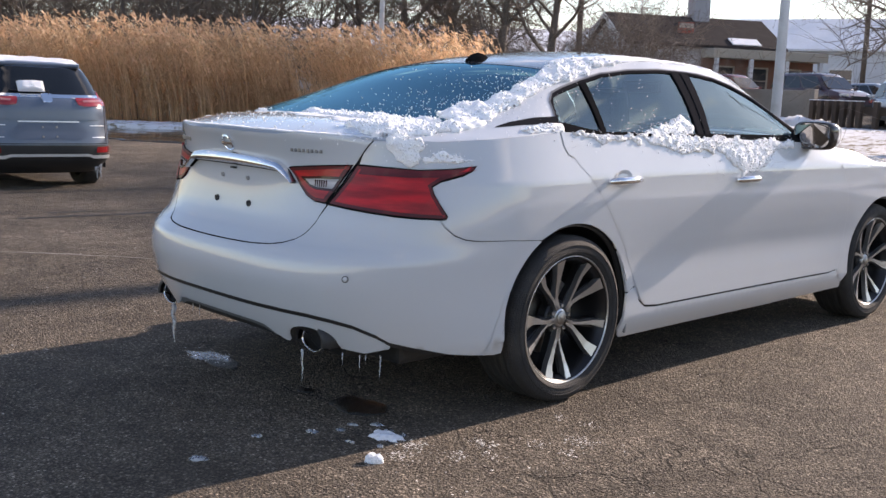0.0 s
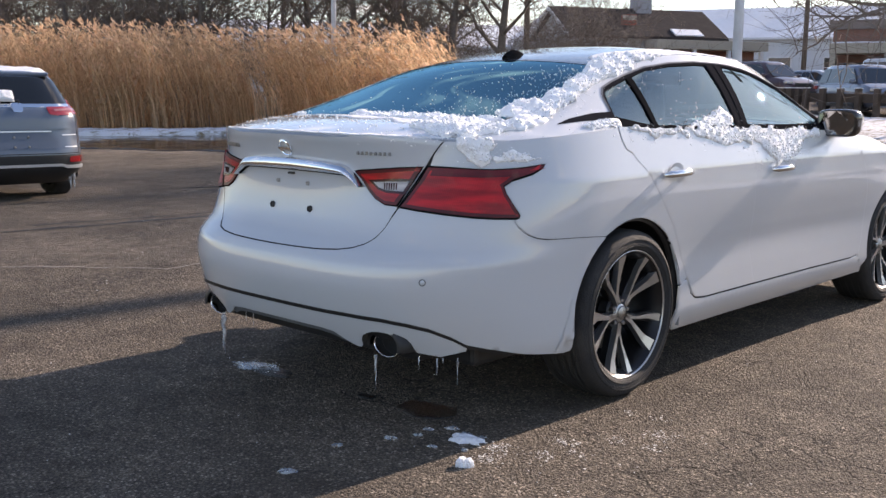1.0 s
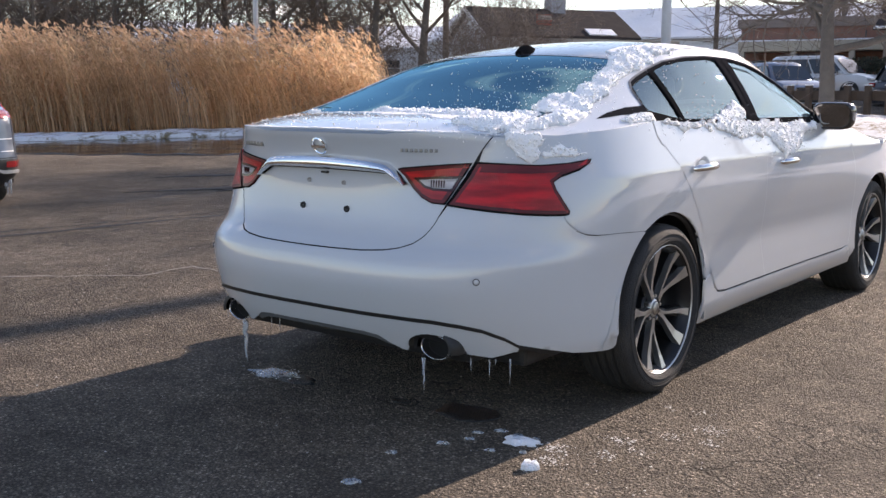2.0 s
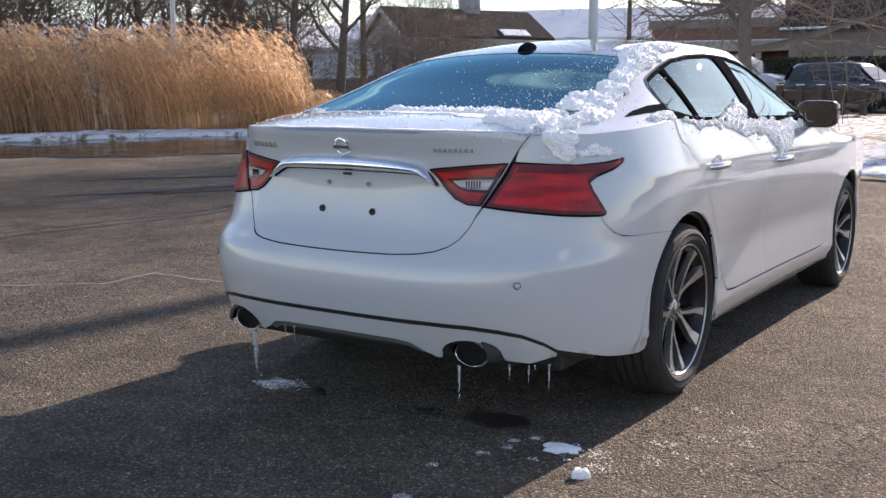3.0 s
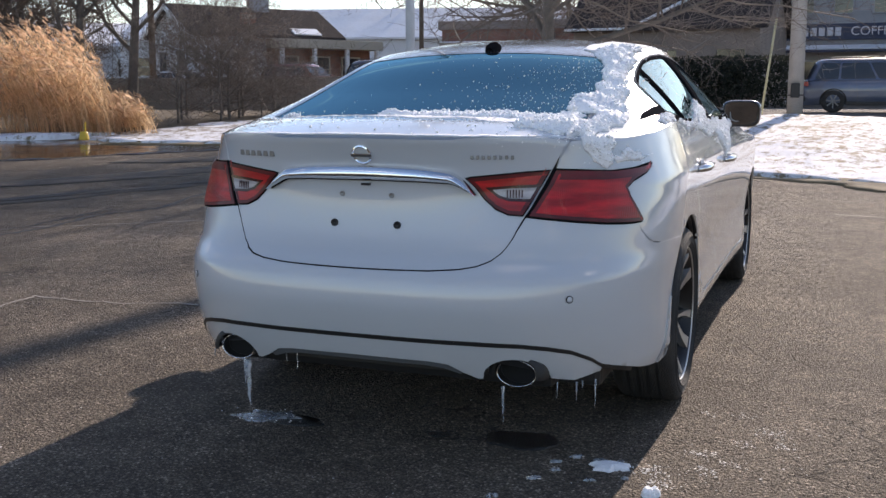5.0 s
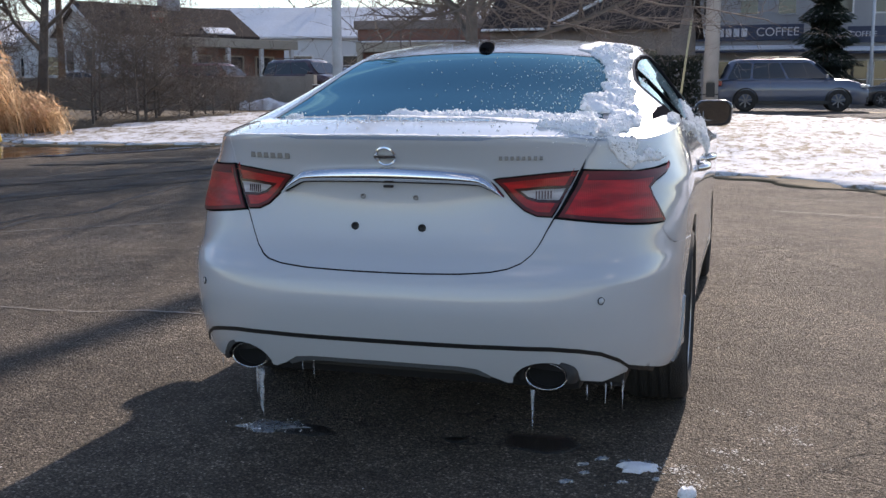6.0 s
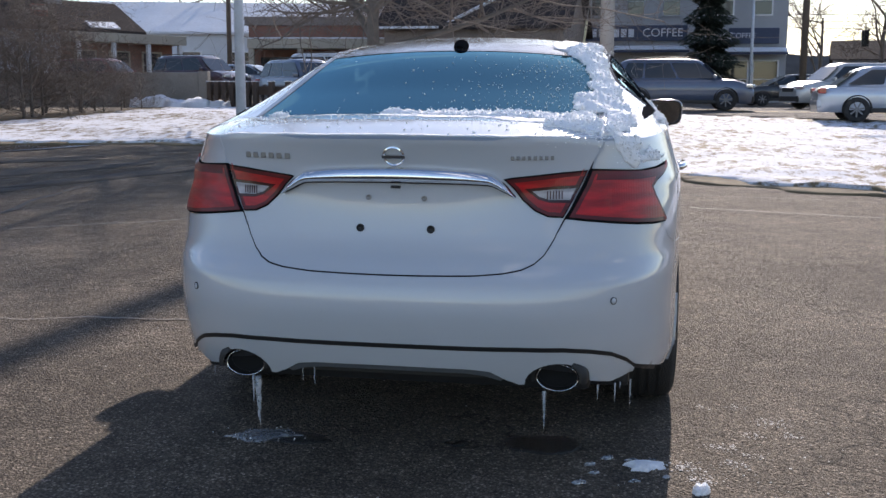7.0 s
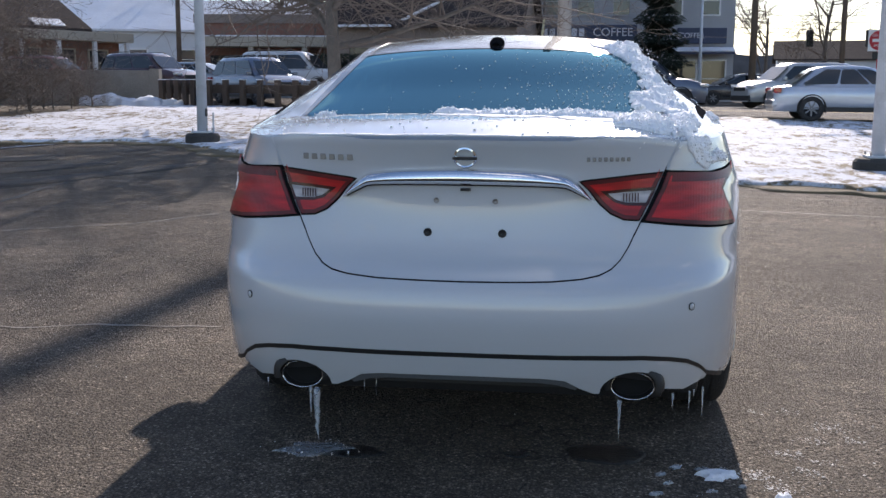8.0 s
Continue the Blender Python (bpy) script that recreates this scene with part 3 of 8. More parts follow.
rear_door = DOOR_BACK + [("y", 0.60, 0.330), ("y", B_SPLIT + 0.06, 0.330), ("y", B_SPLIT + 0.02, 0.5), ("y", B_SPLIT, 0.8), ("y", B_SPLIT, belt_z(B_SPLIT))] + [("y", y, belt_z(y)) for y in (0.8, 0.6, 0.4, 0.2, 0.05)]
panel("rear_door", lower, low_poly(rear_door), PAINT)
FRONT_CUT = [("y", 2.13, belt_z(2.13)), ("y", 2.18, 0.96), ("y", 2.26, 0.85), ("y", 2.315, 0.75), ("y", 2.34, 0.64), ("y", 2.335, 0.5), ("y", 2.31, 0.40), ("y", 2.28, 0.34)]
front_door = [("y", B_SPLIT, belt_z(B_SPLIT)), ("y", B_SPLIT, 0.8), ("y", B_SPLIT + 0.02, 0.5), ("y", B_SPLIT + 0.06, 0.330), ("y", 2.2, 0.330)] + list(reversed(FRONT_CUT)) + [("y", y, belt_z(y)) for y in (1.95, 1.75, 1.5, 1.25)]
panel("front_door", lower, low_poly(front_door), PAINT)
wing = FRONT_CUT + [("y", 2.30, 0.30), ("y", 2.36, 0.26)] + [q for q in front_arch if q[2] > 0.255] + [("y", 3.2, 0.24), ("y", 3.4, 0.24), ("y", 3.7, 0.30), ("y", 3.75, 0.6), ("y", 3.7, belt_z(3.7))] + [("y", y, belt_z(y)) for y in (3.5, 3.2, 2.9, 2.6, 2.35)]
panel("front_wing", lower, low_poly(wing), PAINT)
sill = [("y", 0.372, 0.404), ("y", 0.438, 0.424), ("y", 0.46, 0.362), ("y", 0.505, 0.332), ("y", 0.60, 0.323), ("y", 2.2, 0.323), ("y", 2.28, 0.332), ("y", 2.29, 0.30), ("y", 2.36, 0.26), ("y", 2.38, 0.225), ("y", 1.6, 0.205), ("y", 0.6, 0.205), ("y", 0.38, 0.205), ("y", 0.345, 0.24), ("y", 0.36, 0.33)]
panel("sill", lower, low_poly(sill), PAINT)
panel("arch_spat", lower, low_poly([("y", -0.371, 0.475), ("y", -0.371, 0.262), ("y", -0.452, 0.254), ("y", -0.405, 0.40), ("y", -0.388, 0.455)]), PAINT, gap=0.0, lift=0.005, skirt=0.008, label="small white spat behind the rear wheel arch")
# dark structure behind the gaps
arch_r, arch_f = [(k, v, z) for k, v, z in arch(0.0, R_ARCH - 0.012, 0.26)], [(k, v, z) for k, v, z in arch(2.775, F_ARCH - 0.012, 0.26)]
shell = [("x", 0.0, 1.03), ("x", 0.3, 1.027), ("x", 0.55, 1.02), ("x", 0.68, 1.015), ("y", -0.5, 1.02), ("y", -0.2, 1.04)] + [("y", y, belt_z(y) - 0.012) for y in (0.0, 0.3, 0.7, 1.2, 1.8, 2.4, 2.8, 3.2, 3.6)]
shell += [("y", 3.7, 0.6), ("y", 3.6, 0.26)] + [("y", 3.2, 0.25)] + list(reversed(arch_f)) + [("y", 2.2, 0.22), ("y", 0.5, 0.22)] + list(reversed(arch_r)) + [("y", -0.5, 0.28), ("x", 0.6, 0.30), ("x", 0.3, 0.36), ("x", 0.0, 0.37)]
panel("inner_shell", lower, sym(shell), DARK, both=False, lift=-0.02, gap=0, step=0.06, edge=0.03, label="dark structure behind the panel gaps")

# roof, glass and pillars
UP = (1.0, 0.42)
TOP = (0.57, 1.0)
GT = 0.215   # where the rear glass ends and the roof begins
panel("rear_window", top, [(-0.97, Q[0] + 0.012)] + [(u / 10, Q[0] + 0.012) for u in range(-9, 10)] + [(0.97, Q[0] + 0.012), (0.955, -0.2), (0.94, GT - 0.03)] + [(u / 10, GT - 0.03 + 0.035 * (1 - (u / 10) ** 2)) for u in range(9, -10, -1)] + [(-0.94, GT - 0.03), (-0.955, -0.2)], GLASS_DARK, TOP, both=False, gap=0.0, lift=-0.002, skirt=0.004, label="dark tinted rear window reflecting the sky")
frame_in = [(0.97, Q[0] + 0.012), (0.955, -0.2), (0.94, GT - 0.03)] + [(u / 10, GT - 0.03 + 0.035 * (1 - (u / 10) ** 2)) for u in range(9, -1, -1)]
frame_out = [(0.0, GT + 0.028), (0.5, GT + 0.018), (0.95, GT - 0.01), (1.0, GT - 0.03), (1.0, -0.2), (1.0, Q[0])]
panel("window_seal", top, frame_in + frame_out, GLOSS_BLACK, TOP, gap=0.0, skirt=0.01, edge=0.02, label="black rear window seal")
# black glass roof panel with painted rims
panel("roof_panel", top, [(-0.92, GT - 0.004), (-0.5, GT + 0.021), (0.0, GT + 0.031), (0.5, GT + 0.021), (0.92, GT - 0.004), (0.89, 0.9), (0.86, 1.5), (-0.86, 1.5), (-0.89, 0.9)], GLOSS_BLACK, TOP, both=False, gap=0.001, skirt=0.01, label="dark glass panorama roof panel")
panel("roof_rim", top, [(0.922, GT - 0.004), (0.95, GT - 0.008), (1.0, GT - 0.03), (1.0, 0.5), (1.0, 1.2), (1.0, 1.58), (0.0, 1.60), (0.0, 1.503), (0.862, 1.503), (0.892, 0.9)], PAINT, TOP, gap=0.0, skirt=0.01)
panel("windscreen", top, [(-0.98, 1.62), (0, 1.64), (0.98, 1.62), (0.98, 2.30), (0.5, 2.34), (-0.5, 2.34), (-0.98, 2.30)], GLASS_SIDE, TOP, both=False, gap=0.0, skirt=0.004)
panel("bonnet", top, [(-1.0, 2.36), (1.0, 2.36), (1.0, 2.9), (1.0, 3.4), (0.9, 3.72), (-0.9, 3.72), (-1.0, 3.4), (-1.0, 2.9)], PAINT, TOP, both=False, step=0.05)

TRIM_BLACK = mat("satin_black_trim", (0.022, 0.022, 0.025), 0.5, 0, 0.15, 10, 90)
TRIM_BLACK.node_tree.nodes["Principled BSDF"].inputs["IOR"].default_value = 1.0
TRIM_GREY = mat("dark_satin_trim", (0.20, 0.205, 0.22), 0.6, 0.0, 0.1)
TRIM_GREY.node_tree.nodes["Principled BSDF"].inputs["IOR"].default_value = 1.0
# side glass; the dark belt runs along the foot of all of them
GLASS_Q = [(-0.02, 1.108), (0.03, 1.165), (0.075, 1.205), (0.13, 1.222), (0.285, 1.262), (0.205, 1.072), (0.08, 1.088)]
GLASS_R = [(0.325, 1.273), (0.45, 1.301), (0.65, 1.325), (0.86, 1.336), (0.965, 1.334), (0.905, 1.066), (0.7, 1.068), (0.232, 1.072)]
GLASS_F = [(1.10, 1.333), (1.20, 1.328), (1.32, 1.314), (1.46, 1.284), (1.62, 1.23), (1.76, 1.155), (1.84, 1.088), (1.80, 1.062), (1.4, 1.064), (1.005, 1.066)]
for name, outline in (("quarter_window", GLASS_Q), ("rear_door_window", GLASS_R), ("front_door_window", GLASS_F)):
    panel(name, upper, upper_poly(resample(rounded(outline, 0.015), 0.05)), GLASS_SIDE, UP, flip=True, gap=0.0, lift=-0.004, skirt=0.004, edge=0.02)
# black frames round the side glass: outer outline less the glass, as strips
frame_line = [(-0.036, 1.100), (-0.014, 1.128), (0.038, 1.186), (0.092, 1.219), (0.165, 1.241), (0.30, 1.275), (0.45, 1.309), (0.65, 1.333), (0.87, 1.345), (1.1, 1.342), (1.2, 1.337), (1.32, 1.323), (1.465, 1.293), (1.625, 1.24), (1.77, 1.163), (1.875, 1.085), (1.94, 1.045)]
glass_line = GLASS_Q[:5] + [(0.45, 1.301), (0.65, 1.325), (0.87, 1.336)] + GLASS_F[:7] + [(1.80, 1.06)]
panel("window_frame", upper, upper_poly(resample(frame_line + list(reversed(glass_line)), 0.04)), TRIM_BLACK, UP, flip=True, gap=0.0, lift=0.002, skirt=0.012, edge=0.02, label="gloss black window surround")
chrome_out = [(y, z + 0.005) for y, z in frame_line[1:-1]]
panel("window_trim", upper, upper_poly(resample(chrome_out + list(reversed(frame_line[1:-1])), 0.04)), TRIM_GREY, UP, flip=True, gap=0.0, lift=0.004, skirt=0.012, edge=0.02, label="thin dark satin window trim")
belt_low = [(-0.036, 1.100)] + [(y, belt_z(y) + 0.002) for y in (-0.02, 0.2, 0.5, 1.0, 1.5, 1.94)]
belt_up = [(1.80, 1.062), (1.4, 1.064), (1.0, 1.067), (0.7, 1.068), (0.22, 1.074), (0.15, 1.08), (-0.02, 1.108)]
panel("belt_trim", upper, upper_poly(resample(belt_low + belt_up, 0.04)), MATTE_BLACK, UP, flip=True, gap=0.0, lift=0.003, skirt=0.012, edge=0.02)
panel("pillar_trim", upper, upper_poly(resample([(0.285, 1.263), (0.325, 1.273), (0.232, 1.070), (0.203, 1.072)], 0.04)), MATTE_BLACK, UP, flip=True, gap=0.0, lift=0.003, skirt=0.012, edge=0.02)
for post in ([(0.963, 1.336), (1.022, 1.337), (0.946, 1.066), (0.903, 1.067)], [(1.040, 1.337), (1.102, 1.335), (1.007, 1.066), (0.962, 1.066)]):
    panel("centre_pillar", upper, upper_poly(resample(post, 0.04)), TRIM_BLACK, UP, flip=True, gap=0.0, lift=0.003, skirt=0.012, edge=0.02, label="black door pillar")
panel("pillar_gap", upper, upper_poly(resample([(1.022, 1.337), (1.040, 1.337), (0.962, 1.066), (0.946, 1.066)], 0.04)), DARK, UP, flip=True, gap=0.0, lift=-0.003, skirt=0.006, edge=0.02)
# black blade across the rear pillar
panel("pillar_blade", upper, upper_poly(resample([(-0.036, 1.100), (-0.014, 1.128), (-0.13, 1.121), (-0.26, 1.102), (-0.34, 1.084), (-0.20, 1.096)], 0.03)), TRIM_BLACK, UP, flip=True, gap=0.0, lift=0.003, skirt=0.008, edge=0.02, label="gloss black rear pillar blade")
# painted cant rail, rear pillar and shoulder
t_of = lambda y: y - Q[0] + 1
rail = [(0.02, 0.0), (0.3, 0.0), (0.6, 0.0), (1.0, 0.0), (t_of(-0.3), 0.0), (t_of(0.2), 0.0), (t_of(0.7), 0.0), (t_of(1.3), 0.0), (t_of(1.6), 0.0), (t_of(2.0), 0.0), (t_of(2.35), 0.0), (t_of(2.35), 0.98)]
cant = rail + [upper_poly([(1.94, 1.052)])[0]] + upper_poly(resample(list(reversed(chrome_out)), 0.05, closed=False)) + upper_poly([(-0.036, 1.101)]) + [(t_of(-0.12), 1.0), (t_of(-0.3), 1.0), (1.0, 1.0), (0.6, 1.0), (0.3, 1.0), (0.02, 1.0)]
panel("roof_side", upper, cant, PAINT, UP, flip=True, gap=0.0, skirt=0.012, step=0.035, edge=0.02)
wing_top = [(t_of(2.37), 0.0), (t_of(2.9), 0.0), (t_of(3.4), 0.0), (t_of(3.72), 0.0), (t_of(3.72), 1.0), (t_of(3.4), 1.0), (t_of(2.9), 1.0), (t_of(2.37), 1.0)]
panel("wing_top", upper, wing_top, PAINT, UP, flip=True, gap=0.0, skirt=0.012, step=0.05)

# tail lamps
def lamp_mat(name, color, rough, bump):
    m, n, l, b = node_mat(name)
    tc = n.new("ShaderNodeTexCoord")
    wv = n.new("ShaderNodeTexNoise")
    wv.inputs["Scale"].default_value, wv.inputs["Detail"].default_value = 9, 3
    mp = n.new("ShaderNodeMapping")
    mp.inputs["Scale"].default_value = (0.7, 0.7, 4.5)
    l.new(tc.outputs["Object"], mp.inputs["Vector"])
    l.new(mp.outputs["Vector"], wv.inputs["Vector"])
    r = n.new("ShaderNodeValToRGB")
    r.color_ramp.elements[0].position, r.color_ramp.elements[1].position = 0.35, 0.68
    r.color_ramp.elements[0].color = (*[c * 0.45 for c in color], 1)
    r.color_ramp.elements[1].color = (*color, 1)
    l.new(wv.outputs["Fac"], r.inputs["Fac"])
    l.new(r.outputs["Color"], b.inputs["Base Color"])
    b.inputs["Roughness"].default_value = rough
    b.inputs["Coat Weight"].default_value, b.inputs["Coat Roughness"].default_value = 0.28, 0.03
    b.inputs["Specular IOR Level"].default_value = 0.3
    st = n.new("ShaderNodeTexWave")
    st.inputs["Scale"].default_value = 60
    l.new(tc.outputs["Object"], st.inputs["Vector"])
    bp = n.new("ShaderNodeBump")
    bp.inputs["Strength"].default_value, bp.inputs["Distance"].default_value = bump, 0.002
    l.new(st.outputs["Fac"], bp.inputs["Height"])
    l.new(bp.outputs["Normal"], b.inputs["Normal"])
    return m


LAMP_RED = lamp_mat("tail_lamp_red", (0.62, 0.009, 0.013), 0.3, 0.25)
LAMP_DEEP = lamp_mat("tail_lamp_deep_red", (0.15, 0.004, 0.008), 0.4, 0.1)
LAMP_BLACK = lamp_mat("tail_lamp_smoked", (0.055, 0.004, 0.006), 0.2, 0.1)
LAMP_CLEAR = lamp_mat("reversing_lamp_clear", (0.62, 0.58, 0.60), 0.2, 0.5)
LID_JOIN_TOP = ("x", 0.583, 0.943)
outer = [LID_JOIN_TOP] + LAMP_TOP + LAMP_SIDE[1:] + list(reversed(LAMP_LOW))[1:]
inner = [("x", 0.325, 0.916), ("x", 0.345, 0.921), ("x", 0.42, 0.929), ("x", 0.50, 0.937), ("x", 0.575, 0.942), ("x", 0.545, 0.88), ("x", 0.505, 0.798), ("x", 0.46, 0.801), ("x", 0.42, 0.819), ("x", 0.385, 0.850), ("x", 0.355, 0.888)]
lens_in = [("x", 0.410, 0.880), ("x", 0.47, 0.885), ("x", 0.536, 0.887), ("x", 0.520, 0.851), ("x", 0.46, 0.853), ("x", 0.432, 0.862)]


def grow(outline, d):
    p = resample([(a * 1.25, b) for a, b in low_poly(outline)], 0.01)
    return [(a / 1.25, b) for a, b in inset(p, -d)]


def shrink(outline, d):
    return grow(outline, -d)


for outline, name in ((outer, "tail_lamp"), (inner, "tail_lamp_inner")):
    for side, holder in zip((1, -1), panel(name, lower, low_poly(outline), MATTE_BLACK, gap=0.0005, lift=0.003, label="black tail lamp housing rim")):
        g, n = patch(lower, shrink(outline, 0.005), scale=LOW_SCALE, gap=0, lift=0.008, skirt=0.006, step=0.02, edge=0.01)
        if side < 0:
            g, n = mirrored(g, n)
        part("lens", g, LAMP_DEEP, holder, "glossy deep red lens", smooth=True, normals=n)
        g, n = patch(lower, shrink(outline, 0.016), scale=LOW_SCALE, gap=0, lift=0.0090, skirt=0.004, step=0.02, edge=0.01)
        if side < 0:
            g, n = mirrored(g, n)
        part("lens_core", g, LAMP_RED, holder, "brighter red core of the lens", smooth=True, normals=n)
        if name == "tail_lamp_inner":
            g, n = patch(lower, grow(lens_in, 0.009), scale=LOW_SCALE, gap=0, lift=0.0102, skirt=0.004, step=0.015, edge=0.008)
            if side < 0:
                g, n = mirrored(g, n)
            part("lens_bezel", g, LAMP_BLACK, holder, "smoked bezel round the clear lens", smooth=True, normals=n)
            g, n = patch(lower, low_poly(lens_in), scale=LOW_SCALE, gap=0, lift=0.0115, skirt=0.004, step=0.015, edge=0.008)
        else:
            bar = [("x", 0.60, 0.929), ("x", 0.70, 0.922), ("y", -0.68, 0.920), ("y", -0.60, 0.926), ("y", -0.555, 0.931), ("y", -0.64, 0.906), ("x", 0.72, 0.903), ("x", 0.595, 0.909)]
            g, n = patch(lower, low_poly(bar), scale=LOW_SCALE, gap=0, lift=0.0105, skirt=0.004, step=0.015, edge=0.008)
        if side < 0:
            g, n = mirrored(g, n)
        part("lens_insert", g, LAMP_CLEAR if name == "tail_lamp_inner" else LAMP_DEEP, holder, "clear reversing lens" if name == "tail_lamp_inner" else "dark red light bar", smooth=True, normals=n)
        if name == "tail_lamp_inner":
            g = Geo()
            for i in range(6):
                x, z = 0.458 + 0.0085 * i, 0.869
                q = lower(p_of_x(x, z), z)
                g.box((0.0028, 0.005, 0.024), (side * q[0], q[1] - 0.0125, z))
            part("lens_rib", g, LAMP_BLACK, holder, "dark ribs in the clear lens")

# dark joint between the inner and outer lamp, running on down the lid's edge
joint = [(0.583, 0.945), (0.565, 0.908), (0.543, 0.860), (0.5095, 0.796)]
g, n = patch(lower, low_poly([("x", x - 0.0018, z) for x, z in joint] + [("x", x + 0.0022, z) for x, z in reversed(joint)]), scale=LOW_SCALE, gap=0, lift=0.0088, skirt=0.008, step=0.03, edge=0.008)
part("lamp_joint", g, MATTE_BLACK, car, "dark joint between the lamp halves", smooth=True, normals=n)
g, n = mirrored(g, n)
part("lamp_joint", g, MATTE_BLACK, car, smooth=True, normals=n)
# painted gap shade carried on below the lamps
joint = [(0.5095, 0.796), (0.501, 0.780), (0.490, 0.757)]
g, n = patch(lower, low_poly([("x", x - 0.0018, z) for x, z in joint] + [("x", x + 0.0022, z) for x, z in reversed(joint)]), scale=LOW_SCALE, gap=0, lift=0.0004, skirt=0.004, step=0.03, edge=0.008)
for gg, nn in ((g, n), mirrored(g, n)):
    part("lid_seal", gg, MATTE_BLACK, car, smooth=True, normals=nn)

# chrome bar over the number plate recess
bar_top = curve_through([-0.365, -0.33, -0.28, -0.15, 0.0, 0.15, 0.28, 0.33, 0.365], [0.866, 0.906, 0.936, 0.948, 0.951, 0.948, 0.936, 0.906, 0.866])
bar_low = curve_through([-0.365, -0.33, -0.28, -0.15, 0.0, 0.15, 0.28, 0.33, 0.365], [0.860, 0.878, 0.898, 0.902, 0.903, 0.902, 0.898, 0.878, 0.860])
g = Geo()
rows = 60
prof = [(0.0, 0.0), (0.03, 0.016), (0.09, 0.023), (0.20, 0.029), (0.33, 0.0325), (0.42, 0.0325), (0.60, 0.0285), (0.80, 0.0225), (0.93, 0.0165), (1.0, 0.001)]
for i in range(rows + 1):
    x = -0.365 + 0.73 * i / rows
    for t, d in prof:
        z = bar_low(x) + (bar_top(x) - bar_low(x)) * t
        q = lower(p_of_x(x, z), z)
        g.v.append((q[0], q[1] - d, z))
for i in range(rows):
    for k in range(len(prof) - 1):
        a = i * len(prof) + k
        g.f.append((a, a + len(prof), a + len(prof) + 1, a + 1))
bar = part("chrome_bar", g, CHROME, car, "chrome trim bar above the plate recess", smooth=True)
# thin black strip along the bar's lower edge
g = Geo()
for i in range(rows + 1):
    x = -0.355 + 0.71 * i / rows
    for dz, d in ((0.002, 0.013), (-0.0012, 0.013), (-0.0022, 0.009), (-0.0022, -0.004)):
        z = bar_low(x) + dz
        q = lower(p_of_x(x, z), z)
        g.v.append((q[0], q[1] - d, z))
for i in range(rows):
    for k in range(3):
        a = i * 4 + k
        g.f.append((a, a + 1, a + 5, a + 4))
part("bar_edge_line", g, MATTE_BLACK, bar, "thin black strip under the chrome bar")
# shadowed recess lip under the bar, plate holes, screws and small label
for x, z, r, m_, nm in ((-0.111, 0.762, 0.0115, DARK, "plate_hole"), (0.109, 0.762, 0.0115, DARK, "plate_hole"), (-0.086, 0.856, 0.008, STEEL, "plate_screw"), (0.087, 0.855, 0.008, STEEL, "plate_screw")):
    y = lower(p_of_x(x, z), z)[1]
    g = Geo().lathe([(0.0005, 0.0), (r * 0.7, 0.0), (r * 0.8, 0.003), (r, 0.004), (r * 1.08, 0.0), (r * 1.08, -0.01)], 20, pose(x, y - 0.002, z, 90, 0, 0))
    part(nm, g, m_, lid_obs[0], smooth=True)
g = Geo().box((0.030, 0.014, 0.008), (0.0, lower(0, 0.889)[1] - 0.006, 0.889), bevel=0.002)
part("lid_release", g, DARK, lid_obs[0])
# round badge: ring and bar
yb = lower(0, 0.985)[1]
tilt = math.degrees(math.atan2(rear_y(0.965) - rear_y(1.005), 0.04))
bm_ = pose(0, yb - 0.003, 0.985, 90 + tilt, 0, 0)
g = Geo().lathe([(0.027, -0.006), (0.027, 0.004), (0.030, 0.007), (0.034, 0.004), (0.034, -0.006)], 40, bm_)
g.box((0.072, 0.013, 0.009), (0, 0, 0.005), m=bm_, bevel=0.002)
part("badge", g, CHROME, lid_obs[0], "round chrome maker's badge", smooth=False)
BADGE_METAL = mat("dull_chrome", (0.22, 0.23, 0.25), 0.3, 0.9, 0.05)
# maker's model names as plain chrome bars
for x0, x1, z, h in ((-0.505, -0.33, 0.978, 0.020), (0.345, 0.478, 0.980, 0.014)):
    n_bars = 6 if x0 < 0 else 8
    for i in range(n_bars):
        g = Geo()
        w = (x1 - x0) / n_bars
        x = x0 + w * (i + 0.5)
        q = lower(p_of_x(x, z), z)
        g.box((w * 0.62, 0.005, h * 0.9), (0, 0, 0), m=Matrix.Translation((q[0], q[1] - 0.001, z)) @ pose(0, 0, 0, 0, 0, 12 * x / 0.4), bevel=0.0015)
        part("name_bar", g, BADGE_METAL, lid_obs[0], "small chrome bar" if i == 0 else "")
# parking sensors and small reflectors
for x in (-0.662, 0.662):
    q = Vector(lower(p_of_x(x, 0.556), 0.556))
    q2 = Vector(lower(p_of_x(x * 0.97, 0.556), 0.556))
    ang = math.degrees(math.atan2(q.y - q2.y, q.x - q2.x))
    ang = ang if x > 0 else ang - 180
    mm = Matrix.Translation(q) @ pose(0, 0, 0, 0, 0, ang) @ pose(0, 0, 0, 90, 0, 0)
    holder = part("parking_sensor", Geo().lathe([(0.0005, 0.004), (0.0085, 0.004), (0.0095, 0.002), (0.0095, -0.006)], 24, mm), PAINT, car, smooth=True)
    part("sensor_ring", Geo().lathe([(0.0095, -0.004), (0.0095, 0.003), (0.0118, 0.003), (0.0118, -0.004)], 24, mm), DARK, holder)

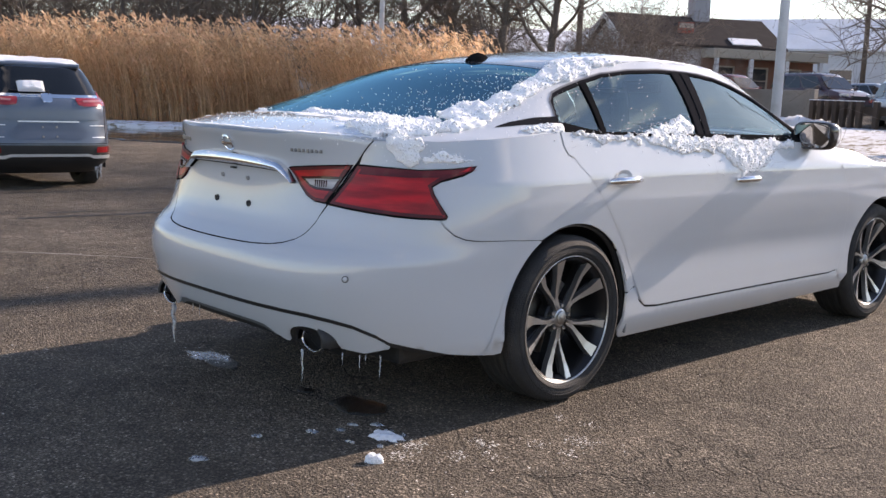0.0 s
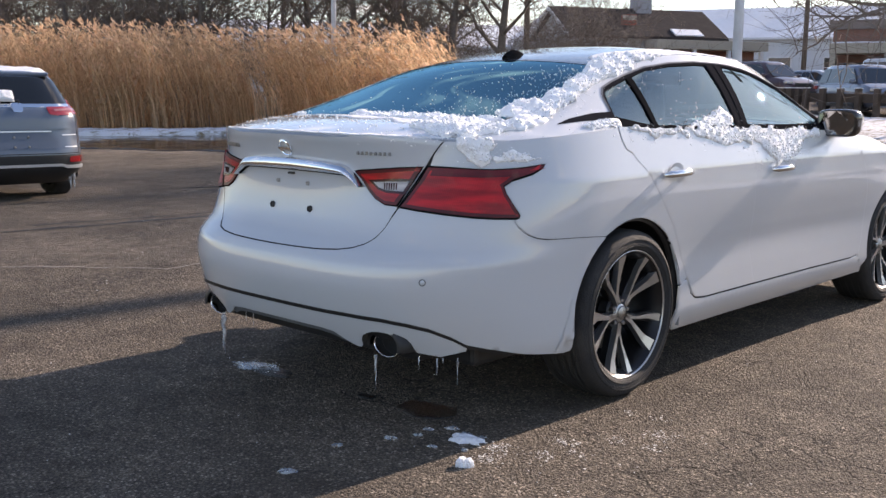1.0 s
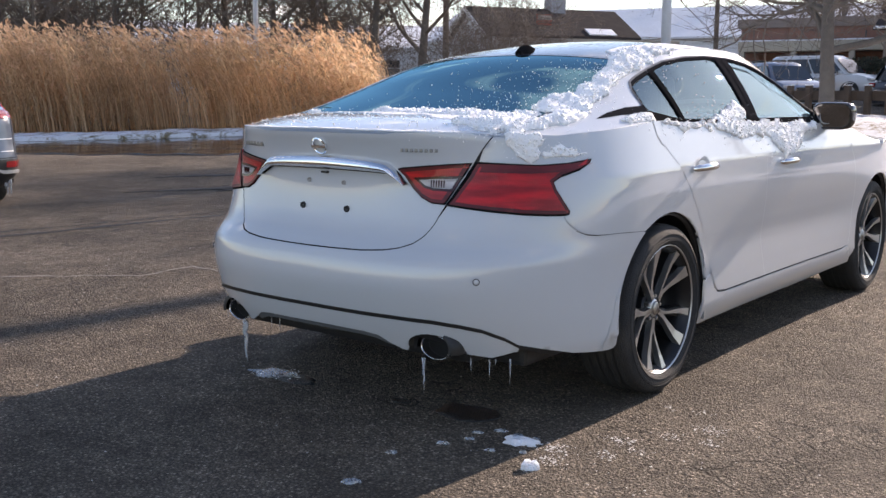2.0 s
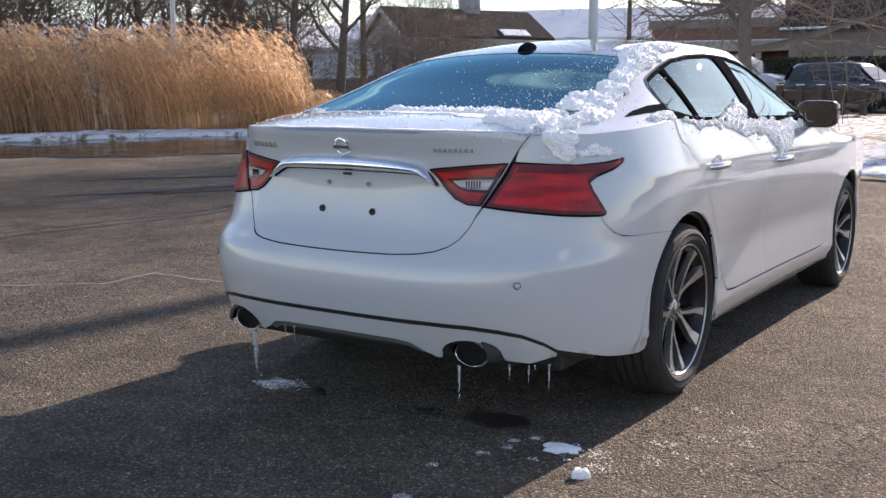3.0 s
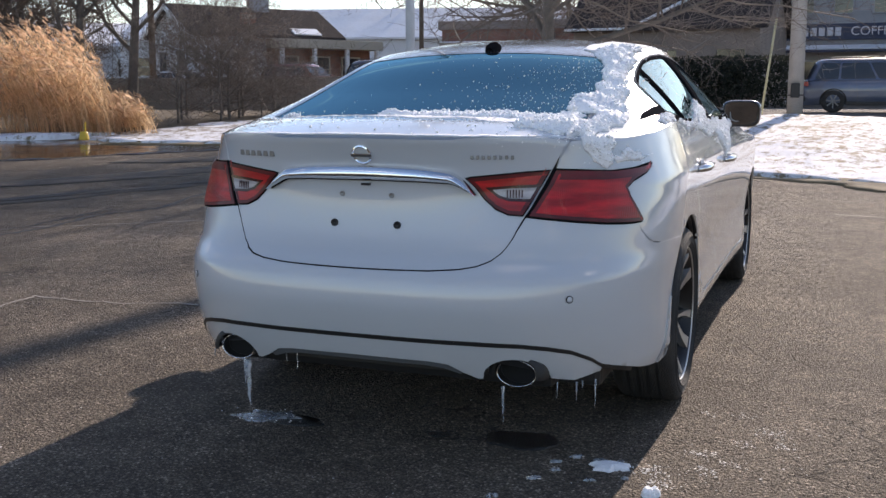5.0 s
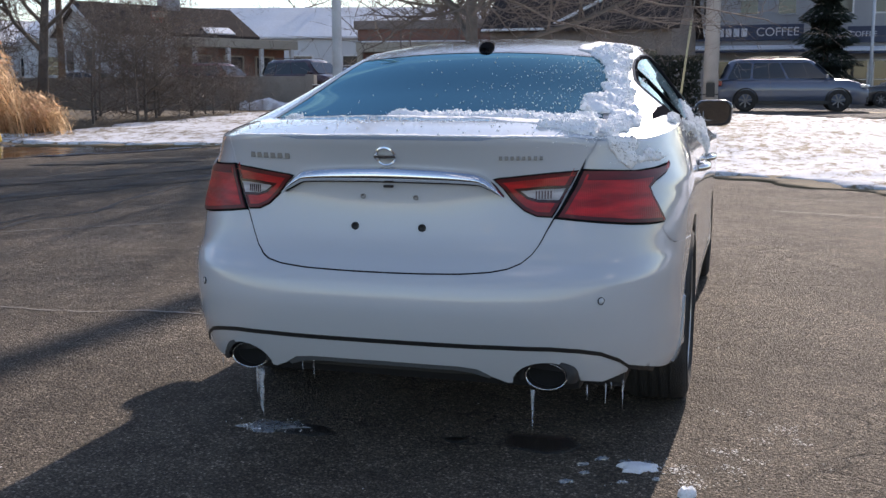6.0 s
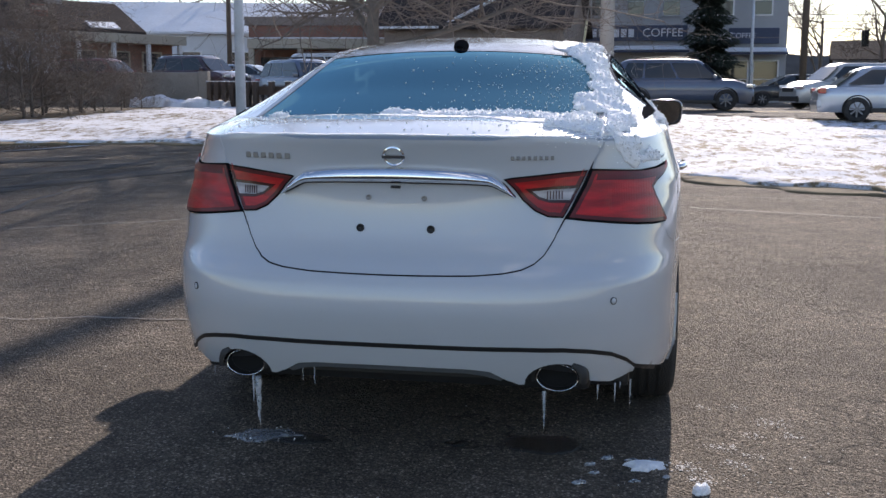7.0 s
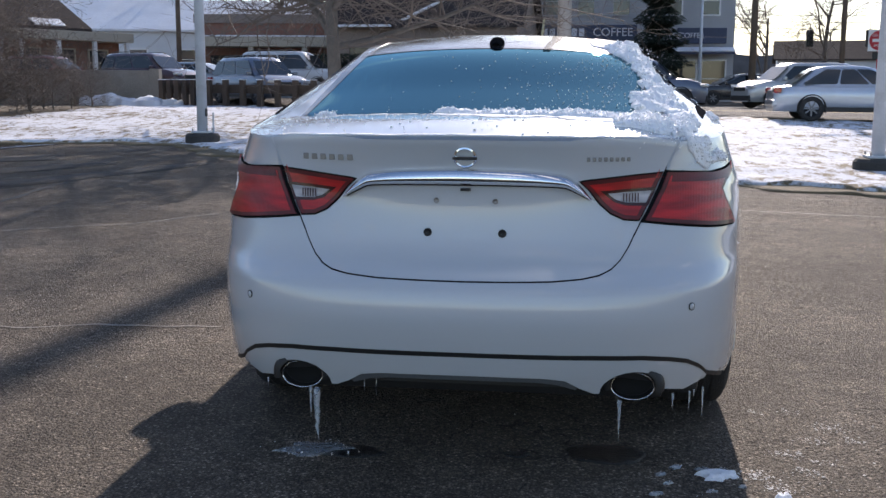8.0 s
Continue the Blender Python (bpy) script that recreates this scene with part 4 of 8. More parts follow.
# tail pipes
for s in (-1, 1):
    x = s * PIPE_X
    rx, rz = 0.066, 0.043
    g = Geo()
    for r, d in ((1.0, 0.16), (1.0, 0.0), (0.985, -0.006), (0.94, -0.006), (0.92, 0.0), (0.90, 0.16)):
        for k in range(40):
            a = 2 * math.pi * k / 40
            g.v.append((x + rx * r * math.cos(a), -0.965 + d, PIPE_Z + rz * r * math.sin(a)))
    for i in range(5):
        for k in range(40):
            a, b = i * 40 + k, i * 40 + (k + 1) % 40
            g.f.append((a, b, b + 40, a + 40))
    pipe = part("tail_pipe", g, CHROME, car, "oval chrome tail pipe tip", smooth=True)
    # near-black disc stands in for the shade deep in the pipe
    g = Geo()
    for k in range(40):
        a = 2 * math.pi * k / 40
        g.v.append((x + rx * 0.9 * math.cos(a), -0.93, PIPE_Z + rz * 0.9 * math.sin(a)))
    g.f.append(tuple(range(40)))
    part("pipe_bore", g, mat("pipe_bore_shade", (0.006, 0.006, 0.006), 0.95), pipe)
    g = Geo()
    ring = [(1.0, 0.0), (1.25, 0.0), (1.45, 0.03), (1.5, 0.1), (1.0, 0.1)]
    for k in range(25):
        a = math.pi * (k / 24 * 1.16 - 0.08)
        for r, d in ring:
            g.v.append((x + 0.068 * (1 + (r - 1) * 0.9) * math.cos(a), -0.985 + d, PIPE_Z + 0.002 + 0.05 * (1 + (r - 1) * 1.05) * math.sin(a)))
    for k in range(24):
        for i in range(4):
            a = k * 5 + i
            g.f.append((a, a + 1, a + 6, a + 5))
    part("pipe_surround", g, DARK, pipe, "black recess round the tail pipe", smooth=True)

# underbody
g = Geo()
g.box((1.44, 4.3, 0.10), (0, 1.4, 0.28), bevel=0.02)
g.box((1.2, 0.5, 0.16), (0, -0.65, 0.33), bevel=0.03)
part("underbody", g, DARK, car, "dark plastic underbody")
g = Geo().box((1.50, 3.9, 0.04), (0, 1.45, 0.42), bevel=0.01)
part("cabin_floor", g, DARK, car)
for y in (0.0, 2.775):
    for s in (-1, 1):
        g = Geo()
        for k in range(25):
            a = math.pi * (k / 24)
            for x in (0.60, 0.885):
                g.v.append((s * x, y + (0.385) * math.cos(a), 0.33 + 0.39 * math.sin(a)))
        for k in range(24):
            g.f.append((k * 2, k * 2 + 1, k * 2 + 3, k * 2 + 2))
        g.add([(s * 0.6, y + 0.39 * math.cos(math.pi * k / 24), 0.33 + 0.39 * math.sin(math.pi * k / 24)) for k in range(25)] , [tuple(range(25))])
        part("wheel_well", g, DARK, car, "dark wheel well liner", smooth=True)
# mud flap panel ahead of and behind the rear wheel
for s in (-1, 1):
    g = Geo().box((0.05, 0.012, 0.20), (s * 0.855, 0.392, 0.33), bevel=0.003)
    part("arch_liner_flap", g, mat("satin_grey", (0.30, 0.30, 0.30), 0.5) if s == 1 else DARK, car)

# wheels
def wheel(at, side, angle):
    m = pose(*at, 0, 90 * side, 0)
    w = new("wheel")
    w.parent = car
    w.matrix_basis = m
    R = 0.336
    tyre = Geo().lathe([(0.250, -0.10), (0.258, -0.112), (0.28, -0.120), (0.315, -0.114), (0.330, -0.098), (R, -0.07), (R, 0.07), (0.330, 0.098), (0.315, 0.112), (0.285, 0.118), (0.262, 0.112), (0.250, 0.098)], 72)
    for r in (0.275, 0.300):
        tyre.lathe([(r - 0.003, 0.112), (r, 0.1195), (r + 0.003, 0.112)], 72)
    part("tyre", tyre, RUBBER, w, smooth=True)
    grooves = Geo()
    for z in (-0.055, -0.018, 0.018, 0.055):
        grooves.lathe([(R + 0.0008, z - 0.004), (R + 0.0008, z + 0.004)], 72)
    part("tread_groove", grooves, DARK, w)
    rim = Geo().lathe([(0.256, 0.098), (0.258, 0.106), (0.2555, 0.1085), (0.252, 0.106), (0.250, 0.098)], 72)
    part("rim", rim, ALLOY, w, smooth=True)
    barrel = Geo().lathe([(0.249, 0.104), (0.243, 0.098), (0.232, 0.080), (0.226, 0.04), (0.220, -0.06), (0.06, -0.065), (0.001, -0.065)], 72)
    part("barrel", barrel, RIM_DARK, w, smooth=True)
    disc = Geo().lathe([(0.06, -0.01), (0.155, -0.01), (0.157, -0.02), (0.155, -0.03), (0.06, -0.03)], 48)
    part("brake_disc", disc, STEEL, w, smooth=False)
    for k in range(5):
        for d in (-1, 1):
            a = math.radians(angle + 72 * k + d * 14.5)
            a_in = math.radians(angle + 72 * k + d * 5)
            g = Geo()
            pts = []
            for r, hw, z, ang in ((0.040, 0.0095, 0.066, a_in), (0.085, 0.0085, 0.066, a_in), (0.125, 0.0095, 0.071, (a + a_in) / 2), (0.19, 0.0155, 0.084, a), (0.243, 0.0255, 0.100, a)):
                c, s_ = math.cos(ang), math.sin(ang)
                hw *= 1.15 if d * side < 0 else 0.72
                for o, dz in ((-hw, -0.024), (-hw * 0.86, 0.0), (hw * 0.86, 0.0), (hw, -0.024)):
                    pts.append((r * c - o * s_, r * s_ + o * c, z + dz))
            g.v = pts
            for i in range(4):
                for j in range(3):
                    q = i * 4 + j
                    g.f.append((q, q + 1, q + 5, q + 4))
            g.f.append((16, 17, 18, 19))
            part("spoke", g, ALLOY, w, "bright machined spoke")
            # dark flank of the spoke
            g = Geo()
            for r, hw, z, ang in ((0.05, 0.010, 0.040, a_in), (0.14, 0.013, 0.048, (a + a_in) / 2), (0.238, 0.024, 0.068, a)):
                c, s_ = math.cos(ang), math.sin(ang)
                for o, dz in ((-hw, -0.03), (-hw, 0.0), (hw, 0.0), (hw, -0.03)):
                    g.v.append((r * c - o * s_, r * s_ + o * c, z + dz))
            for i in range(2):
                for j in range(3):
                    q = i * 4 + j
                    g.f.append((q, q + 1, q + 5, q + 4))
            part("spoke_backing", g, RIM_DARK, w)
    hub = Geo().lathe([(0.0005, 0.066), (0.030, 0.066), (0.036, 0.063), (0.040, 0.054), (0.040, 0.0)], 40)
    part("hub_plate", Geo().lathe([(0.040, 0.046), (0.064, 0.046), (0.070, 0.038), (0.070, 0.0)], 40), RIM_DARK, w, "dark hub plate behind the nuts")
    part("hub", hub, ALLOY, w, "bright machined hub", smooth=False)
    part("hub_cap", Geo().lathe([(0.0005, 0.0735), (0.022, 0.0725), (0.027, 0.069)], 32), STEEL, w, "round grey hub cap", smooth=True)
    for k in range(5):
        a = math.radians(angle + 72 * k + 36)
        part("wheel_nut", Geo().lathe([(0.0005, 0.066), (0.007, 0.066), (0.0095, 0.062), (0.0095, 0.045)], 6, Matrix.Translation((0.05 * math.cos(a), 0.05 * math.sin(a), 0))), STEEL, w)
    return w


for y in (0.0, 2.775):
    for s in (-1, 1):
        wheel((s * 0.775, y, 0.336), s, -8 if y == 0 else 22)

# door handles in their dished recess
for y in (0.285, 1.255):
    for s in (-1, 1):
        z = 0.882 if y < 1 else 0.862
        x = half_width(y, z)
        g = Geo()
        pts = [(s * (x - 0.002), y - 0.10, z - 0.004), (s * (x + 0.022), y - 0.075, z), (s * (x + 0.034), y - 0.02, z + 0.003), (s * (x + 0.034), y + 0.04, z + 0.004), (s * (x + 0.02), y + 0.088, z + 0.003), (s * (x - 0.004), y + 0.10, z)]
        g.tube(pts, [0.012, 0.0145, 0.0155, 0.0155, 0.0145, 0.011], 10)
        h = part("door_handle", g, CHROME, car, "chrome door handle", smooth=True)
        g = Geo()
        for i in range(5):
            for k in range(24):
                a = 2 * math.pi * k / 24
                r = (1, 0.85, 0.6, 0.3, 0.02)[i]
                g.v.append((s * (x + (0.0025, 0.001, -0.004, -0.008, -0.009)[i]), y + 0.055 * r * math.cos(a), z + 0.012 + 0.032 * r * math.sin(a)))
        for i in range(4):
            for k in range(24):
                a, b = i * 24 + k, i * 24 + (k + 1) % 24
                g.f.append((a, b, b + 24, a + 24))
        part("handle_recess", g, PAINT, h, smooth=True)

# mirrors
for s in (-1, 1):
    g = Geo()
    prof = [(-0.045, 0.55), (-0.035, 0.86), (-0.02, 0.97), (0.02, 1.0), (0.07, 0.9), (0.12, 0.68), (0.15, 0.35), (0.16, 0.02)]
    for d, r in prof:
        for k in range(28):
            a = 2 * math.pi * k / 28
            c, si = math.cos(a), math.sin(a)
            e = (abs(c) ** 4 + abs(si) ** 4) ** (-1 / 4)
            g.v.append((s * (0.906 + (0.096 + 0.006 * si) * r * e * c - 0.015 * d), 1.89 + d + 0.02 * c, 1.066 + 0.070 * r * e * si))
    for i in range(len(prof) - 1):
        for k in range(28):
            a, b = i * 28 + k, i * 28 + (k + 1) % 28
            g.f.append((a, b, b + 28, a + 28))
    mir = part("door_mirror", g, PAINT, car, "white door mirror with black rim", smooth=True)
    g = Geo()
    for r, d in ((1.03, 0.012), (1.03, -0.03), (0.95, -0.050), (0.88, -0.054), (0.84, -0.040)):
        for k in range(28):
            a = 2 * math.pi * k / 28
            c, si = math.cos(a), math.sin(a)
            e = (abs(c) ** 4 + abs(si) ** 4) ** (-1 / 4)
            g.v.append((s * (0.906 + (0.096 + 0.006 * si) * r * e * c), 1.89 + d + 0.02 * c, 1.066 + 0.070 * r * e * si))
    for i in range(4):
        for k in range(28):
            a, b = i * 28 + k, i * 28 + (k + 1) % 28
            g.f.append((a, b, b + 28, a + 28))
    part("mirror_rim", g, GLOSS_BLACK, mir, smooth=True)
    g2 = Geo()
    g2.v = [(x, y + 0.004 - 0.10 * (z - 1.066), z) for x, y, z in g.v[84:112]]
    g2.f = [tuple(range(28))]
    part("mirror_glass", g2, mat("mirror_glass", (0.22, 0.22, 0.225), 0.06, 1.0, 0.05), mir, "mirror glass")
    g = Geo().tube([(s * 0.815, 1.93, 1.035), (s * 0.85, 1.915, 1.038), (s * 0.89, 1.905, 1.045)], [0.03, 0.024, 0.022], 10)
    part("mirror_stalk", g, GLOSS_BLACK, mir, smooth=True)

# roof aerial
g = Geo()
for i in range(9):
    t = i / 8
    w, h = 0.032 * math.sin(math.pi * min(t * 0.9 + 0.12, 1)) ** 0.6, 0.034 * (1 - (2 * t - 0.75) ** 2 * 0.85) * (1 if t < 0.98 else 0.4)
    y = 0.255 + 0.14 * t
    for k in range(9):
        a = math.pi * k / 8
        g.v.append((w * math.cos(a), y, roof_zc(y) - 0.004 + max(h, 0.006) * math.sin(a) ** 0.8))
for i in range(8):
    for k in range(8):
        a = i * 9 + k
        g.f.append((a, a + 1, a + 10, a + 9))
g.f.append(tuple(range(9)))
part("roof_aerial", g, MATTE_BLACK, car, "black shark-fin roof aerial", smooth=True)

# cabin: seats, dash, wheel
SEAT = mat("grey_leather", (0.10, 0.105, 0.11), 0.6, 0, 0.15, 8, 90, bump=0.2)
HEAD = mat("pale_headliner", (0.42, 0.42, 0.40), 0.9, 0, 0.06)
def seat(name, x, y, w):
    g = Geo().box((w, 0.5, 0.16), (x, y + 0.28, 0.56), bevel=0.04)
    part(name, g, SEAT, car, "grey leather seat", smooth=False)
    g = Geo().box((w, 0.13, 0.60), m=pose(x, y - 0.04, 0.80, 14, 0, 0), bevel=0.05)
    b = part(name.replace("seat", "seat_back"), g, SEAT, car)
    return b
for x in (-0.38, 0.38):
    seat("front_seat", x, 0.95, 0.50)
    part("headrest", Geo().box((0.27, 0.10, 0.19), m=pose(x, 0.78, 1.16, 10, 0, 0), bevel=0.04), SEAT, car)
seat("rear_seat", 0, 0.10, 1.24)
for x in (-0.40, 0.0, 0.40):
    part("headrest", Geo().box((0.25, 0.09, 0.13), m=pose(x, -0.04, 1.10, 14, 0, 0), bevel=0.04), SEAT, car)
part("parcel_shelf", Geo().box((1.20, 0.50, 0.03), (0, -0.30, 1.045), bevel=0.01), DARK, car)
part("dashboard", Geo().box((1.42, 0.55, 0.22), (0, 2.02, 0.90), bevel=0.07), DARK, car)
part("steering_wheel", Geo().lathe([(0.175 + 0.014 * math.cos(a), 0.014 * math.sin(a)) for a in [2 * math.pi * i / 10 for i in range(10)]], 36, pose(-0.38, 1.60, 0.98, 68, 0, 0), close=True), DARK, car, smooth=True)
part("rear_view_mirror", Geo().box((0.24, 0.03, 0.065), (0.0, 1.62, 1.28), bevel=0.012), DARK, car)
g, n = patch(top, [(-0.97, 0.24), (0.97, 0.24), (0.97, 1.58), (-0.97, 1.58)], 0.08, 0, -0.02, 0, 0.06, TOP)
part("headliner", g, HEAD, car, "pale fabric headliner", smooth=True)


# ---------- ground ----------
def land(x, y):
    """Height of the ground: level at the cars, rising to the road."""
    u = min(max((y - 10) / 22, 0), 1)
    # the shops' own parking lies higher, the lot falls off a little towards the meltwater
    w = min(max((y - 32.5) / 6, 0), 1) * min(max((-4 - x) / 5, 0), 1)
    fall = min(max((-3 - x) / 7, 0), 1) * min(max((14 - y) / 10, 0), 1)
    return 0.55 * u * u * (3 - 2 * u) + 0.4 * w * w * (3 - 2 * w) - 0.11 * fall


def rough(x, y, s=1.0, seed=0.0):
    return noise.noise(Vector((x * s, y * s, seed)))


xs = [-600, -300, -150, -90] + [-60 + 1.5 * i for i in range(81)] + [90, 150, 300, 600]
ys = [-300, -120, -60, -30] + [-15 + 1.0 * i for i in range(76)] + [80, 110, 180, 320, 700]
g = Geo()
for y in ys:
    for x in xs:
        g.v.append((x, y, land(x, y)))
nx = len(xs)
for j in range(len(ys) - 1):
    for i in range(nx - 1):
        a = j * nx + i
        g.f.append((a, a + 1, a + nx + 1, a + nx))
ground = new("ground", g.mesh("ground", ASPHALT, smooth=True))
tagged(ground, "worn brown-grey asphalt of a parking lot", "ground", kind="structure")


def sheet(name, poly, material, label, category, height=0.05, step=0.35, bumps=0.03, kind="structure", edge=0.2, wobble=0.15, seed=3.0, mound=0.0):
    """A layer that lies on the ground inside a wavy outline."""
    p = resample(poly, edge)
    p = [(x + wobble * rough(x, y, 1.3, seed) + wobble * 0.5 * rough(x, y, 4.1, seed + 1), y + wobble * rough(x, y, 1.3, seed + 5) + wobble * 0.5 * rough(x, y, 4.1, seed + 7)) for x, y in p]

    def surf(x, y):
        return (x, y, land(x, y) + height + bumps * rough(x, y, 0.9, seed) + bumps * 0.6 * rough(x, y, 3.7, seed + 2))

    gg, nn = patch(surf, p, step=step, gap=0, skirt=height + bumps + 0.02, edge=edge)
    ob = new(name, gg.mesh(name, material, smooth=True))
    return tagged(ob, label, category, kind=kind)


def snow_ground_mat():
    """Thin melting snow with dead grass and earth showing through in specks."""
    m, n, l, b = node_mat("snow_over_grass")
    tc = n.new("ShaderNodeTexCoord")
    mp = n.new("ShaderNodeMapping")
    mp.inputs["Scale"].default_value = (1.0, 0.45, 1.0)
    l.new(tc.outputs["Object"], mp.inputs["Vector"])
    a = n.new("ShaderNodeTexNoise")
    a.inputs["Scale"].default_value, a.inputs["Detail"].default_value, a.inputs["Roughness"].default_value = 5.0, 8, 0.75
    l.new(mp.outputs["Vector"], a.inputs["Vector"])
    c = n.new("ShaderNodeTexNoise")
    c.inputs["Scale"].default_value, c.inputs["Detail"].default_value = 0.35, 4
    l.new(tc.outputs["Object"], c.inputs["Vector"])
    ad = n.new("ShaderNodeMath")
    ad.operation = "MULTIPLY_ADD"
    ad.inputs[1].default_value = 0.35
    l.new(c.outputs["Fac"], ad.inputs[0])
    l.new(a.outputs["Fac"], ad.inputs[2])
    r = n.new("ShaderNodeValToRGB")
    r.color_ramp.elements[0].position, r.color_ramp.elements[0].color = 0.665, (0.72, 0.74, 0.79, 1)
    r.color_ramp.elements[1].position, r.color_ramp.elements[1].color = 0.77, (0.20, 0.16, 0.10, 1)
    l.new(ad.outputs[0], r.inputs["Fac"])
    l.new(r.outputs["Color"], b.inputs["Base Color"])
    b.inputs["Roughness"].default_value = 0.8
    b.inputs["Specular IOR Level"].default_value = 0.08
    bp = n.new("ShaderNodeBump")
    bp.inputs["Strength"].default_value, bp.inputs["Distance"].default_value = 0.8, 0.06
    l.new(a.outputs["Fac"], bp.inputs["Height"])
    l.new(bp.outputs["Normal"], b.inputs["Normal"])
    return m


SNOW_GROUND = snow_ground_mat()
SOIL = mat("reed_bed_soil", (0.11, 0.085, 0.055), 0.95, 0, 0.4, 1.5, 20, bump=0.5, bump_scale=12)
field = [(-15.8, 16.4), (-13.6, 15.25), (-11.0, 15.6), (-8.4, 16.0), (-7.0, 15.6), (-5.5, 13.6), (-3.0, 12.5), (-0.7, 11.8), (1.2, 11.0), (2.6, 9.7), (4.3, 8.3), (7.5, 7.0), (13, 5.3), (26, 2.0), (40, -1), (40, 14), (20, 19.5), (10, 23.0), (5, 25.6), (0.5, 28.2), (-4, 28.9), (-9.4, 31.0), (-14.9, 32.2), (-14.8, 26.5), (-15.6, 21.0)]
sheet("snow_field", field, SNOW_GROUND, "thin snow over dead grass beside the parking lot", "snow", height=0.045, step=0.3, bumps=0.05, wobble=0.4)
VERGE = mat("dead_grass", (0.16, 0.125, 0.075), 0.95, 0, 0.45, 3, 60, bump=0.8, bump_scale=40)
edge_line = field[1:14]
near = [(x - 0.25, y - 0.45) for x, y in edge_line]
sheet("grass_verge", near + [(x, y + 0.7) for x, y in reversed(edge_line)], VERGE, "strip of dead brown grass along the lot's edge", "grass", height=0.02, step=0.3, bumps=0.02, wobble=0.3, seed=17)
strip = [(-40, -4), (-30, 2.5), (-24.5, 7.2), (-21.4, 9.6), (-19.6, 12.2), (-18.0, 14.4), (-16.1, 15.7), (-15.5, 17.4), (-18.3, 16.6), (-20.6, 14.6), (-22.6, 11.2), (-26, 8.6), (-32, 4.2), (-42, -2)]
sheet("snow_strip", strip, SNOW_GROUND, "low bank of old snow at the foot of reeds", "snow", height=0.10, step=0.3, bumps=0.06)
bed = [(-41, -2.5), (-32, 3.6), (-25.6, 8.2), (-22.2, 11.0), (-20.2, 14.3), (-18.2, 16.2), (-15.6, 17.2), (-15.4, 21.0), (-15.0, 26.0), (-15.3, 33), (-40, 33), (-60, 20), (-60, -2)]
sheet("reed_bed", bed, SOIL, "brown marshy earth of the reed bed", "ground", height=0.03, step=0.8, bumps=0.03, wobble=0.0)
lane = [(-3.0, 29.2), (0.5, 28.9), (5, 26.4), (10, 23.8), (20, 20.2), (40, 15), (80, 5), (80, 22), (40, 32), (20, 38), (8, 42), (-2, 44), (-6, 44)]
sheet("road", lane, ROAD, "pale salted asphalt road with traffic", "road", height=0.012, step=1.0, bumps=0.0, wobble=0.0)
g = Geo()
for i in range(12):
    t0 = i / 12
    x0, y0 = 4 + 46 * t0, 31.2 - 15.2 * t0
    d = Vector((46, -15.2)).normalized()
    nrm = Vector((-d.y, d.x)) * 0.06
    for k in (0.0, 0.28):
        a = Vector((x0, y0)) + nrm * 0 + Vector((-d.y, d.x)) * k
        b = a + d * 4.0
        q = [a + nrm, a - nrm, b - nrm, b + nrm]
        g.add([(v.x, v.y, land(v.x, v.y) + 0.020) for v in q], [(0, 1, 2, 3)])
tagged(new("road_marking", g.mesh("road_marking", mat("road_yellow", (0.45, 0.30, 0.06), 0.7, 0, 0.25, 3, 40))), "worn yellow double centre line on the road", "road marking", kind="structure")

# shallow meltwater along the reeds
def water_mat():
    m, n, l, b = node_mat("meltwater")
    tc = n.new("ShaderNodeTexCoord")
    a = n.new("ShaderNodeTexNoise")
    a.inputs["Scale"].default_value, a.inputs["Detail"].default_value = 1.4, 6
    l.new(tc.outputs["Object"], a.inputs["Vector"])
    r = n.new("ShaderNodeMapRange")
    r.inputs["From Min"].default_value, r.inputs["From Max"].default_value = 0.38, 0.62
    r.inputs["To Min"].default_value, r.inputs["To Max"].default_value = 0.03, 0.22
    l.new(a.outputs["Fac"], r.inputs["Value"])
    l.new(r.outputs["Result"], b.inputs["Roughness"])
    b.inputs["Base Color"].default_value = (0.035, 0.028, 0.022, 1)
    b.inputs["IOR"].default_value = 1.33
    return m


pool = [(-24.5, 6.9), (-21.3, 9.3), (-19.5, 12.0), (-17.9, 14.2), (-16.0, 15.5), (-13.6, 15.0), (-11.0, 15.4), (-9.5, 15.5), (-10.0, 14.2), (-11.6, 12.4), (-13.0, 9.6), (-15.6, 8.0), (-19, 6.0)]
sheet("meltwater", pool, water_mat(), "shallow brown meltwater on asphalt beside reeds", "water", height=0.006, step=0.5, bumps=0.0, wobble=0.35, edge=0.25)
# dark streaks and filled cracks in the lot
DARK_STREAK = mat("dark_streak_asphalt", (0.045, 0.038, 0.032), 0.9, 0, 0.35, 3, 80, bump=0.4, bump_scale=140)
for k, (cx, cy, lx, ly, turn) in enumerate(((-8.2, 9.6, 3.4, 0.5, 62), (-6.9, 7.2, 2.8, 0.28, 74), (-7.6, 5.9, 1.9, 0.22, 66), (-6.2, 9.8, 2.6, 0.35, 70), (-9.4, 12.0, 1.6, 0.6, 30), (-8.9, 7.6, 2.2, 0.3, 55))):
    c, s_ = math.cos(radians(turn)), math.sin(radians(turn))
    pts = []
    for i in range(28):
        a = 2 * math.pi * i / 28
        r = 1 + 0.35 * rough(math.cos(a) * 1.6, math.sin(a) * 1.6, 1.0, k * 3.3)
        u, w = lx * math.cos(a) * r, ly * math.sin(a) * r
        pts.append((cx + u * c - w * s_, cy + u * s_ + w * c))
    sheet("damp_patch", pts, DARK_STREAK, "long dark streak on the asphalt", "stain", height=0.003 + 0.0006 * k, step=0.3, bumps=0, wobble=0.1, seed=k * 2.0)


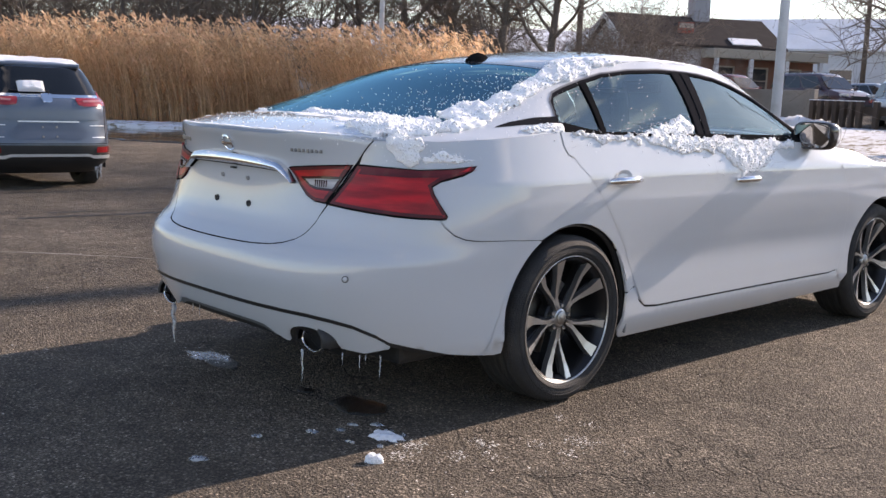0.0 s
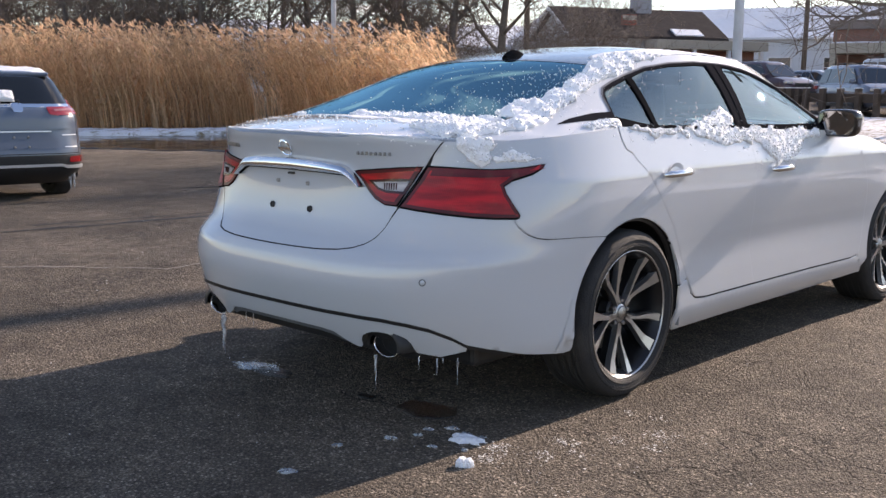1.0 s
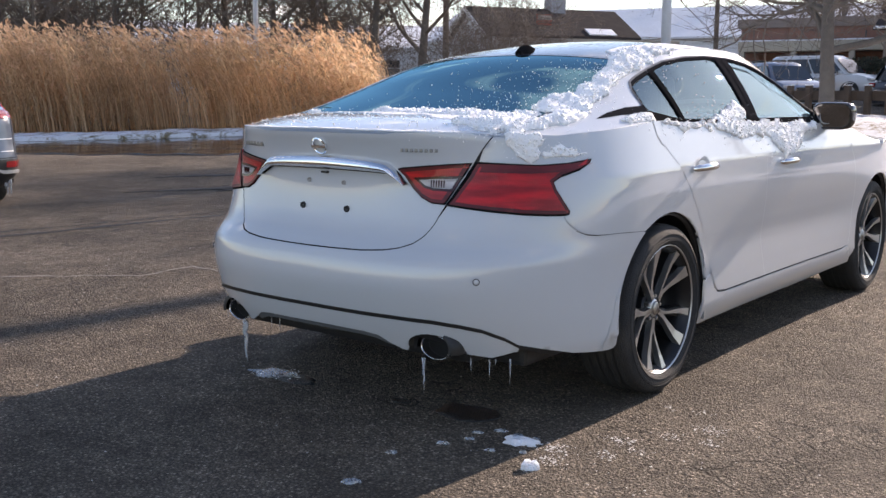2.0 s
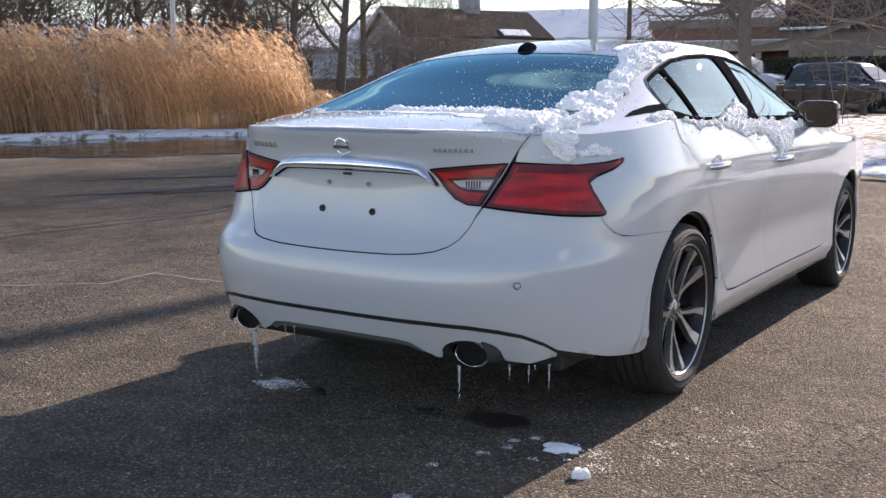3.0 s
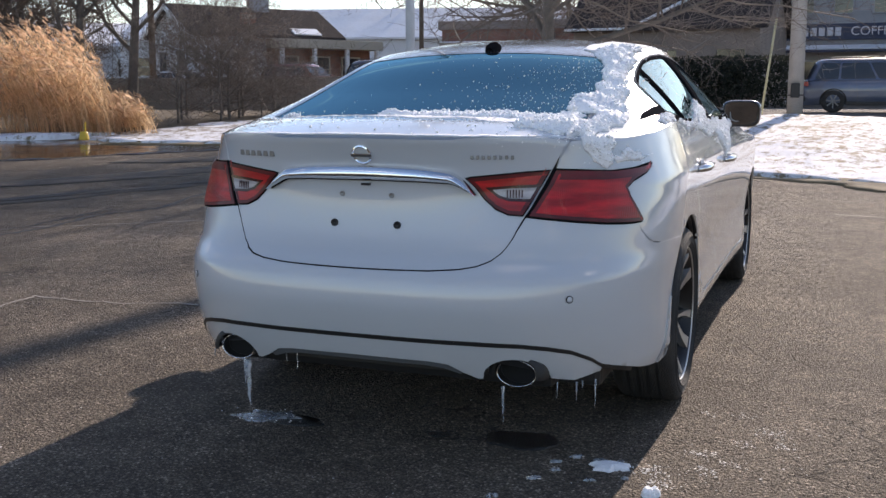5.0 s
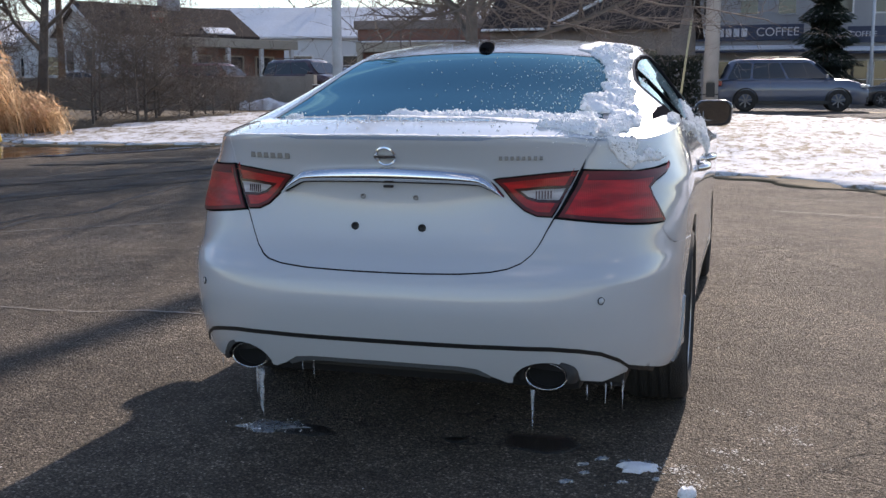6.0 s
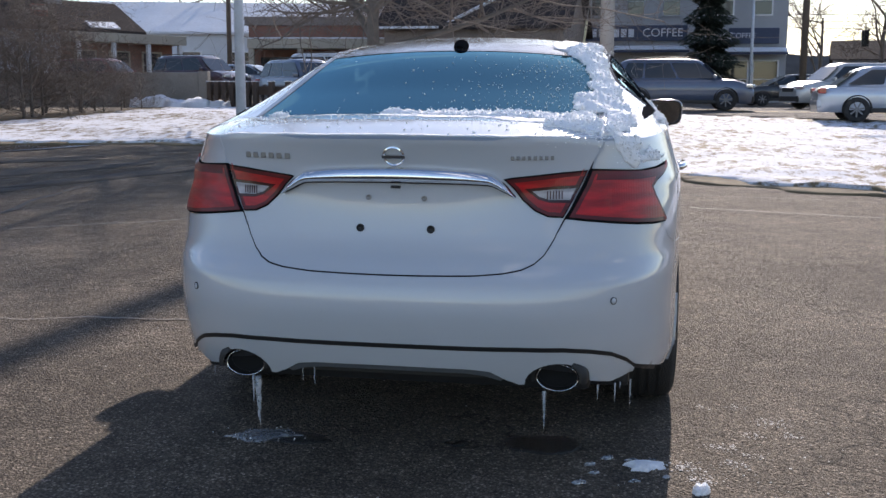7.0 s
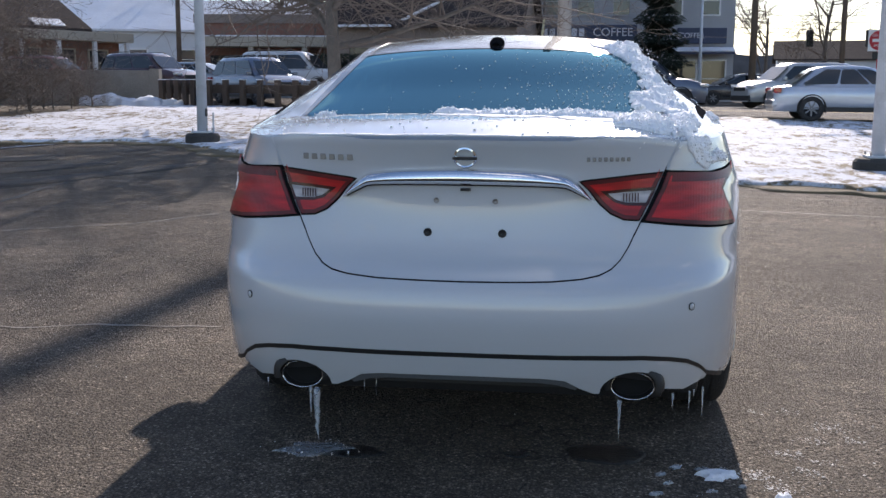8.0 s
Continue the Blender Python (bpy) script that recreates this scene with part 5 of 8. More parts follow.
def crack(points, width, material, name, label, seed):
    rnd = random.Random(seed)
    g = Geo()
    pts = resample(points, 0.06, closed=False)
    last = None
    off = 0.0
    for i, (x, y) in enumerate(pts):
        off = off * 0.85 + rnd.uniform(-0.02, 0.02)
        a, b = Vector(pts[max(i - 1, 0)]), Vector(pts[min(i + 1, len(pts) - 1)])
        d = (b - a).normalized()
        nrm = Vector((-d.y, d.x))
        w = width * (0.45 + 0.9 * abs(rough(x, y, 2.3, seed)) + rnd.uniform(0, 0.3))
        c = Vector((x, y)) + nrm * off
        for s in (-1, 1):
            q = c + nrm * w * s
            g.v.append((q.x, q.y, land(q.x, q.y) + 0.0035))
        if i:
            k = len(g.v)
            g.f.append((k - 4, k - 3, k - 1, k - 2))
    tagged(new(name, g.mesh(name, material)), label, name.replace("_", " "), kind="structure")


PALE = mat("pale_worn_line", (0.23, 0.205, 0.175), 0.9, 0, 0.35, 8, 120)
CRACK = mat("crack_filler", (0.02, 0.018, 0.016), 0.8, 0, 0.3, 10, 100)
crack([(-5.6, 0.4), (-5.45, 2.0), (-5.3, 3.1), (-5.55, 4.4), (-5.35, 5.2), (-5.8, 6.6), (-6.3, 10.2)], 0.05, CRACK, "asphalt_crack", "dark crack running across the asphalt", 2)
crack([(-5.9, 0.8), (-5.7, 2.4), (-5.62, 3.6), (-5.8, 5.0)], 0.03, CRACK, "asphalt_crack", "fine dark crack in the asphalt", 5)
crack([(-5.5, 3.5), (-4.25, 4.3), (-3.54, 4.65), (-3.0, 5.5)], 0.022, PALE, "worn_line", "faint pale worn line on the asphalt", 7)
crack([(-4.4, -0.9), (-2.95, 0.3), (-2.97, 0.75), (-2.3, 0.76), (-1.4, 0.9)], 0.014, PALE, "worn_line", "faint pale scuffed line on the asphalt", 8)
crack([(1.4, 6.8), (2.6, 6.4), (4.4, 5.9), (7.0, 5.2)], 0.03, PALE, "worn_line", "faint pale worn line on the asphalt", 9)
crack([(1.2, 8.2), (2.6, 7.9), (5.0, 7.3)], 0.02, PALE, "worn_line", "faint pale worn line on the asphalt", 11)


# ---------- plants ----------
def leaf_mat(name, a, b_, scale=0.6):
    """Dry plant stems that differ in tone from one to the next."""
    m, n, l, b = node_mat(name)
    geo = n.new("ShaderNodeNewGeometry")
    r = n.new("ShaderNodeValToRGB")
    r.color_ramp.elements[0].color, r.color_ramp.elements[1].color = (*a, 1), (*b_, 1)
    l.new(geo.outputs["Random Per Island"], r.inputs["Fac"])
    tc = n.new("ShaderNodeTexCoord")
    t = n.new("ShaderNodeTexNoise")
    t.inputs["Scale"].default_value, t.inputs["Detail"].default_value = scale, 5
    l.new(tc.outputs["Object"], t.inputs["Vector"])
    mr = n.new("ShaderNodeMapRange")
    mr.inputs["To Min"].default_value, mr.inputs["To Max"].default_value = 0.55, 1.45
    l.new(t.outputs["Fac"], mr.inputs["Value"])
    mx = n.new("ShaderNodeMix")
    mx.data_type, mx.blend_type = "RGBA", "MULTIPLY"
    mx.inputs["Factor"].default_value = 1
    l.new(r.outputs["Color"], mx.inputs["A"])
    l.new(mr.outputs["Result"], mx.inputs["B"])
    l.new(mx.outputs["Result"], b.inputs["Base Color"])
    b.inputs["Roughness"].default_value = 0.75
    tr = n.new("ShaderNodeBsdfTranslucent")
    l.new(mx.outputs["Result"], tr.inputs["Color"])
    ms = n.new("ShaderNodeMixShader")
    ms.inputs["Fac"].default_value = 0.66
    l.new(b.outputs["BSDF"], ms.inputs[1])
    l.new(tr.outputs["BSDF"], ms.inputs[2])
    l.new(ms.outputs["Shader"], n["Material Output"].inputs["Surface"])
    return m


REED = leaf_mat("dry_reed", (0.50, 0.32, 0.18), (0.92, 0.70, 0.46))
PLUME = leaf_mat("reed_plume", (0.56, 0.35, 0.21), (0.90, 0.66, 0.46))
WIND = Vector((-0.78, -0.15, 0))


def reed_field(name, spots, seed, hmin, hmax, label):
    rnd = random.Random(seed)
    stems, plumes = Geo(), Geo()
    for x, y in spots:
        z0 = land(x, y)
        h = rnd.uniform(hmin * 1.06, hmax * 0.98) * (1 + 0.14 * rough(x, y, 0.35, 9.0)) * (min(1.0, 0.66 + 0.11 * max(-15.6 - x, 0)) if hmax > 2 else 1.0)
        h *= rnd.uniform(0.55, 0.95) if rnd.random() < 0.45 else 1.0
        lean = WIND * rnd.uniform(0.25, 0.80) + Vector((rnd.uniform(-0.12, 0.12), rnd.uniform(-0.12, 0.12), 0))
        a = rnd.uniform(0, math.pi)
        side = Vector((math.cos(a), math.sin(a), 0))
        pts = [Vector((x, y, z0)) + Vector((lean.x * t * t * h, lean.y * t * t * h, h * t * (1 - 0.1 * t * lean.length))) for t in (0, 0.35, 0.7, 1.0)]
        ws = (0.009, 0.008, 0.006, 0.003)
        o = len(stems.v)
        for p, w in zip(pts, ws):
            stems.v += [(p - side * w)[:], (p + side * w)[:]]
        for i in range(3):
            k = o + 2 * i
            stems.f.append((k, k + 1, k + 3, k + 2))
        for _ in range(rnd.choice((6, 8, 10))):
            t = rnd.uniform(0.12, 0.95)
            i = min(int(t * 3), 2)
            base = pts[i].lerp(pts[i + 1], t * 3 - i)
            la = rnd.gauss(math.pi, 0.9)
            d = Vector((math.cos(la), math.sin(la), 0))
            ln = rnd.uniform(0.25, 0.6)
            wd = Vector((-d.y, d.x, 0.25)) * rnd.uniform(0.008, 0.017)
            p1 = base + d * ln * 0.45 + Vector((0, 0, ln * rnd.uniform(0.25, 0.55)))
            p2 = base + d * ln + Vector((0, 0, ln * rnd.uniform(-0.15, 0.4)))
            o = len(stems.v)
            stems.v += [base[:], (p1 - wd)[:], (p1 + wd)[:], p2[:]]
            stems.f += [(o, o + 1, o + 2), (o + 1, o + 3, o + 2)]
        if rnd.random() < 0.85:
            tip = pts[3]
            d = (WIND * rnd.uniform(0.5, 1.1) + Vector((rnd.uniform(-0.3, 0.3), rnd.uniform(-0.3, 0.3), rnd.uniform(0.1, 0.8)))).normalized()
            ln = rnd.uniform(0.16, 0.32)
            for j in range(5):
                b0 = tip + d * ln * j / 7
                dd = (d + Vector((rnd.uniform(-0.5, 0.5), rnd.uniform(-0.5, 0.5), rnd.uniform(-0.5, 0.3)))).normalized()
                wv = dd.orthogonal().normalized() * rnd.uniform(0.012, 0.026)
                e = b0 + dd * ln * rnd.uniform(0.4, 0.75)
                mid = b0.lerp(e, 0.5)
                o = len(plumes.v)
                plumes.v += [b0[:], (mid - wv)[:], (mid + wv)[:], e[:]]
                plumes.f += [(o, o + 1, o + 2), (o + 1, o + 3, o + 2)]
    root = thing(name, (0, 0, 0), label, "reeds", kind="stuff")
    part("stems", stems, REED, root)
    part("plumes", plumes, PLUME, root, "feathery brown seed heads")


rnd = random.Random(11)
front = [(-41, -2.2), (-32, 4.0), (-25.8, 8.6), (-22.4, 11.4), (-20.4, 14.6), (-18.4, 16.3), (-15.1, 17.0)]
line = resample(front, 0.05, closed=False)
spots = []
for i, (x, y) in enumerate(line):
    a, b = Vector(line[max(i - 1, 0)]), Vector(line[min(i + 1, len(line) - 1)])
    d = (b - a).normalized()
    back = Vector((-d.y, d.x))
    if x < -36:
        continue
    for _ in range(11 if x > -30 else 7):
        k = rnd.random() ** 1.3 * 4.2
        p = Vector((x, y)) + back * k + Vector((rnd.uniform(-0.25, 0.25), rnd.uniform(-0.25, 0.25)))
        if p.x > -15.0 - (p.y - 17.0) * 0.86:
            continue
        spots.append((p.x, p.y))
reed_field("reeds", spots, 4, 2.2, 3.05, "tall dry golden reeds leaning with the wind at the lot's edge")
low_spots = []
for _ in range(750):
    x, y = rnd.uniform(-17.6, -14.4), rnd.uniform(17.6, 20.6)
    if x < -13.9 - (y - 17.0) * 0.82 and rnd.random() < 0.75:
        low_spots.append((x, y))
reed_field("tall_grass", low_spots, 6, 0.5, 1.0, "low dry brown grass and reeds behind the snow")

BARK = mat("grey_bark", (0.15, 0.13, 0.113), 0.9, 0, 0.35, 5, 60, bump=0.8, bump_scale=30)
TWIG = mat("brown_twigs", (0.17, 0.137, 0.115), 0.9, 0, 0.3, 3, 40)


def bare_tree(name, at, height, seed, label, spread=0.5, trunk=0.16, fork=0.35, levels=4, kids=(5, 5, 4), droop=0.0, thin=0.011, lean=(0, 0)):
    """A leafless tree: a tapered trunk with limbs, and a crown of fine twigs."""
    rnd = random.Random(seed)
    wood, fine = Geo(), Geo()

    def grow_limb(p, d, length, r, level):
        n = 5 if level < 2 else 4
        pts, rad = [p], [r]
        dd = d.copy()
        for i in range(n):
            dd = (dd + Vector((rnd.uniform(-1, 1), rnd.uniform(-1, 1), rnd.uniform(-0.6, 0.9) - droop * level)) * (0.30 if level > 1 else 0.25 if level else 0.07)).normalized()
            p = p + dd * length / n
            pts.append(p)
            rad.append(max(r * (1 - (i + 1) / n * (0.62 if level < levels - 1 else 0.7)), thin * 0.6))
        if level < 2:
            wood.tube(pts, rad, 7 if level == 0 else 5, cap=False)
        else:
            fine.tube(pts, rad, 3, cap=False)
        if level >= levels - 1:
            return
        count = kids[min(level, len(kids) - 1)]
        for k in range(count):
            t = rnd.uniform(fork if level == 0 else 0.2, 1.0)
            i = min(int(t * n), n - 1)
            base = pts[i].lerp(pts[i + 1], t * n - i)
            ax = (pts[i + 1] - pts[i]).normalized()
            a = rnd.uniform(0, 2 * math.pi)
            o = ax.orthogonal().normalized()
            o = (Matrix.Rotation(a, 3, ax) @ o)
            nd = (ax * rnd.uniform(0.35, 0.8) + o * rnd.uniform(0.5, 1.1) * (0.6 + spread)).normalized()
            nd.z = nd.z * 0.8 + 0.12 - droop * 0.3
            grow_limb(base, nd.normalized(), length * rnd.uniform(0.45, 0.75) * (1.25 if level == 0 and spread > 0.8 else 1), max(rad[i] * rnd.uniform(0.4, 0.62), thin), level + 1)

    grow_limb(Vector((0, 0, -0.1)), Vector((lean[0], lean[1], 1)).normalized(), height * 0.75, trunk, 0)
    root = thing(name, (at[0], at[1], land(*at)), label, "tree")
    part("trunk", wood, BARK, root, "grey-brown trunk and limbs", smooth=True)
    part("crown", fine, TWIG, root, "bare twigs")
    return root


bare_tree("bare_tree", (-5.5, 22.0), 8.0, 21, "large bare spreading tree standing in snow", spread=1.05, trunk=0.21, fork=0.33, levels=5, kids=(16, 11, 9, 5), thin=0.005, droop=0.0)
back = [(-33, 15, 8, .16), (-30, 19, 7, .15), (-28.5, 23, 9, .2), (-36, 20, 9, .2), (-25.5, 22.5, 7.5, .19), (-24.2, 23.6, 8, .22), (-22.6, 24.5, 8.5, .24), (-21.6, 26.0, 7, .16), (-40, 14, 9, .2), (-34, 26, 10, .22), (-44, 18, 9, .22), (-38, 8.5, 8, .18), (-46, 6, 9, .2), (-50, 12, 10, .24), (-29.5, 29, 9, .2)]
proto = [bare_tree("bare_tree", (back[k][0], back[k][1]), back[k][2], 40 + k, "bare roadside tree behind the reeds", spread=0.5, trunk=back[k][3], fork=0.18, levels=5, kids=(10, 6, 5, 3), thin=0.009) for k in range(4)]
for k, (x, y, h, r) in enumerate(back[4:]):
    src = proto[k % 4]
    copy_thing(src, pose(x, y, land(x, y), 0, 0, 67 * k + 20))
# brush and saplings before the wall
for k, (x, y, h) in enumerate(((-16.6, 21.6, 3.0), (-17.6, 23.2, 3.6), (-16.4, 24.6, 3.4), (-16.0, 22.9, 2.4), (-18.8, 25.2, 4.0), (-19.8, 21.2, 3.4))):
    if k < 3:
        b = bare_tree("shrub", (x, y), h, 80 + k, "tangled leafless brush at the snow's edge", spread=0.75, trunk=0.045, fork=0.03, levels=5, kids=(11, 6, 4, 2), thin=0.006)
        b["category"] = "shrub"
        shrubs = [b] if k == 0 else shrubs + [b]
    else:
        copy_thing(shrubs[k % 3], pose(x, y, land(x, y), 0, 0, 83 * k))
for k, (x, y, sc) in enumerate(((-16.2, 23.7, 1.15), (-16.9, 25.6, 1.0), (-16.1, 26.2, 0.95), (-15.6, 24.6, 0.5), (-15.7, 25.6, 0.6), (-15.5, 26.6, 0.5), (-15.3, 27.4, 0.55), (-15.0, 28.2, 0.42), (-16.3, 27.5, 0.55))):
    copy_thing(shrubs[k % 3], pose(x, y, land(x, y), 0, 0, 71 * k + 15) @ Matrix.Diagonal((sc * 1.1, sc * 1.1, sc, 1)))
for k, (x, y, sc) in enumerate(((-18.2, 26.4, 1.35), (-19.8, 28.2, 1.4), (-16.2, 29.4, 0.6))):
    copy_thing(shrubs[k % 3], pose(x, y, land(x, y), 0, 0, 97 * k + 40) @ Matrix.Diagonal((sc * 0.9, sc * 0.9, sc, 1)))
# thicket behind the reeds
rt = random.Random(31)
for k in range(30):
    x = -46 + 21 * rt.random()
    y = 21 - (x + 20) * 0.55 * -1 * 0.25 + rt.uniform(0, 9) - (0 if x > -30 else 5)
    sc = rt.uniform(1.4, 2.2)
    copy_thing(shrubs[k % 3], pose(x, y, land(x, y), 0, 0, 360 * rt.random()) @ Matrix.Diagonal((sc, sc, sc * 1.1, 1)))
# far woods behind everything
for k, (x, y) in enumerate(((-60, 62), (-48, 74), (-36, 80), (-22, 76), (-70, 44), (-72, 26), (-10, 84), (-66, 10), (8.6, 78), (14.5, 74), (20, 80), (26, 72), (34, 78), (40, 66), (-3, 58), (-8, 57), (-13.5, 58))):
    copy_thing(proto[k % 4], pose(x, y, land(x, y) - 0.3, 0, 0, 50 * k) @ Matrix.Diagonal((1.25, 1.25, 1.2, 1)))


# ---------- other vehicles ----------
BG_GLASS = mat("car_glass", (0.015, 0.02, 0.024), 0.05, 0, 0.1, 3, 30, coat=0.5)
LAMP_WHITE = mat("headlamp", (0.55, 0.57, 0.6), 0.12, 0.2, 0.1, 20, 90, coat=1.0)
LAMP_TAIL = mat("car_tail_lamp", (0.30, 0.012, 0.014), 0.2, 0, 0.25, 15, 90, coat=1.0)
DULL_ALLOY = mat("dull_alloy", (0.22, 0.22, 0.23), 0.45, 0.5, 0.15, 20, 90)
SHAPES = {
    # length, width, height, belt, (roof start, roof end, screen foot, rear glass foot) from the rear, bonnet height
    "suv": (4.75, 1.86, 1.72, 1.06, (0.42, 2.95, 3.72, 0.06), 1.06),
    "sedan": (4.62, 1.79, 1.44, 0.94, (1.12, 2.40, 3.42, 0.40), 0.95),
    "crossover": (4.6, 1.84, 1.61, 1.00, (0.52, 2.75, 3.55, 0.10), 1.02),
    "van": (4.9, 1.95, 1.86, 1.08, (0.22, 3.05, 3.85, 0.05), 1.10),
}


def paint(name, color, metal=0.3):
    return mat(name, color, 0.32, metal, 0.05, 2, 200, coat=1.0, dirt=(0.28, 0.26, 0.24), dirt_amount=0.3)


def vehicle(name, kind, at, heading, material, label, cat="car"):
    """A parked car seen from some way off: lofted body, glasshouse, windows, lamps, bumpers and wheels. Its origin is under the middle; heading is the way it faces, in degrees from +y."""
    L, W, H, B, (r0, r1, sf, rf), BON = SHAPES[kind]
    z = land(at[0], at[1])
    root = thing(name, (at[0], at[1], z + 0.012), label, cat, turn=heading)
    y0 = -L / 2
    hw = W / 2
    WS, WR, WT = (0.68, 0.57, 0.42) if kind == "crossover" else (0.75, 0.66, 0.50)
    # lower body: stations along the length
    ts = [0.0, 0.02, 0.06, 0.14, 0.3, 0.5, 0.7, sf / L, 0.86, 0.93, 0.975, 1.0]
    top_of = curve_through([0, 0.03, 0.1, sf / L - 0.02, sf / L + 0.04, 0.93, 1.0], [B - 0.16, B - 0.05, B, B, BON, BON - 0.10, BON - 0.32])
    wid = curve_through([0, 0.03, 0.1, 0.3, 0.75, 0.9, 0.97, 1.0], [0.80, 0.90, 0.97, 1.0, 1.0, 0.97, 0.88, 0.74])
    g = Geo()
    prof = ((0.0, 0.0), (0.70, 0.0), (0.92, 0.05), (0.985, 0.22), (1.0, 0.42), (0.985, 0.66), (0.97, 0.88), (0.90, 1.0), (0.0, 1.0))
    for t in ts:
        w, zt = hw * wid(t), top_of(t)
        for s in (1,):
            ring = [(w * a, zt + (0.24 - zt) * b) for a, b in prof]
        ring = ring + [(-a, b) for a, b in reversed(ring[1:-1])]
        for a, b in ring:
            g.v.append((a, y0 + L * t, b))
    m_ = len(prof) * 2 - 2
    for i in range(len(ts) - 1):
        for k in range(m_):
            a, b = i * m_ + k, i * m_ + (k + 1) % m_
            g.f.append((b, a, a + m_, b + m_))
    g.f.append(tuple(range(m_)))
    g.f.append(tuple((len(ts) - 1) * m_ + k for k in reversed(range(m_))))
    me = smooth_by_angle(g.mesh("body", material), 40)
    part("body", me, material, root)
    # glasshouse: belt ring, shoulder ring and roof
    rings = []
    for zz, ya, yb, w, n_ in ((B - 0.03, rf, sf + 0.05, hw * 0.93, 6), (B + (H - B) * 0.86, r0 + (rf - r0) * 0.16, r1 + (sf - r1) * 0.14, hw * WS, 6), (H - 0.015, r0 + 0.10, r1 - 0.06, hw * WR, 5), (H, r0 + 0.35, r1 - 0.25, hw * WT, 5)):
        ring = []
        for k in range(32):
            a = 2 * math.pi * (k + 0.5) / 32
            c, s_ = math.cos(a), math.sin(a)
            e = (abs(c) ** n_ + abs(s_) ** n_) ** (-1 / n_)
            ring.append((w * e * c, y0 + (ya + yb) / 2 + (yb - ya) / 2 * e * s_, zz))
        rings.append(ring)
    g = Geo()
    for r in rings:
        g.v += r
    for i in range(3):
        for k in range(32):
            a, b = i * 32 + k, i * 32 + (k + 1) % 32
            g.f.append((a, b, b + 32, a + 32))
    g.f.append(tuple(96 + k for k in range(32)))
    part("cabin", smooth_by_angle(g.mesh("cabin", material), 50), material, root)
    # side windows
    zb, zt = B + 0.02, B + (H - B) * 0.80
    def side(y, zz, s, off=0.012):
        t = (zz - (B - 0.03)) / ((H - B) * 0.86 + 0.03)
        return (s * (hw * 0.93 + (hw * WS - hw * 0.93) * t + off), y0 + y, zz)
    top_a, top_b = r0 + 0.16, r1 - 0.02
    bot_a, bot_b = rf + 0.30, sf - 0.22
    cuts = (0.0, 0.36, 0.68, 1.0) if kind == "sedan" else (0.0, 0.24, 0.60, 1.0)
    for s in (-1, 1):
        for i in range(3):
            a, b = cuts[i] + (0.012 if i else 0), cuts[i + 1] - (0.012 if i < 2 else 0)
            pl = [(bot_a + (bot_b - bot_a) * a, zb), (bot_a + (bot_b - bot_a) * b, zb), (top_a + (top_b - top_a) * b, zt), (top_a + (top_b - top_a) * a, zt)]
            pl = rounded(pl, 0.05, 3)
            g = Geo()
            front_pts = [side(y, zz, s) for y, zz in pl]
            g.v = front_pts + [side(y, zz, s, -0.02) for y, zz in pl]
            n = len(pl)
            g.f = [tuple(range(n)) if s > 0 else tuple(reversed(range(n)))] + [(k, k + n, (k + 1) % n + n, (k + 1) % n) for k in range(n)]
            part("side_window", g, BG_GLASS, root)
    # windscreen and rear window
    for name2, (yb_, yt_, sign) in (("windscreen", (sf + 0.05, r1 + (sf - r1) * 0.14, 1)), ("rear_window", (rf, r0 + (rf - r0) * 0.16, -1))):
        g = Geo()
        pts = []
        for fx, ft in ((-0.80, 0.10), (0.80, 0.10), (0.86, 0.5), (0.84, 0.92), (-0.84, 0.92), (-0.86, 0.5)):
            w = hw * (0.93 + (WS - 0.93) * ft)
            pts.append((fx * w, y0 + yb_ + (yt_ - yb_) * ft + sign * 0.014, B - 0.03 + ((H - B) * 0.86 + 0.03) * ft))
        g.v = pts + [(x, y - sign * 0.03, zz) for x, y, zz in pts]
        n = len(pts)
        g.f = [tuple(range(n)) if sign < 0 else tuple(reversed(range(n)))] + [(k, k + n, (k + 1) % n + n, (k + 1) % n) for k in range(n)]
        part(name2, g, BG_GLASS, root)
    # bumpers, lamps, mirrors, sill
    zr = B - 0.30
    for s in (-1, 1):
        if kind != "crossover":
            part("tail_lamp", Geo().box((0.30, 0.20, 0.15), (s * hw * 0.80, y0 + 0.085, B - 0.14), bevel=0.03), LAMP_TAIL, root)
        part("headlamp", Geo().box((0.34, 0.30, 0.12), m=pose(s * hw * 0.74, -y0 - 0.15, BON - 0.24, 0, 0, -s * 22), bevel=0.04), LAMP_WHITE, root)
        part("door_mirror", Geo().box((0.20, 0.11, 0.14), (s * (hw + 0.04), y0 + sf - 0.28, B + 0.06), bevel=0.04), material, root)
        part("sill", Geo().box((0.05, L * 0.46, 0.12), (s * (hw - 0.01), 0.05, 0.30), bevel=0.02), DARK, root)
    part("rear_bumper", Geo().box((W * 0.86, 0.20, 0.20), (0, y0 + 0.07, 0.46), bevel=0.05), DARK if kind != "sedan" else material, root)
    part("front_bumper", Geo().box((W * 0.80, 0.22, 0.24), (0, -y0 - 0.10, 0.38), bevel=0.06), DARK, root)
    part("grille", Geo().box((W * 0.46, 0.06, 0.16), (0, -y0 - 0.005, BON - 0.34), bevel=0.02), DARK, root)
    # wheels under dark arches
    R = 0.36 if kind != "sedan" else 0.32
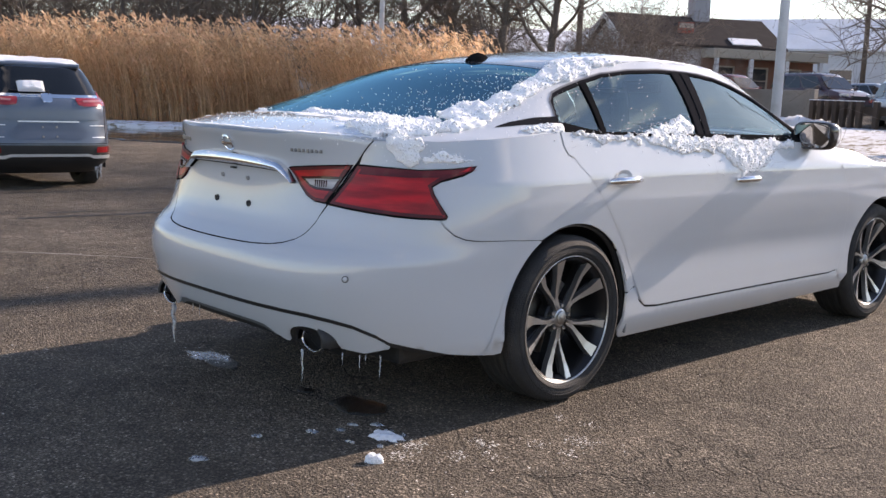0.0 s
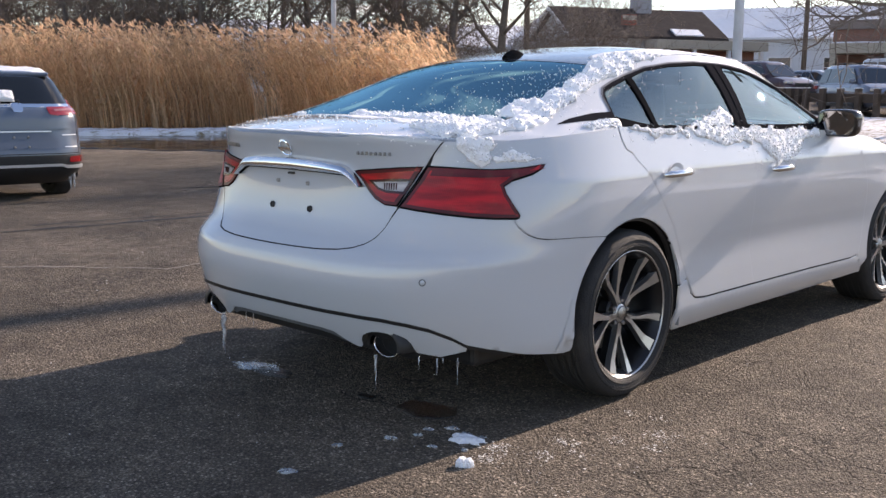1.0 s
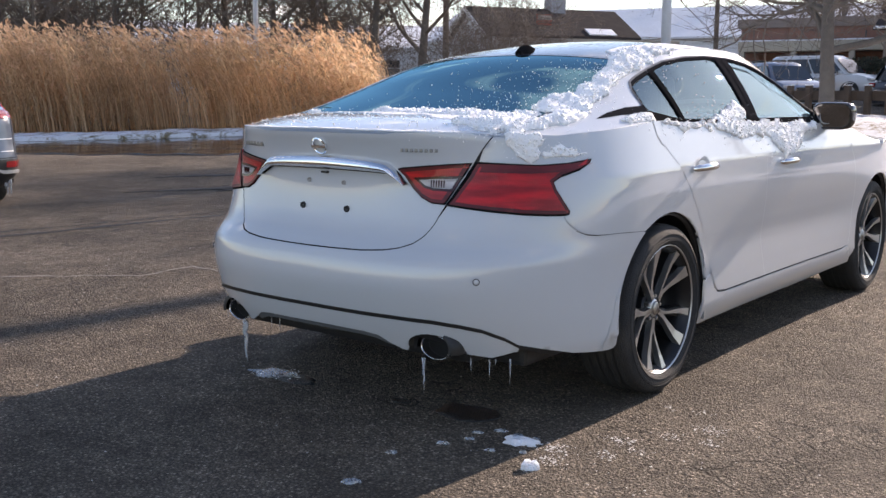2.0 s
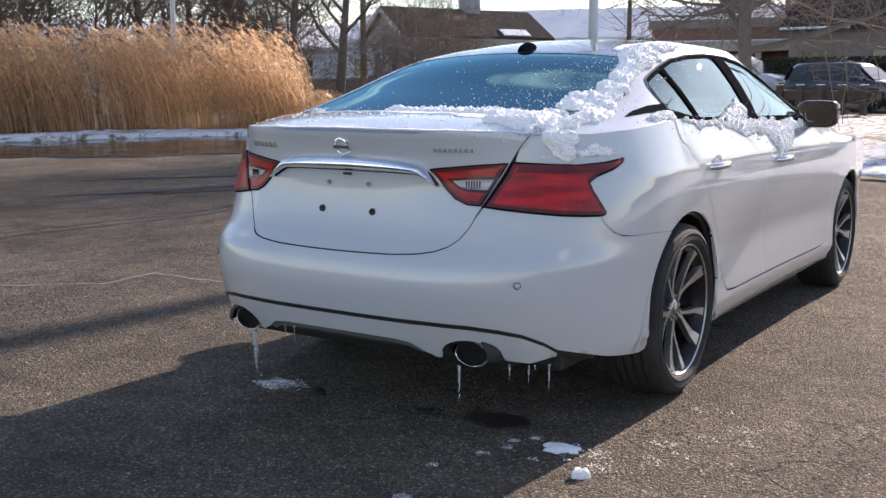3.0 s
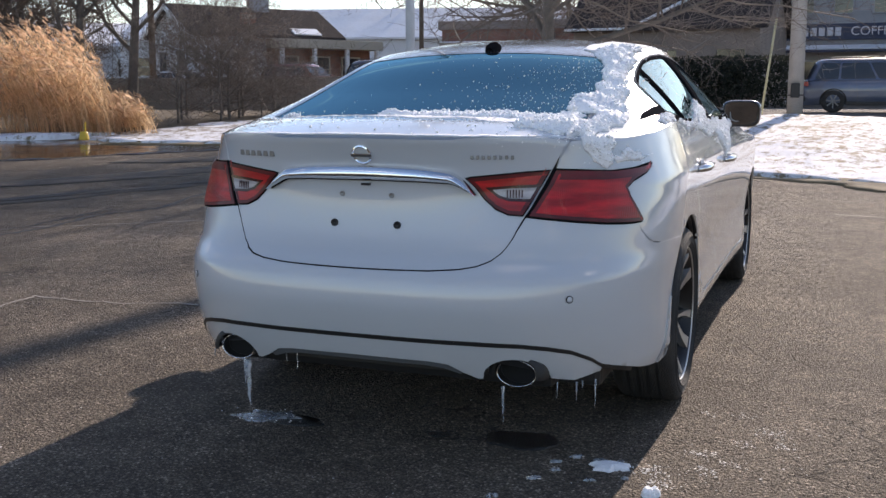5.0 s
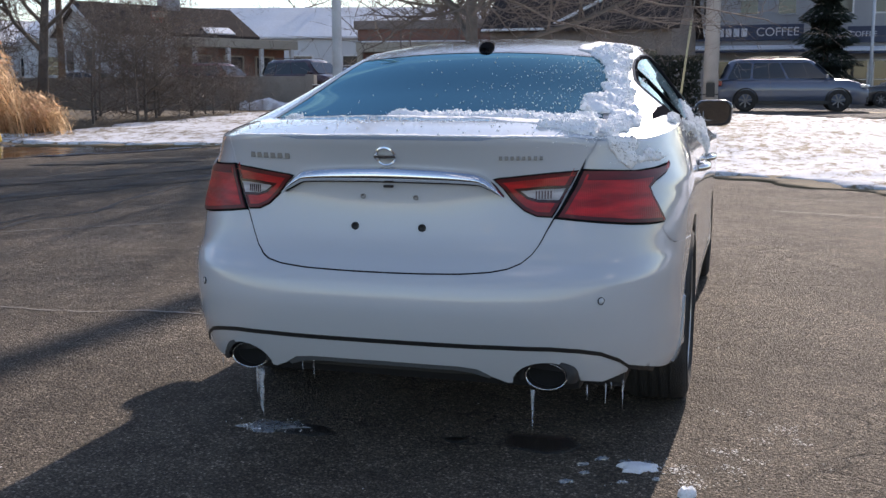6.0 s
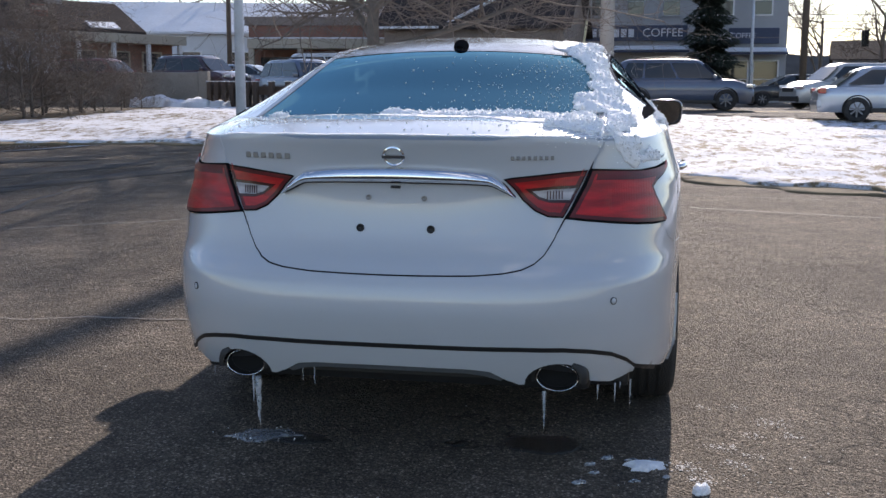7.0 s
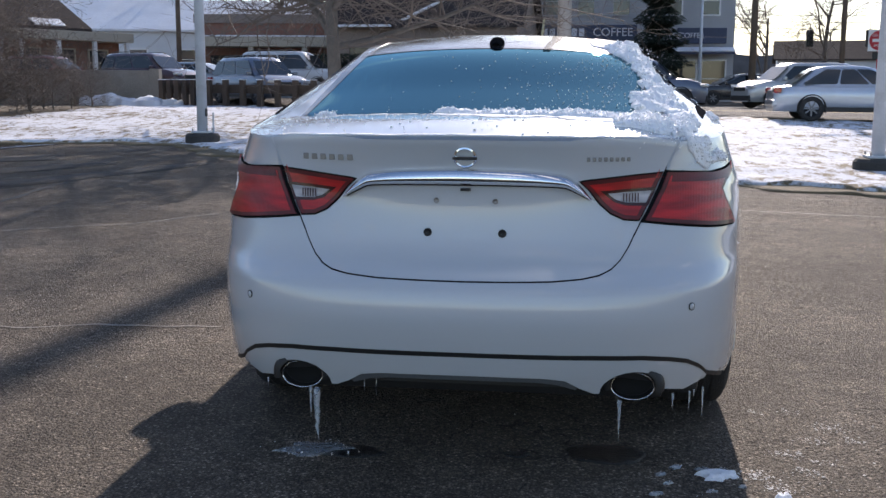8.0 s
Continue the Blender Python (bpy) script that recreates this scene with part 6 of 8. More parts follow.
    for y in (y0 + 0.95, y0 + L - 0.92):
        for s in (-1, 1):
            g = Geo()
            n = 22
            g.v = [(s * (hw - 0.20), y, R)] + [(s * (hw + 0.006), y + (R + 0.055) * math.cos(math.pi * k / n), R + (R + 0.055) * math.sin(math.pi * k / n) - (0.1 if k in (0, n) else 0)) for k in range(n + 1)]
            g.f = [(0, k + 1, k + 2) for k in range(n)]
            g.v += [(s * (hw + 0.006), y + R * 0.4, R), (s * (hw + 0.006), y - R * 0.4, R)]
            part("wheel_arch", g, DARK, root)
            wm = pose(s * (hw - 0.10), y, R, 0, 90 * s, 0)
            wh = part("wheel", Geo().lathe([(R * 0.64, -0.09), (R * 0.9, -0.11), (R, -0.08), (R, 0.09), (R * 0.92, 0.115), (R * 0.66, 0.11)], 30), RUBBER, root, "black tyre", smooth=True, m=wm)
            part("rim", Geo().lathe([(R * 0.67, 0.112), (R * 0.63, 0.112), (R * 0.58, 0.05), (0.01, 0.05)], 30), RIM_DARK, wh, smooth=True)
            for k in range(7):
                part("spoke", Geo().box((R * 0.60, 0.040, 0.03), m=pose(0, 0, 0.075, 0, 0, 360 / 7 * k) @ Matrix.Translation((R * 0.33, 0, 0)), bevel=0.006), DULL_ALLOY, wh)
    if kind in ("suv", "van"):
        for s in (-1, 1):
            part("roof_rail", Geo().tube([(s * hw * 0.62, y0 + r0 + 0.35, H + 0.0), (s * hw * 0.63, y0 + r0 + 0.5, H + 0.045), (s * hw * 0.63, y0 + r1 - 0.35, H + 0.045), (s * hw * 0.62, y0 + r1 - 0.2, H - 0.0)], 0.016, 6), DARK, root, smooth=True)
    return root


vehicle("blue_suv", "suv", (2.65, 32.6), -90, paint("dusk_blue_paint", (0.08, 0.105, 0.165)), "dark blue family SUV standing on the road", "car")
vehicle("silver_sedan", "sedan", (8.06, 24.9), -93, paint("silver_paint", (0.46, 0.50, 0.56), 0.6), "silver sedan stopped at the edge of the road", "car")
vehicle("silver_suv", "suv", (9.1, 37.5), 108, paint("pale_silver_paint", (0.50, 0.51, 0.52), 0.4), "pale silver SUV facing traffic on the road", "car")
vehicle("dark_hatchback", "sedan", (8.2, 46.0), 100, paint("black_paint", (0.02, 0.022, 0.025)), "dark car on the far side of the road", "car")
vehicle("grey_suv", "suv", (-11.25, 34.2), -134, paint("slate_paint", (0.14, 0.18, 0.25), 0.5), "slate grey SUV parked behind timber posts", "car")
vehicle("white_van", "van", (-11.65, 41.0), -100, paint("white_van_paint", (0.62, 0.63, 0.64), 0.0), "white van parked before the brick store", "van")
vehicle("maroon_suv", "suv", (-17.55, 39.2), -112, paint("maroon_paint", (0.055, 0.028, 0.045)), "dark maroon SUV parked behind the concrete wall", "car")
vehicle("silver_hatchback", "sedan", (-16.4, 42.8), -100, paint("silver_grey_paint", (0.34, 0.37, 0.40), 0.6), "silver grey car in the parking row", "car")
vehicle("red_car", "suv", (-24.0, 42.8), -104, paint("red_paint", (0.22, 0.025, 0.03)), "dusty red car parked behind the wall", "car")
vehicle("white_car", "sedan", (-31.5, 43.5), -100, paint("plain_white_paint", (0.6, 0.6, 0.6), 0.0), "white car parked near the barn shop", "car")
vehicle("dark_suv", "suv", (-6.1, 36.6), -108, paint("night_blue_paint", (0.03, 0.04, 0.06)), "dark SUV parked beyond the snow", "car")

# the grey-blue SUV near by, seen from behind
SLATE = mat("grey_blue_paint", (0.075, 0.105, 0.155), 0.3, 0.0, 0.06, 2, 200, coat=1.0, dirt=(0.28, 0.26, 0.24), dirt_amount=0.12)
WHITE_TRIM = mat("satin_silver_trim", (0.70, 0.71, 0.72), 0.3, 0.6, 0.05)
PRIVACY = mat("dark_rear_glass", (0.008, 0.010, 0.012), 0.08, 0, 0.1, 3, 30)
LAMP_PINK = mat("lamp_inner_strip", (0.45, 0.16, 0.16), 0.15, 0.2, 0.2, 30, 90, coat=1.0)
K_SUV = 0.95
SUV_Z = [0.22, 0.30, 0.40, 0.55, 0.75, 0.90, 1.02, 1.09, 1.13, 1.35, 1.50, 1.56, 1.59]
suv_w = curve_through(SUV_Z, [0.72, 0.80, 0.845, 0.855, 0.855, 0.85, 0.84, 0.81, 0.79, 0.72, 0.65, 0.55, 0.36])
suv_r = curve_through(SUV_Z, [-2.12, -2.22, -2.29, -2.30, -2.26, -2.24, -2.23, -2.20, -2.15, -1.97, -1.84, -1.72, -1.5])
suv_f = curve_through(SUV_Z, [2.0, 2.15, 2.22, 2.25, 2.22, 2.15, 1.9, 1.25, 1.15, 0.75, 0.48, 0.30, 0.0])


def suv_rear(x, z):
    q = min(abs(x) / suv_w(z), 1.0)
    return (K_SUV * x, K_SUV * (suv_r(z) + 1.0 * (1 - (1 - q ** 4.6) ** (1 / 4.6))), K_SUV * z)


suv = thing("grey_blue_suv", (-10.345, 1.995, land(-10.3, 2.0)), "grey-blue compact SUV with snow on its roof and tailgate", "car", turn=85)


def suv_loft(name, zs, material, label="", cap=False):
    g = Geo()
    n = 48
    for z in zs:
        w, a, b = suv_w(z), suv_r(z), suv_f(z)
        for k in range(n):
            c, s_ = math.cos(2 * math.pi * (k + 0.5) / n), math.sin(2 * math.pi * (k + 0.5) / n)
            if s_ < 0:
                c = math.copysign(abs(c) ** 0.6, c)
                y = a + 1.0 * (1 - (max(1 - abs(c) ** 4.6, 0)) ** (1 / 4.6))
            else:
                e = (abs(c) ** 5 + abs(s_) ** 5) ** -0.2
                c, y = c * e, (a + 1.0) + (b - a - 1.0) * s_ * e
            g.v.append((K_SUV * w * c, K_SUV * y, K_SUV * z))
    for i in range(len(zs) - 1):
        for k in range(n):
            a, b = i * n + k, i * n + (k + 1) % n
            g.f.append((a, b, b + n, a + n))
    if cap:
        g.f.append(tuple((len(zs) - 1) * n + k for k in range(n)))
    return part(name, smooth_by_angle(g.mesh(name, material), 45), material, suv, label)


def steps(a, b, n):
    return [a + (b - a) * i / n for i in range(n + 1)]


suv_loft("lower_body", steps(0.22, 0.45, 5), DARK, "black plastic lower body")
suv_loft("body", steps(0.45, 1.10, 13), SLATE)
suv_loft("cabin", steps(1.10, 1.59, 12), SLATE, cap=True)


def suv_panel(name, poly, material, label="", lift=0.004, parent=None, radius=0.02):
    g, n = patch(suv_rear, rounded(poly, radius, 3) if radius else poly, step=0.03, gap=0, lift=lift, skirt=lift + 0.02, edge=0.015)
    return part(name, g, material, parent or suv, label, smooth=True, normals=n)


suv_panel("rear_window", [(-0.69, 1.165), (0.69, 1.165), (0.665, 1.30), (0.60, 1.43), (0.52, 1.485), (-0.52, 1.485), (-0.60, 1.43), (-0.665, 1.30)], PRIVACY, "dark privacy rear window", radius=0.03)
suv_panel("chrome_strip", [(-0.66, 1.125), (0.66, 1.125), (0.67, 1.16), (-0.67, 1.16)], CHROME, "chrome strip under the rear window", 0.012, radius=0.008)
suv_panel("badge", [(-0.055, 1.075), (0.055, 1.075), (0.065, 1.165), (-0.065, 1.165)], CHROME, "chrome maker's badge", 0.022, radius=0.02)
suv_panel("tailgate_recess", [(-0.40, 0.64), (0.40, 0.64), (0.46, 0.705), (0.33, 0.835), (-0.33, 0.835), (-0.46, 0.705)], mat("grey_blue_recess", (0.085, 0.115, 0.165), 0.4, 0, 0.05, 3, 80), "recess for the number plate", 0.006)
suv_panel("tailgate_crease", [(-0.62, 0.872), (0.62, 0.872), (0.62, 0.89), (-0.62, 0.89)], SLATE, "", 0.014, radius=0.006)
suv_panel("bumper_seam", [(-0.74, 0.578), (0.74, 0.578), (0.74, 0.586), (-0.74, 0.586)], MATTE_BLACK, "", 0.002, radius=0)
suv_panel("bumper_band", [(-0.80, 0.45), (0.80, 0.45), (0.81, 0.565), (-0.81, 0.565)], DARK, "black plastic bumper band", 0.006)
suv_panel("bumper_strip", [(-0.80, 0.40), (-0.52, 0.405), (-0.46, 0.43), (0.46, 0.43), (0.52, 0.405), (0.80, 0.40), (0.80, 0.435), (0.53, 0.44), (0.46, 0.46), (-0.46, 0.46), (-0.53, 0.44), (-0.80, 0.435)], WHITE_TRIM, "silver strip on the rear bumper", 0.02, radius=0.006)
for s in (-1, 1):
    shape = [(0.34, 1.125), (0.365, 1.045), (0.46, 1.03), (0.79, 1.045), (0.825, 1.06), (0.78, 1.21), (0.70, 1.215), (0.68, 1.125)]
    tl = suv_panel("tail_lamp", [(s * x, z) for x, z in (shape if s > 0 else shape[::-1])], LAMP_TAIL, "long red tail lamp with a raised outer end", 0.014)
    streak = [(0.42, 1.095), (0.43, 1.075), (0.72, 1.085), (0.72, 1.105)]
    suv_panel("lamp_streak", [(s * x, z) for x, z in (streak if s > 0 else streak[::-1])], LAMP_PINK, "bright inner strip", 0.018, tl, 0.006)
    refl = [(0.56, 0.475), (0.78, 0.475), (0.79, 0.545), (0.57, 0.545)]
    suv_panel("reflector", [(s * x, z) for x, z in (refl if s > 0 else refl[::-1])], LAMP_TAIL, "red bumper reflector", 0.014, radius=0.015)
    for x, z in ((0.083, 0.667), (0.083, 0.78)):
        q = suv_rear(s * x, z)
        part("plate_screw", Geo().lathe([(0.0005, 0.006), (0.012, 0.005), (0.014, 0)], 10, pose(q[0], q[1] - 0.008, q[2], 90, 0, 0)), STEEL, suv)
    part("door_mirror", Geo().box((0.17, 0.10, 0.13), (s * 0.84, 0.95, 1.10), bevel=0.04), SLATE, suv)
    for y in (-1.32, 1.25):
        R = 0.335
        wm = pose(s * 0.69, y, R, 0, 90 * s, 0)
        wh = part("wheel", Geo().lathe([(R * 0.64, -0.09), (R * 0.9, -0.11), (R, -0.08), (R, 0.09), (R * 0.92, 0.115), (R * 0.66, 0.11)], 30), RUBBER, suv, "black tyre", smooth=True, m=wm)
        part("rim", Geo().lathe([(R * 0.67, 0.112), (R * 0.63, 0.112), (R * 0.58, 0.05), (0.01, 0.05)], 30), RIM_DARK, wh, smooth=True)
        for k in range(5):
            part("spoke", Geo().box((R * 0.60, 0.05, 0.03), m=pose(0, 0, 0.09, 0, 0, 72 * k) @ Matrix.Translation((R * 0.33, 0, 0)), bevel=0.006), ALLOY, wh)
        g = Geo()
        n = 22
        g.v = [(s * 0.60, y, R)] + [(s * 0.812, y + (R + 0.05) * math.cos(math.pi * k / n), R + (R + 0.05) * math.sin(math.pi * k / n) - (0.1 if k in (0, n) else 0)) for k in range(n + 1)]
        g.f = [(0, k + 1, k + 2) for k in range(n)]
        part("wheel_arch", g, DARK, suv)
# tailgate seams, and silver strips that paint the glint on its creases
for sx in (-1, 1):
    for nm, q_, mt in (("tailgate_seam", [(0.716, 0.60), (0.722, 0.60), (0.722, 1.03), (0.716, 1.03)], MATTE_BLACK), ("side_crease", [(0.50, 0.795), (0.70, 0.795), (0.70, 0.806), (0.50, 0.806)], WHITE_TRIM), ("side_crease", [(0.52, 0.655), (0.70, 0.655), (0.70, 0.664), (0.52, 0.664)], WHITE_TRIM)):
        q_ = [(sx * x, z_) for x, z_ in q_]
        suv_panel(nm, q_ if sx > 0 else q_[::-1], mt, "", 0.003, radius=0)
# silver strip paints the highlight on the recess's upper edge
suv_panel("recess_lip", [(-0.36, 0.838), (0.36, 0.838), (0.36, 0.852), (-0.36, 0.852)], WHITE_TRIM, "bright strip painting the glint over the plate recess", 0.010, radius=0)
g = Geo().box((0.98, 0.20, 0.045), m=pose(0, -1.655, 1.432, -8, 0, 0), bevel=0.02)
part("spoiler", g, SLATE, suv, "roof spoiler over the rear window")
q = [suv_rear(x, z) for x, z in ((0.03, 1.17), (0.05, 1.205), (-0.42, 1.205))]
part("wiper", Geo().tube([(a, b - 0.025, c) for a, b, c in q], 0.010, 6), DARK, suv, "rear wiper")



# ---------- poles, fence, wall, signs ----------
GALV = mat("weathered_steel", (0.58, 0.61, 0.65), 0.5, 0.0, 0.12, 3, 40, dirt=(0.25, 0.2, 0.15), dirt_amount=0.4)
POLEWHITE = mat("weathered_pale_pole", (0.42, 0.40, 0.38), 0.85, 0, 0.2, 2, 40, bump=0.3, bump_scale=20)
TIMBER = mat("dark_timber", (0.075, 0.055, 0.042), 0.85, 0, 0.35, 4, 50, bump=0.5, bump_scale=30, random=0.4)
WOODPOLE = mat("pole_wood", (0.14, 0.105, 0.08), 0.9, 0, 0.3, 3, 40, bump=0.4, bump_scale=25)
CONCRETE = mat("old_concrete", (0.30, 0.28, 0.25), 0.9, 0, 0.2, 1.5, 30, bump=0.4, bump_scale=15, dirt=(0.12, 0.10, 0.08), dirt_amount=0.6)
YELLOW = mat("yellow_plastic", (0.62, 0.40, 0.03), 0.5, 0, 0.15)


def lamp_post(at, height, r0, r1, label, base=True):
    z = land(*at)
    root = thing("lamp_post", (at[0], at[1], z), label, "lamp post")
    part("pole", Geo().tube([(0, 0, 0.2), (0, 0, height * 0.5), (0, 0, height)], [r0, (r0 + r1) / 2, r1], 20), GALV, root, smooth=True)
    part("base_plate", Geo().box((r0 * 3.4, r0 * 3.4, 0.04), (0, 0, 0.24), bevel=0.008), GALV, root)
    for a in range(4):
        part("anchor_bolt", Geo().tube([(r0 * 1.4 * (1 if a % 2 else -1), r0 * 1.4 * (1 if a > 1 else -1), 0.2), (r0 * 1.4 * (1 if a % 2 else -1), r0 * 1.4 * (1 if a > 1 else -1), 0.31)], 0.015, 6), STEEL, root)
    part("footing", Geo().lathe([(0.34, -0.1), (0.34, 0.16), (0.30, 0.21), (0.001, 0.215)], 24), mat("tarred_concrete", (0.05, 0.048, 0.045), 0.9, 0, 0.3, 4, 40), root, "dark concrete footing")
    part("hand_hole", Geo().box((0.02, 0.09, 0.16), (r0 * 0.96, -r0 * 0.2, 0.62), bevel=0.01), DARK, root)
    part("conduit", Geo().tube([(r0 * 2.0, 0.05, 0.2), (r0 * 2.0, 0.05, 0.62)], 0.02, 6), GALV, root)
    part("luminaire", Geo().box((0.36, 0.62, 0.14), (0, -0.4, height + 0.02), bevel=0.04), GALV, root)
    return root


lamp_post((-6.86, 15.85), 8.5, 0.105, 0.07, "grey steel lamp post on a dark footing in snow")
right = lamp_post((4.83, 11.75), 8.5, 0.10, 0.07, "pale steel lamp post on a dark footing beside the lot")
z = land(-20.9, 17.5)
p = thing("steel_pole", (-20.9, 17.5, z), "thin pale steel pole standing among reeds", "pole")
part("shaft", Geo().tube([(0, 0, 0), (0, 0, 9)], [0.085, 0.06], 14), GALV, p, smooth=True)
part("collar", Geo().tube([(0, 0, 1.2), (0, 0, 1.26)], 0.1, 14), GALV, p)


def utility_pole(at, h, r, material, label, arms=1, turn=20):
    root = thing("utility_pole", (at[0], at[1], land(*at)), label, "utility pole", turn=turn)
    part("shaft", Geo().tube([(0, 0, -0.2), (0, 0, h * 0.5), (0, 0, h)], [r, r * 0.85, r * 0.7], 16), material, root, smooth=True)
    for k in range(arms):
        part("cross_arm", Geo().box((2.4, 0.11, 0.13), (0, -r, h - 0.6 - k * 0.9), bevel=0.01), WOODPOLE, root)
        for x in (-1.05, -0.45, 0.45, 1.05):
            part("insulator", Geo().lathe([(0.03, 0), (0.05, 0.03), (0.03, 0.06), (0.045, 0.09), (0.02, 0.13), (0.001, 0.13)], 10, Matrix.Translation((x, -r, h - 0.53 - k * 0.9))), DARK, root, smooth=True)
    return root


utility_pole((0.18, 28.8), 14.5, 0.23, POLEWHITE, "stout pale utility pole standing in snow by the road")
utility_pole((-26.4, 33.8), 11.0, 0.15, WOODPOLE, "brown wooden utility pole behind brush")
utility_pole((8.72, 45.2), 11.5, 0.17, WOODPOLE, "brown wooden utility pole across the road")
utility_pole((12.6, 45.0), 11.0, 0.13, WOODPOLE, "thin wooden utility pole across the road")
utility_pole((-19.0, 46.5), 10.5, 0.13, WOODPOLE, "wooden utility pole before the white sheds")
# pole wrap, guy wire with its guard
box_ = thing("meter_box", (0.18, 28.52, land(0.18, 28.5) + 0.55), "small dark metal box strapped to a pole", "electrical box")
part("case", Geo().box((0.26, 0.14, 0.42), (0, 0, 0.2), bevel=0.02), DARK, box_)
part("strap", Geo().lathe([(0.236, 0.05), (0.236, 0.08)], 24, Matrix.Translation((0, 0.28, 0))), DARK, box_)
guy = thing("guy_wire", (-0.75, 28.4, land(-0.75, 28.4)), "steel guy wire with a yellow guard at its foot", "guy wire")
part("wire", Geo().tube([(0, 0, -0.1), (1.05, 0.4, 9.6)], 0.008, 5), STEEL, guy)
part("guard", Geo().tube([(0.005, 0.002, 0.05), (0.31, 0.118, 2.85)], 0.035, 10), mat("faded_yellow_guard", (0.55, 0.50, 0.30), 0.6), guy, smooth=True)


def wires(points, sag, r, label):
    g = Geo()
    pts = []
    a, b = Vector(points[0]), Vector(points[1])
    for i in range(17):
        t = i / 16
        p = a.lerp(b, t)
        p.z -= sag * 4 * t * (1 - t)
        pts.append(p)
    g.tube(pts, r, 4)
    ob = new("overhead_wire", g.mesh("overhead_wire", DARK))
    tagged(ob, label, "wire")


for k, dz in enumerate((0.0, 0.35, 0.9, 1.5)):
    wires([(0.18, 28.6, 8.2 + dz), (48, 34.0 + k, 8.8 + dz)], 1.5 + 0.25 * k, 0.014, "black overhead wire between poles")
    wires([(8.95, 45.0, 6.6 + dz * 0.8), (60, 48 + 2 * k, 7.6 + dz)], 0.9, 0.016, "black overhead wire along the road")
wires([(0.18, 28.6, 6.1), (8.95, 45.1, 7.4)], 0.35, 0.012, "black overhead wire across the road")
wires([(-5.0, 52.0, 5.6), (12.75, 45.0, 8.6)], 0.35, 0.012, "black overhead wire across the road")
for k in range(3):
    wires([(9.0, 66 + k, 5.3 + 0.5 * k), (55, 64 + k, 5.8 + 0.5 * k)], 0.4, 0.02, "black overhead wire at the far crossing")

# timber guard posts with a rail
rail = thing("timber_guard_rail", (0, 0, 0), "dark timber guard rail with stout square posts", "guard rail")
a, b = Vector((-14.15, 31.9)), Vector((-3.75, 29.3))
d = (b - a).normalized()
turn = math.degrees(math.atan2(d.y, d.x))
post = Geo().box((0.17, 0.18, 1.05), (0, 0, 0.42), bevel=0.012)
# white cap paints the sunlight on each post's top
cap = Geo().box((0.19, 0.21, 0.025), (0, 0, 0.955), bevel=0.006)
post_me, cap_me = post.mesh("post", TIMBER), cap.mesh("snow_cap", SNOW)
s_list = [0.05 + 0.33 * i for i in range(7)] + [2.70 + 0.69 * i for i in range(12)]
for s in s_list:
    p = a + d * s
    o = part("post", post_me, TIMBER, rail, m=pose(p.x, p.y, land(p.x, p.y), 0, 0, turn))
    part("snow_cap", cap_me, SNOW, o, "thin white cap that paints the sunlit post top")
for z_, s0, s1 in ((0.68, 0.0, 3.4), (0.68, 3.4, 7.1), (0.68, 7.1, 10.75)):
    p0, p1 = a + d * s0, a + d * s1
    mid = (p0 + p1) / 2
    nrm = Vector((-d.y, d.x)) * 0.15
    part("rail_beam", Geo().box(((p1 - p0).length - 0.01, 0.10, 0.30), bevel=0.012), TIMBER, rail, m=pose(mid.x + nrm.x, mid.y + nrm.y, (land(*p0) + land(*p1)) / 2 + z_ - 0.05, 0, 0, turn))

# concrete wall behind the brush
wall = thing("concrete_wall", (0, 0, 0), "low weathered concrete wall behind brush", "wall", kind="structure")
wa, wb = Vector((-15.05, 33.2)), Vector((-38.0, 31.6))
wd = (wb - wa).normalized()
wt = math.degrees(math.atan2(wd.y, wd.x))
for i in range(8):
    p = wa + wd * (1.46 + 2.92 * i)
    part("wall_panel", Geo().box((2.90, 0.22, 1.45), (0, 0, 0.56), bevel=0.015), CONCRETE, wall, m=pose(p.x, p.y, land(p.x, p.y), 0, 0, wt))
part("end_post", Geo().box((0.36, 0.36, 1.52), (0, 0, 0.58), bevel=0.02), CONCRETE, wall, m=pose(wa.x + 0.2, wa.y, land(*wa), 0, 0, wt))
sheet("snow_pile", [(-16.8, 31.2), (-15.4, 30.6), (-14.0, 30.9), (-13.2, 31.6), (-14.6, 32.1), (-16.6, 32.1)], SNOW, "heap of old snow at the foot of a wall", "snow", height=0.30, step=0.15, bumps=0.22, kind="structure", wobble=0.2)

# yellow marker among the reeds
ym = thing("yellow_marker", (-14.75, 15.3, land(-14.75, 15.3) + 0.05), "bright yellow plastic marker standing at the reeds' edge", "marker")
part("body", Geo().box((0.22, 0.15, 0.20), (0, 0, 0.10), bevel=0.04, taper=0.7), YELLOW, ym)
part("spike", Geo().tube([(0.03, 0, 0.16), (0.05, 0, 0.40)], 0.02, 6), YELLOW, ym)

# no-entry sign
sg = thing("no_entry_sign", (14.87, 47.5, land(15, 47)), "red and white no-entry road sign on a red post", "road sign")
RED = mat("sign_red", (0.50, 0.02, 0.03), 0.5, 0, 0.08)
WHITE = mat("sign_white", (0.75, 0.75, 0.74), 0.5, 0, 0.06)
part("post", Geo().box((0.10, 0.08, 3.2), (0, 0.05, 1.6), bevel=0.01), RED, sg)
face = part("panel", Geo().box((1.0, 0.02, 1.0), (0, 0, 3.05), bevel=0.005), WHITE, sg)
part("disc", Geo().lathe([(0.0005, 0.016), (0.45, 0.016), (0.46, 0.0)], 36, pose(0, 0, 3.05, 90, 0, 0)), RED, face)
part("bar", Geo().box((0.62, 0.012, 0.14), (0, -0.022, 3.05)), WHITE, face)
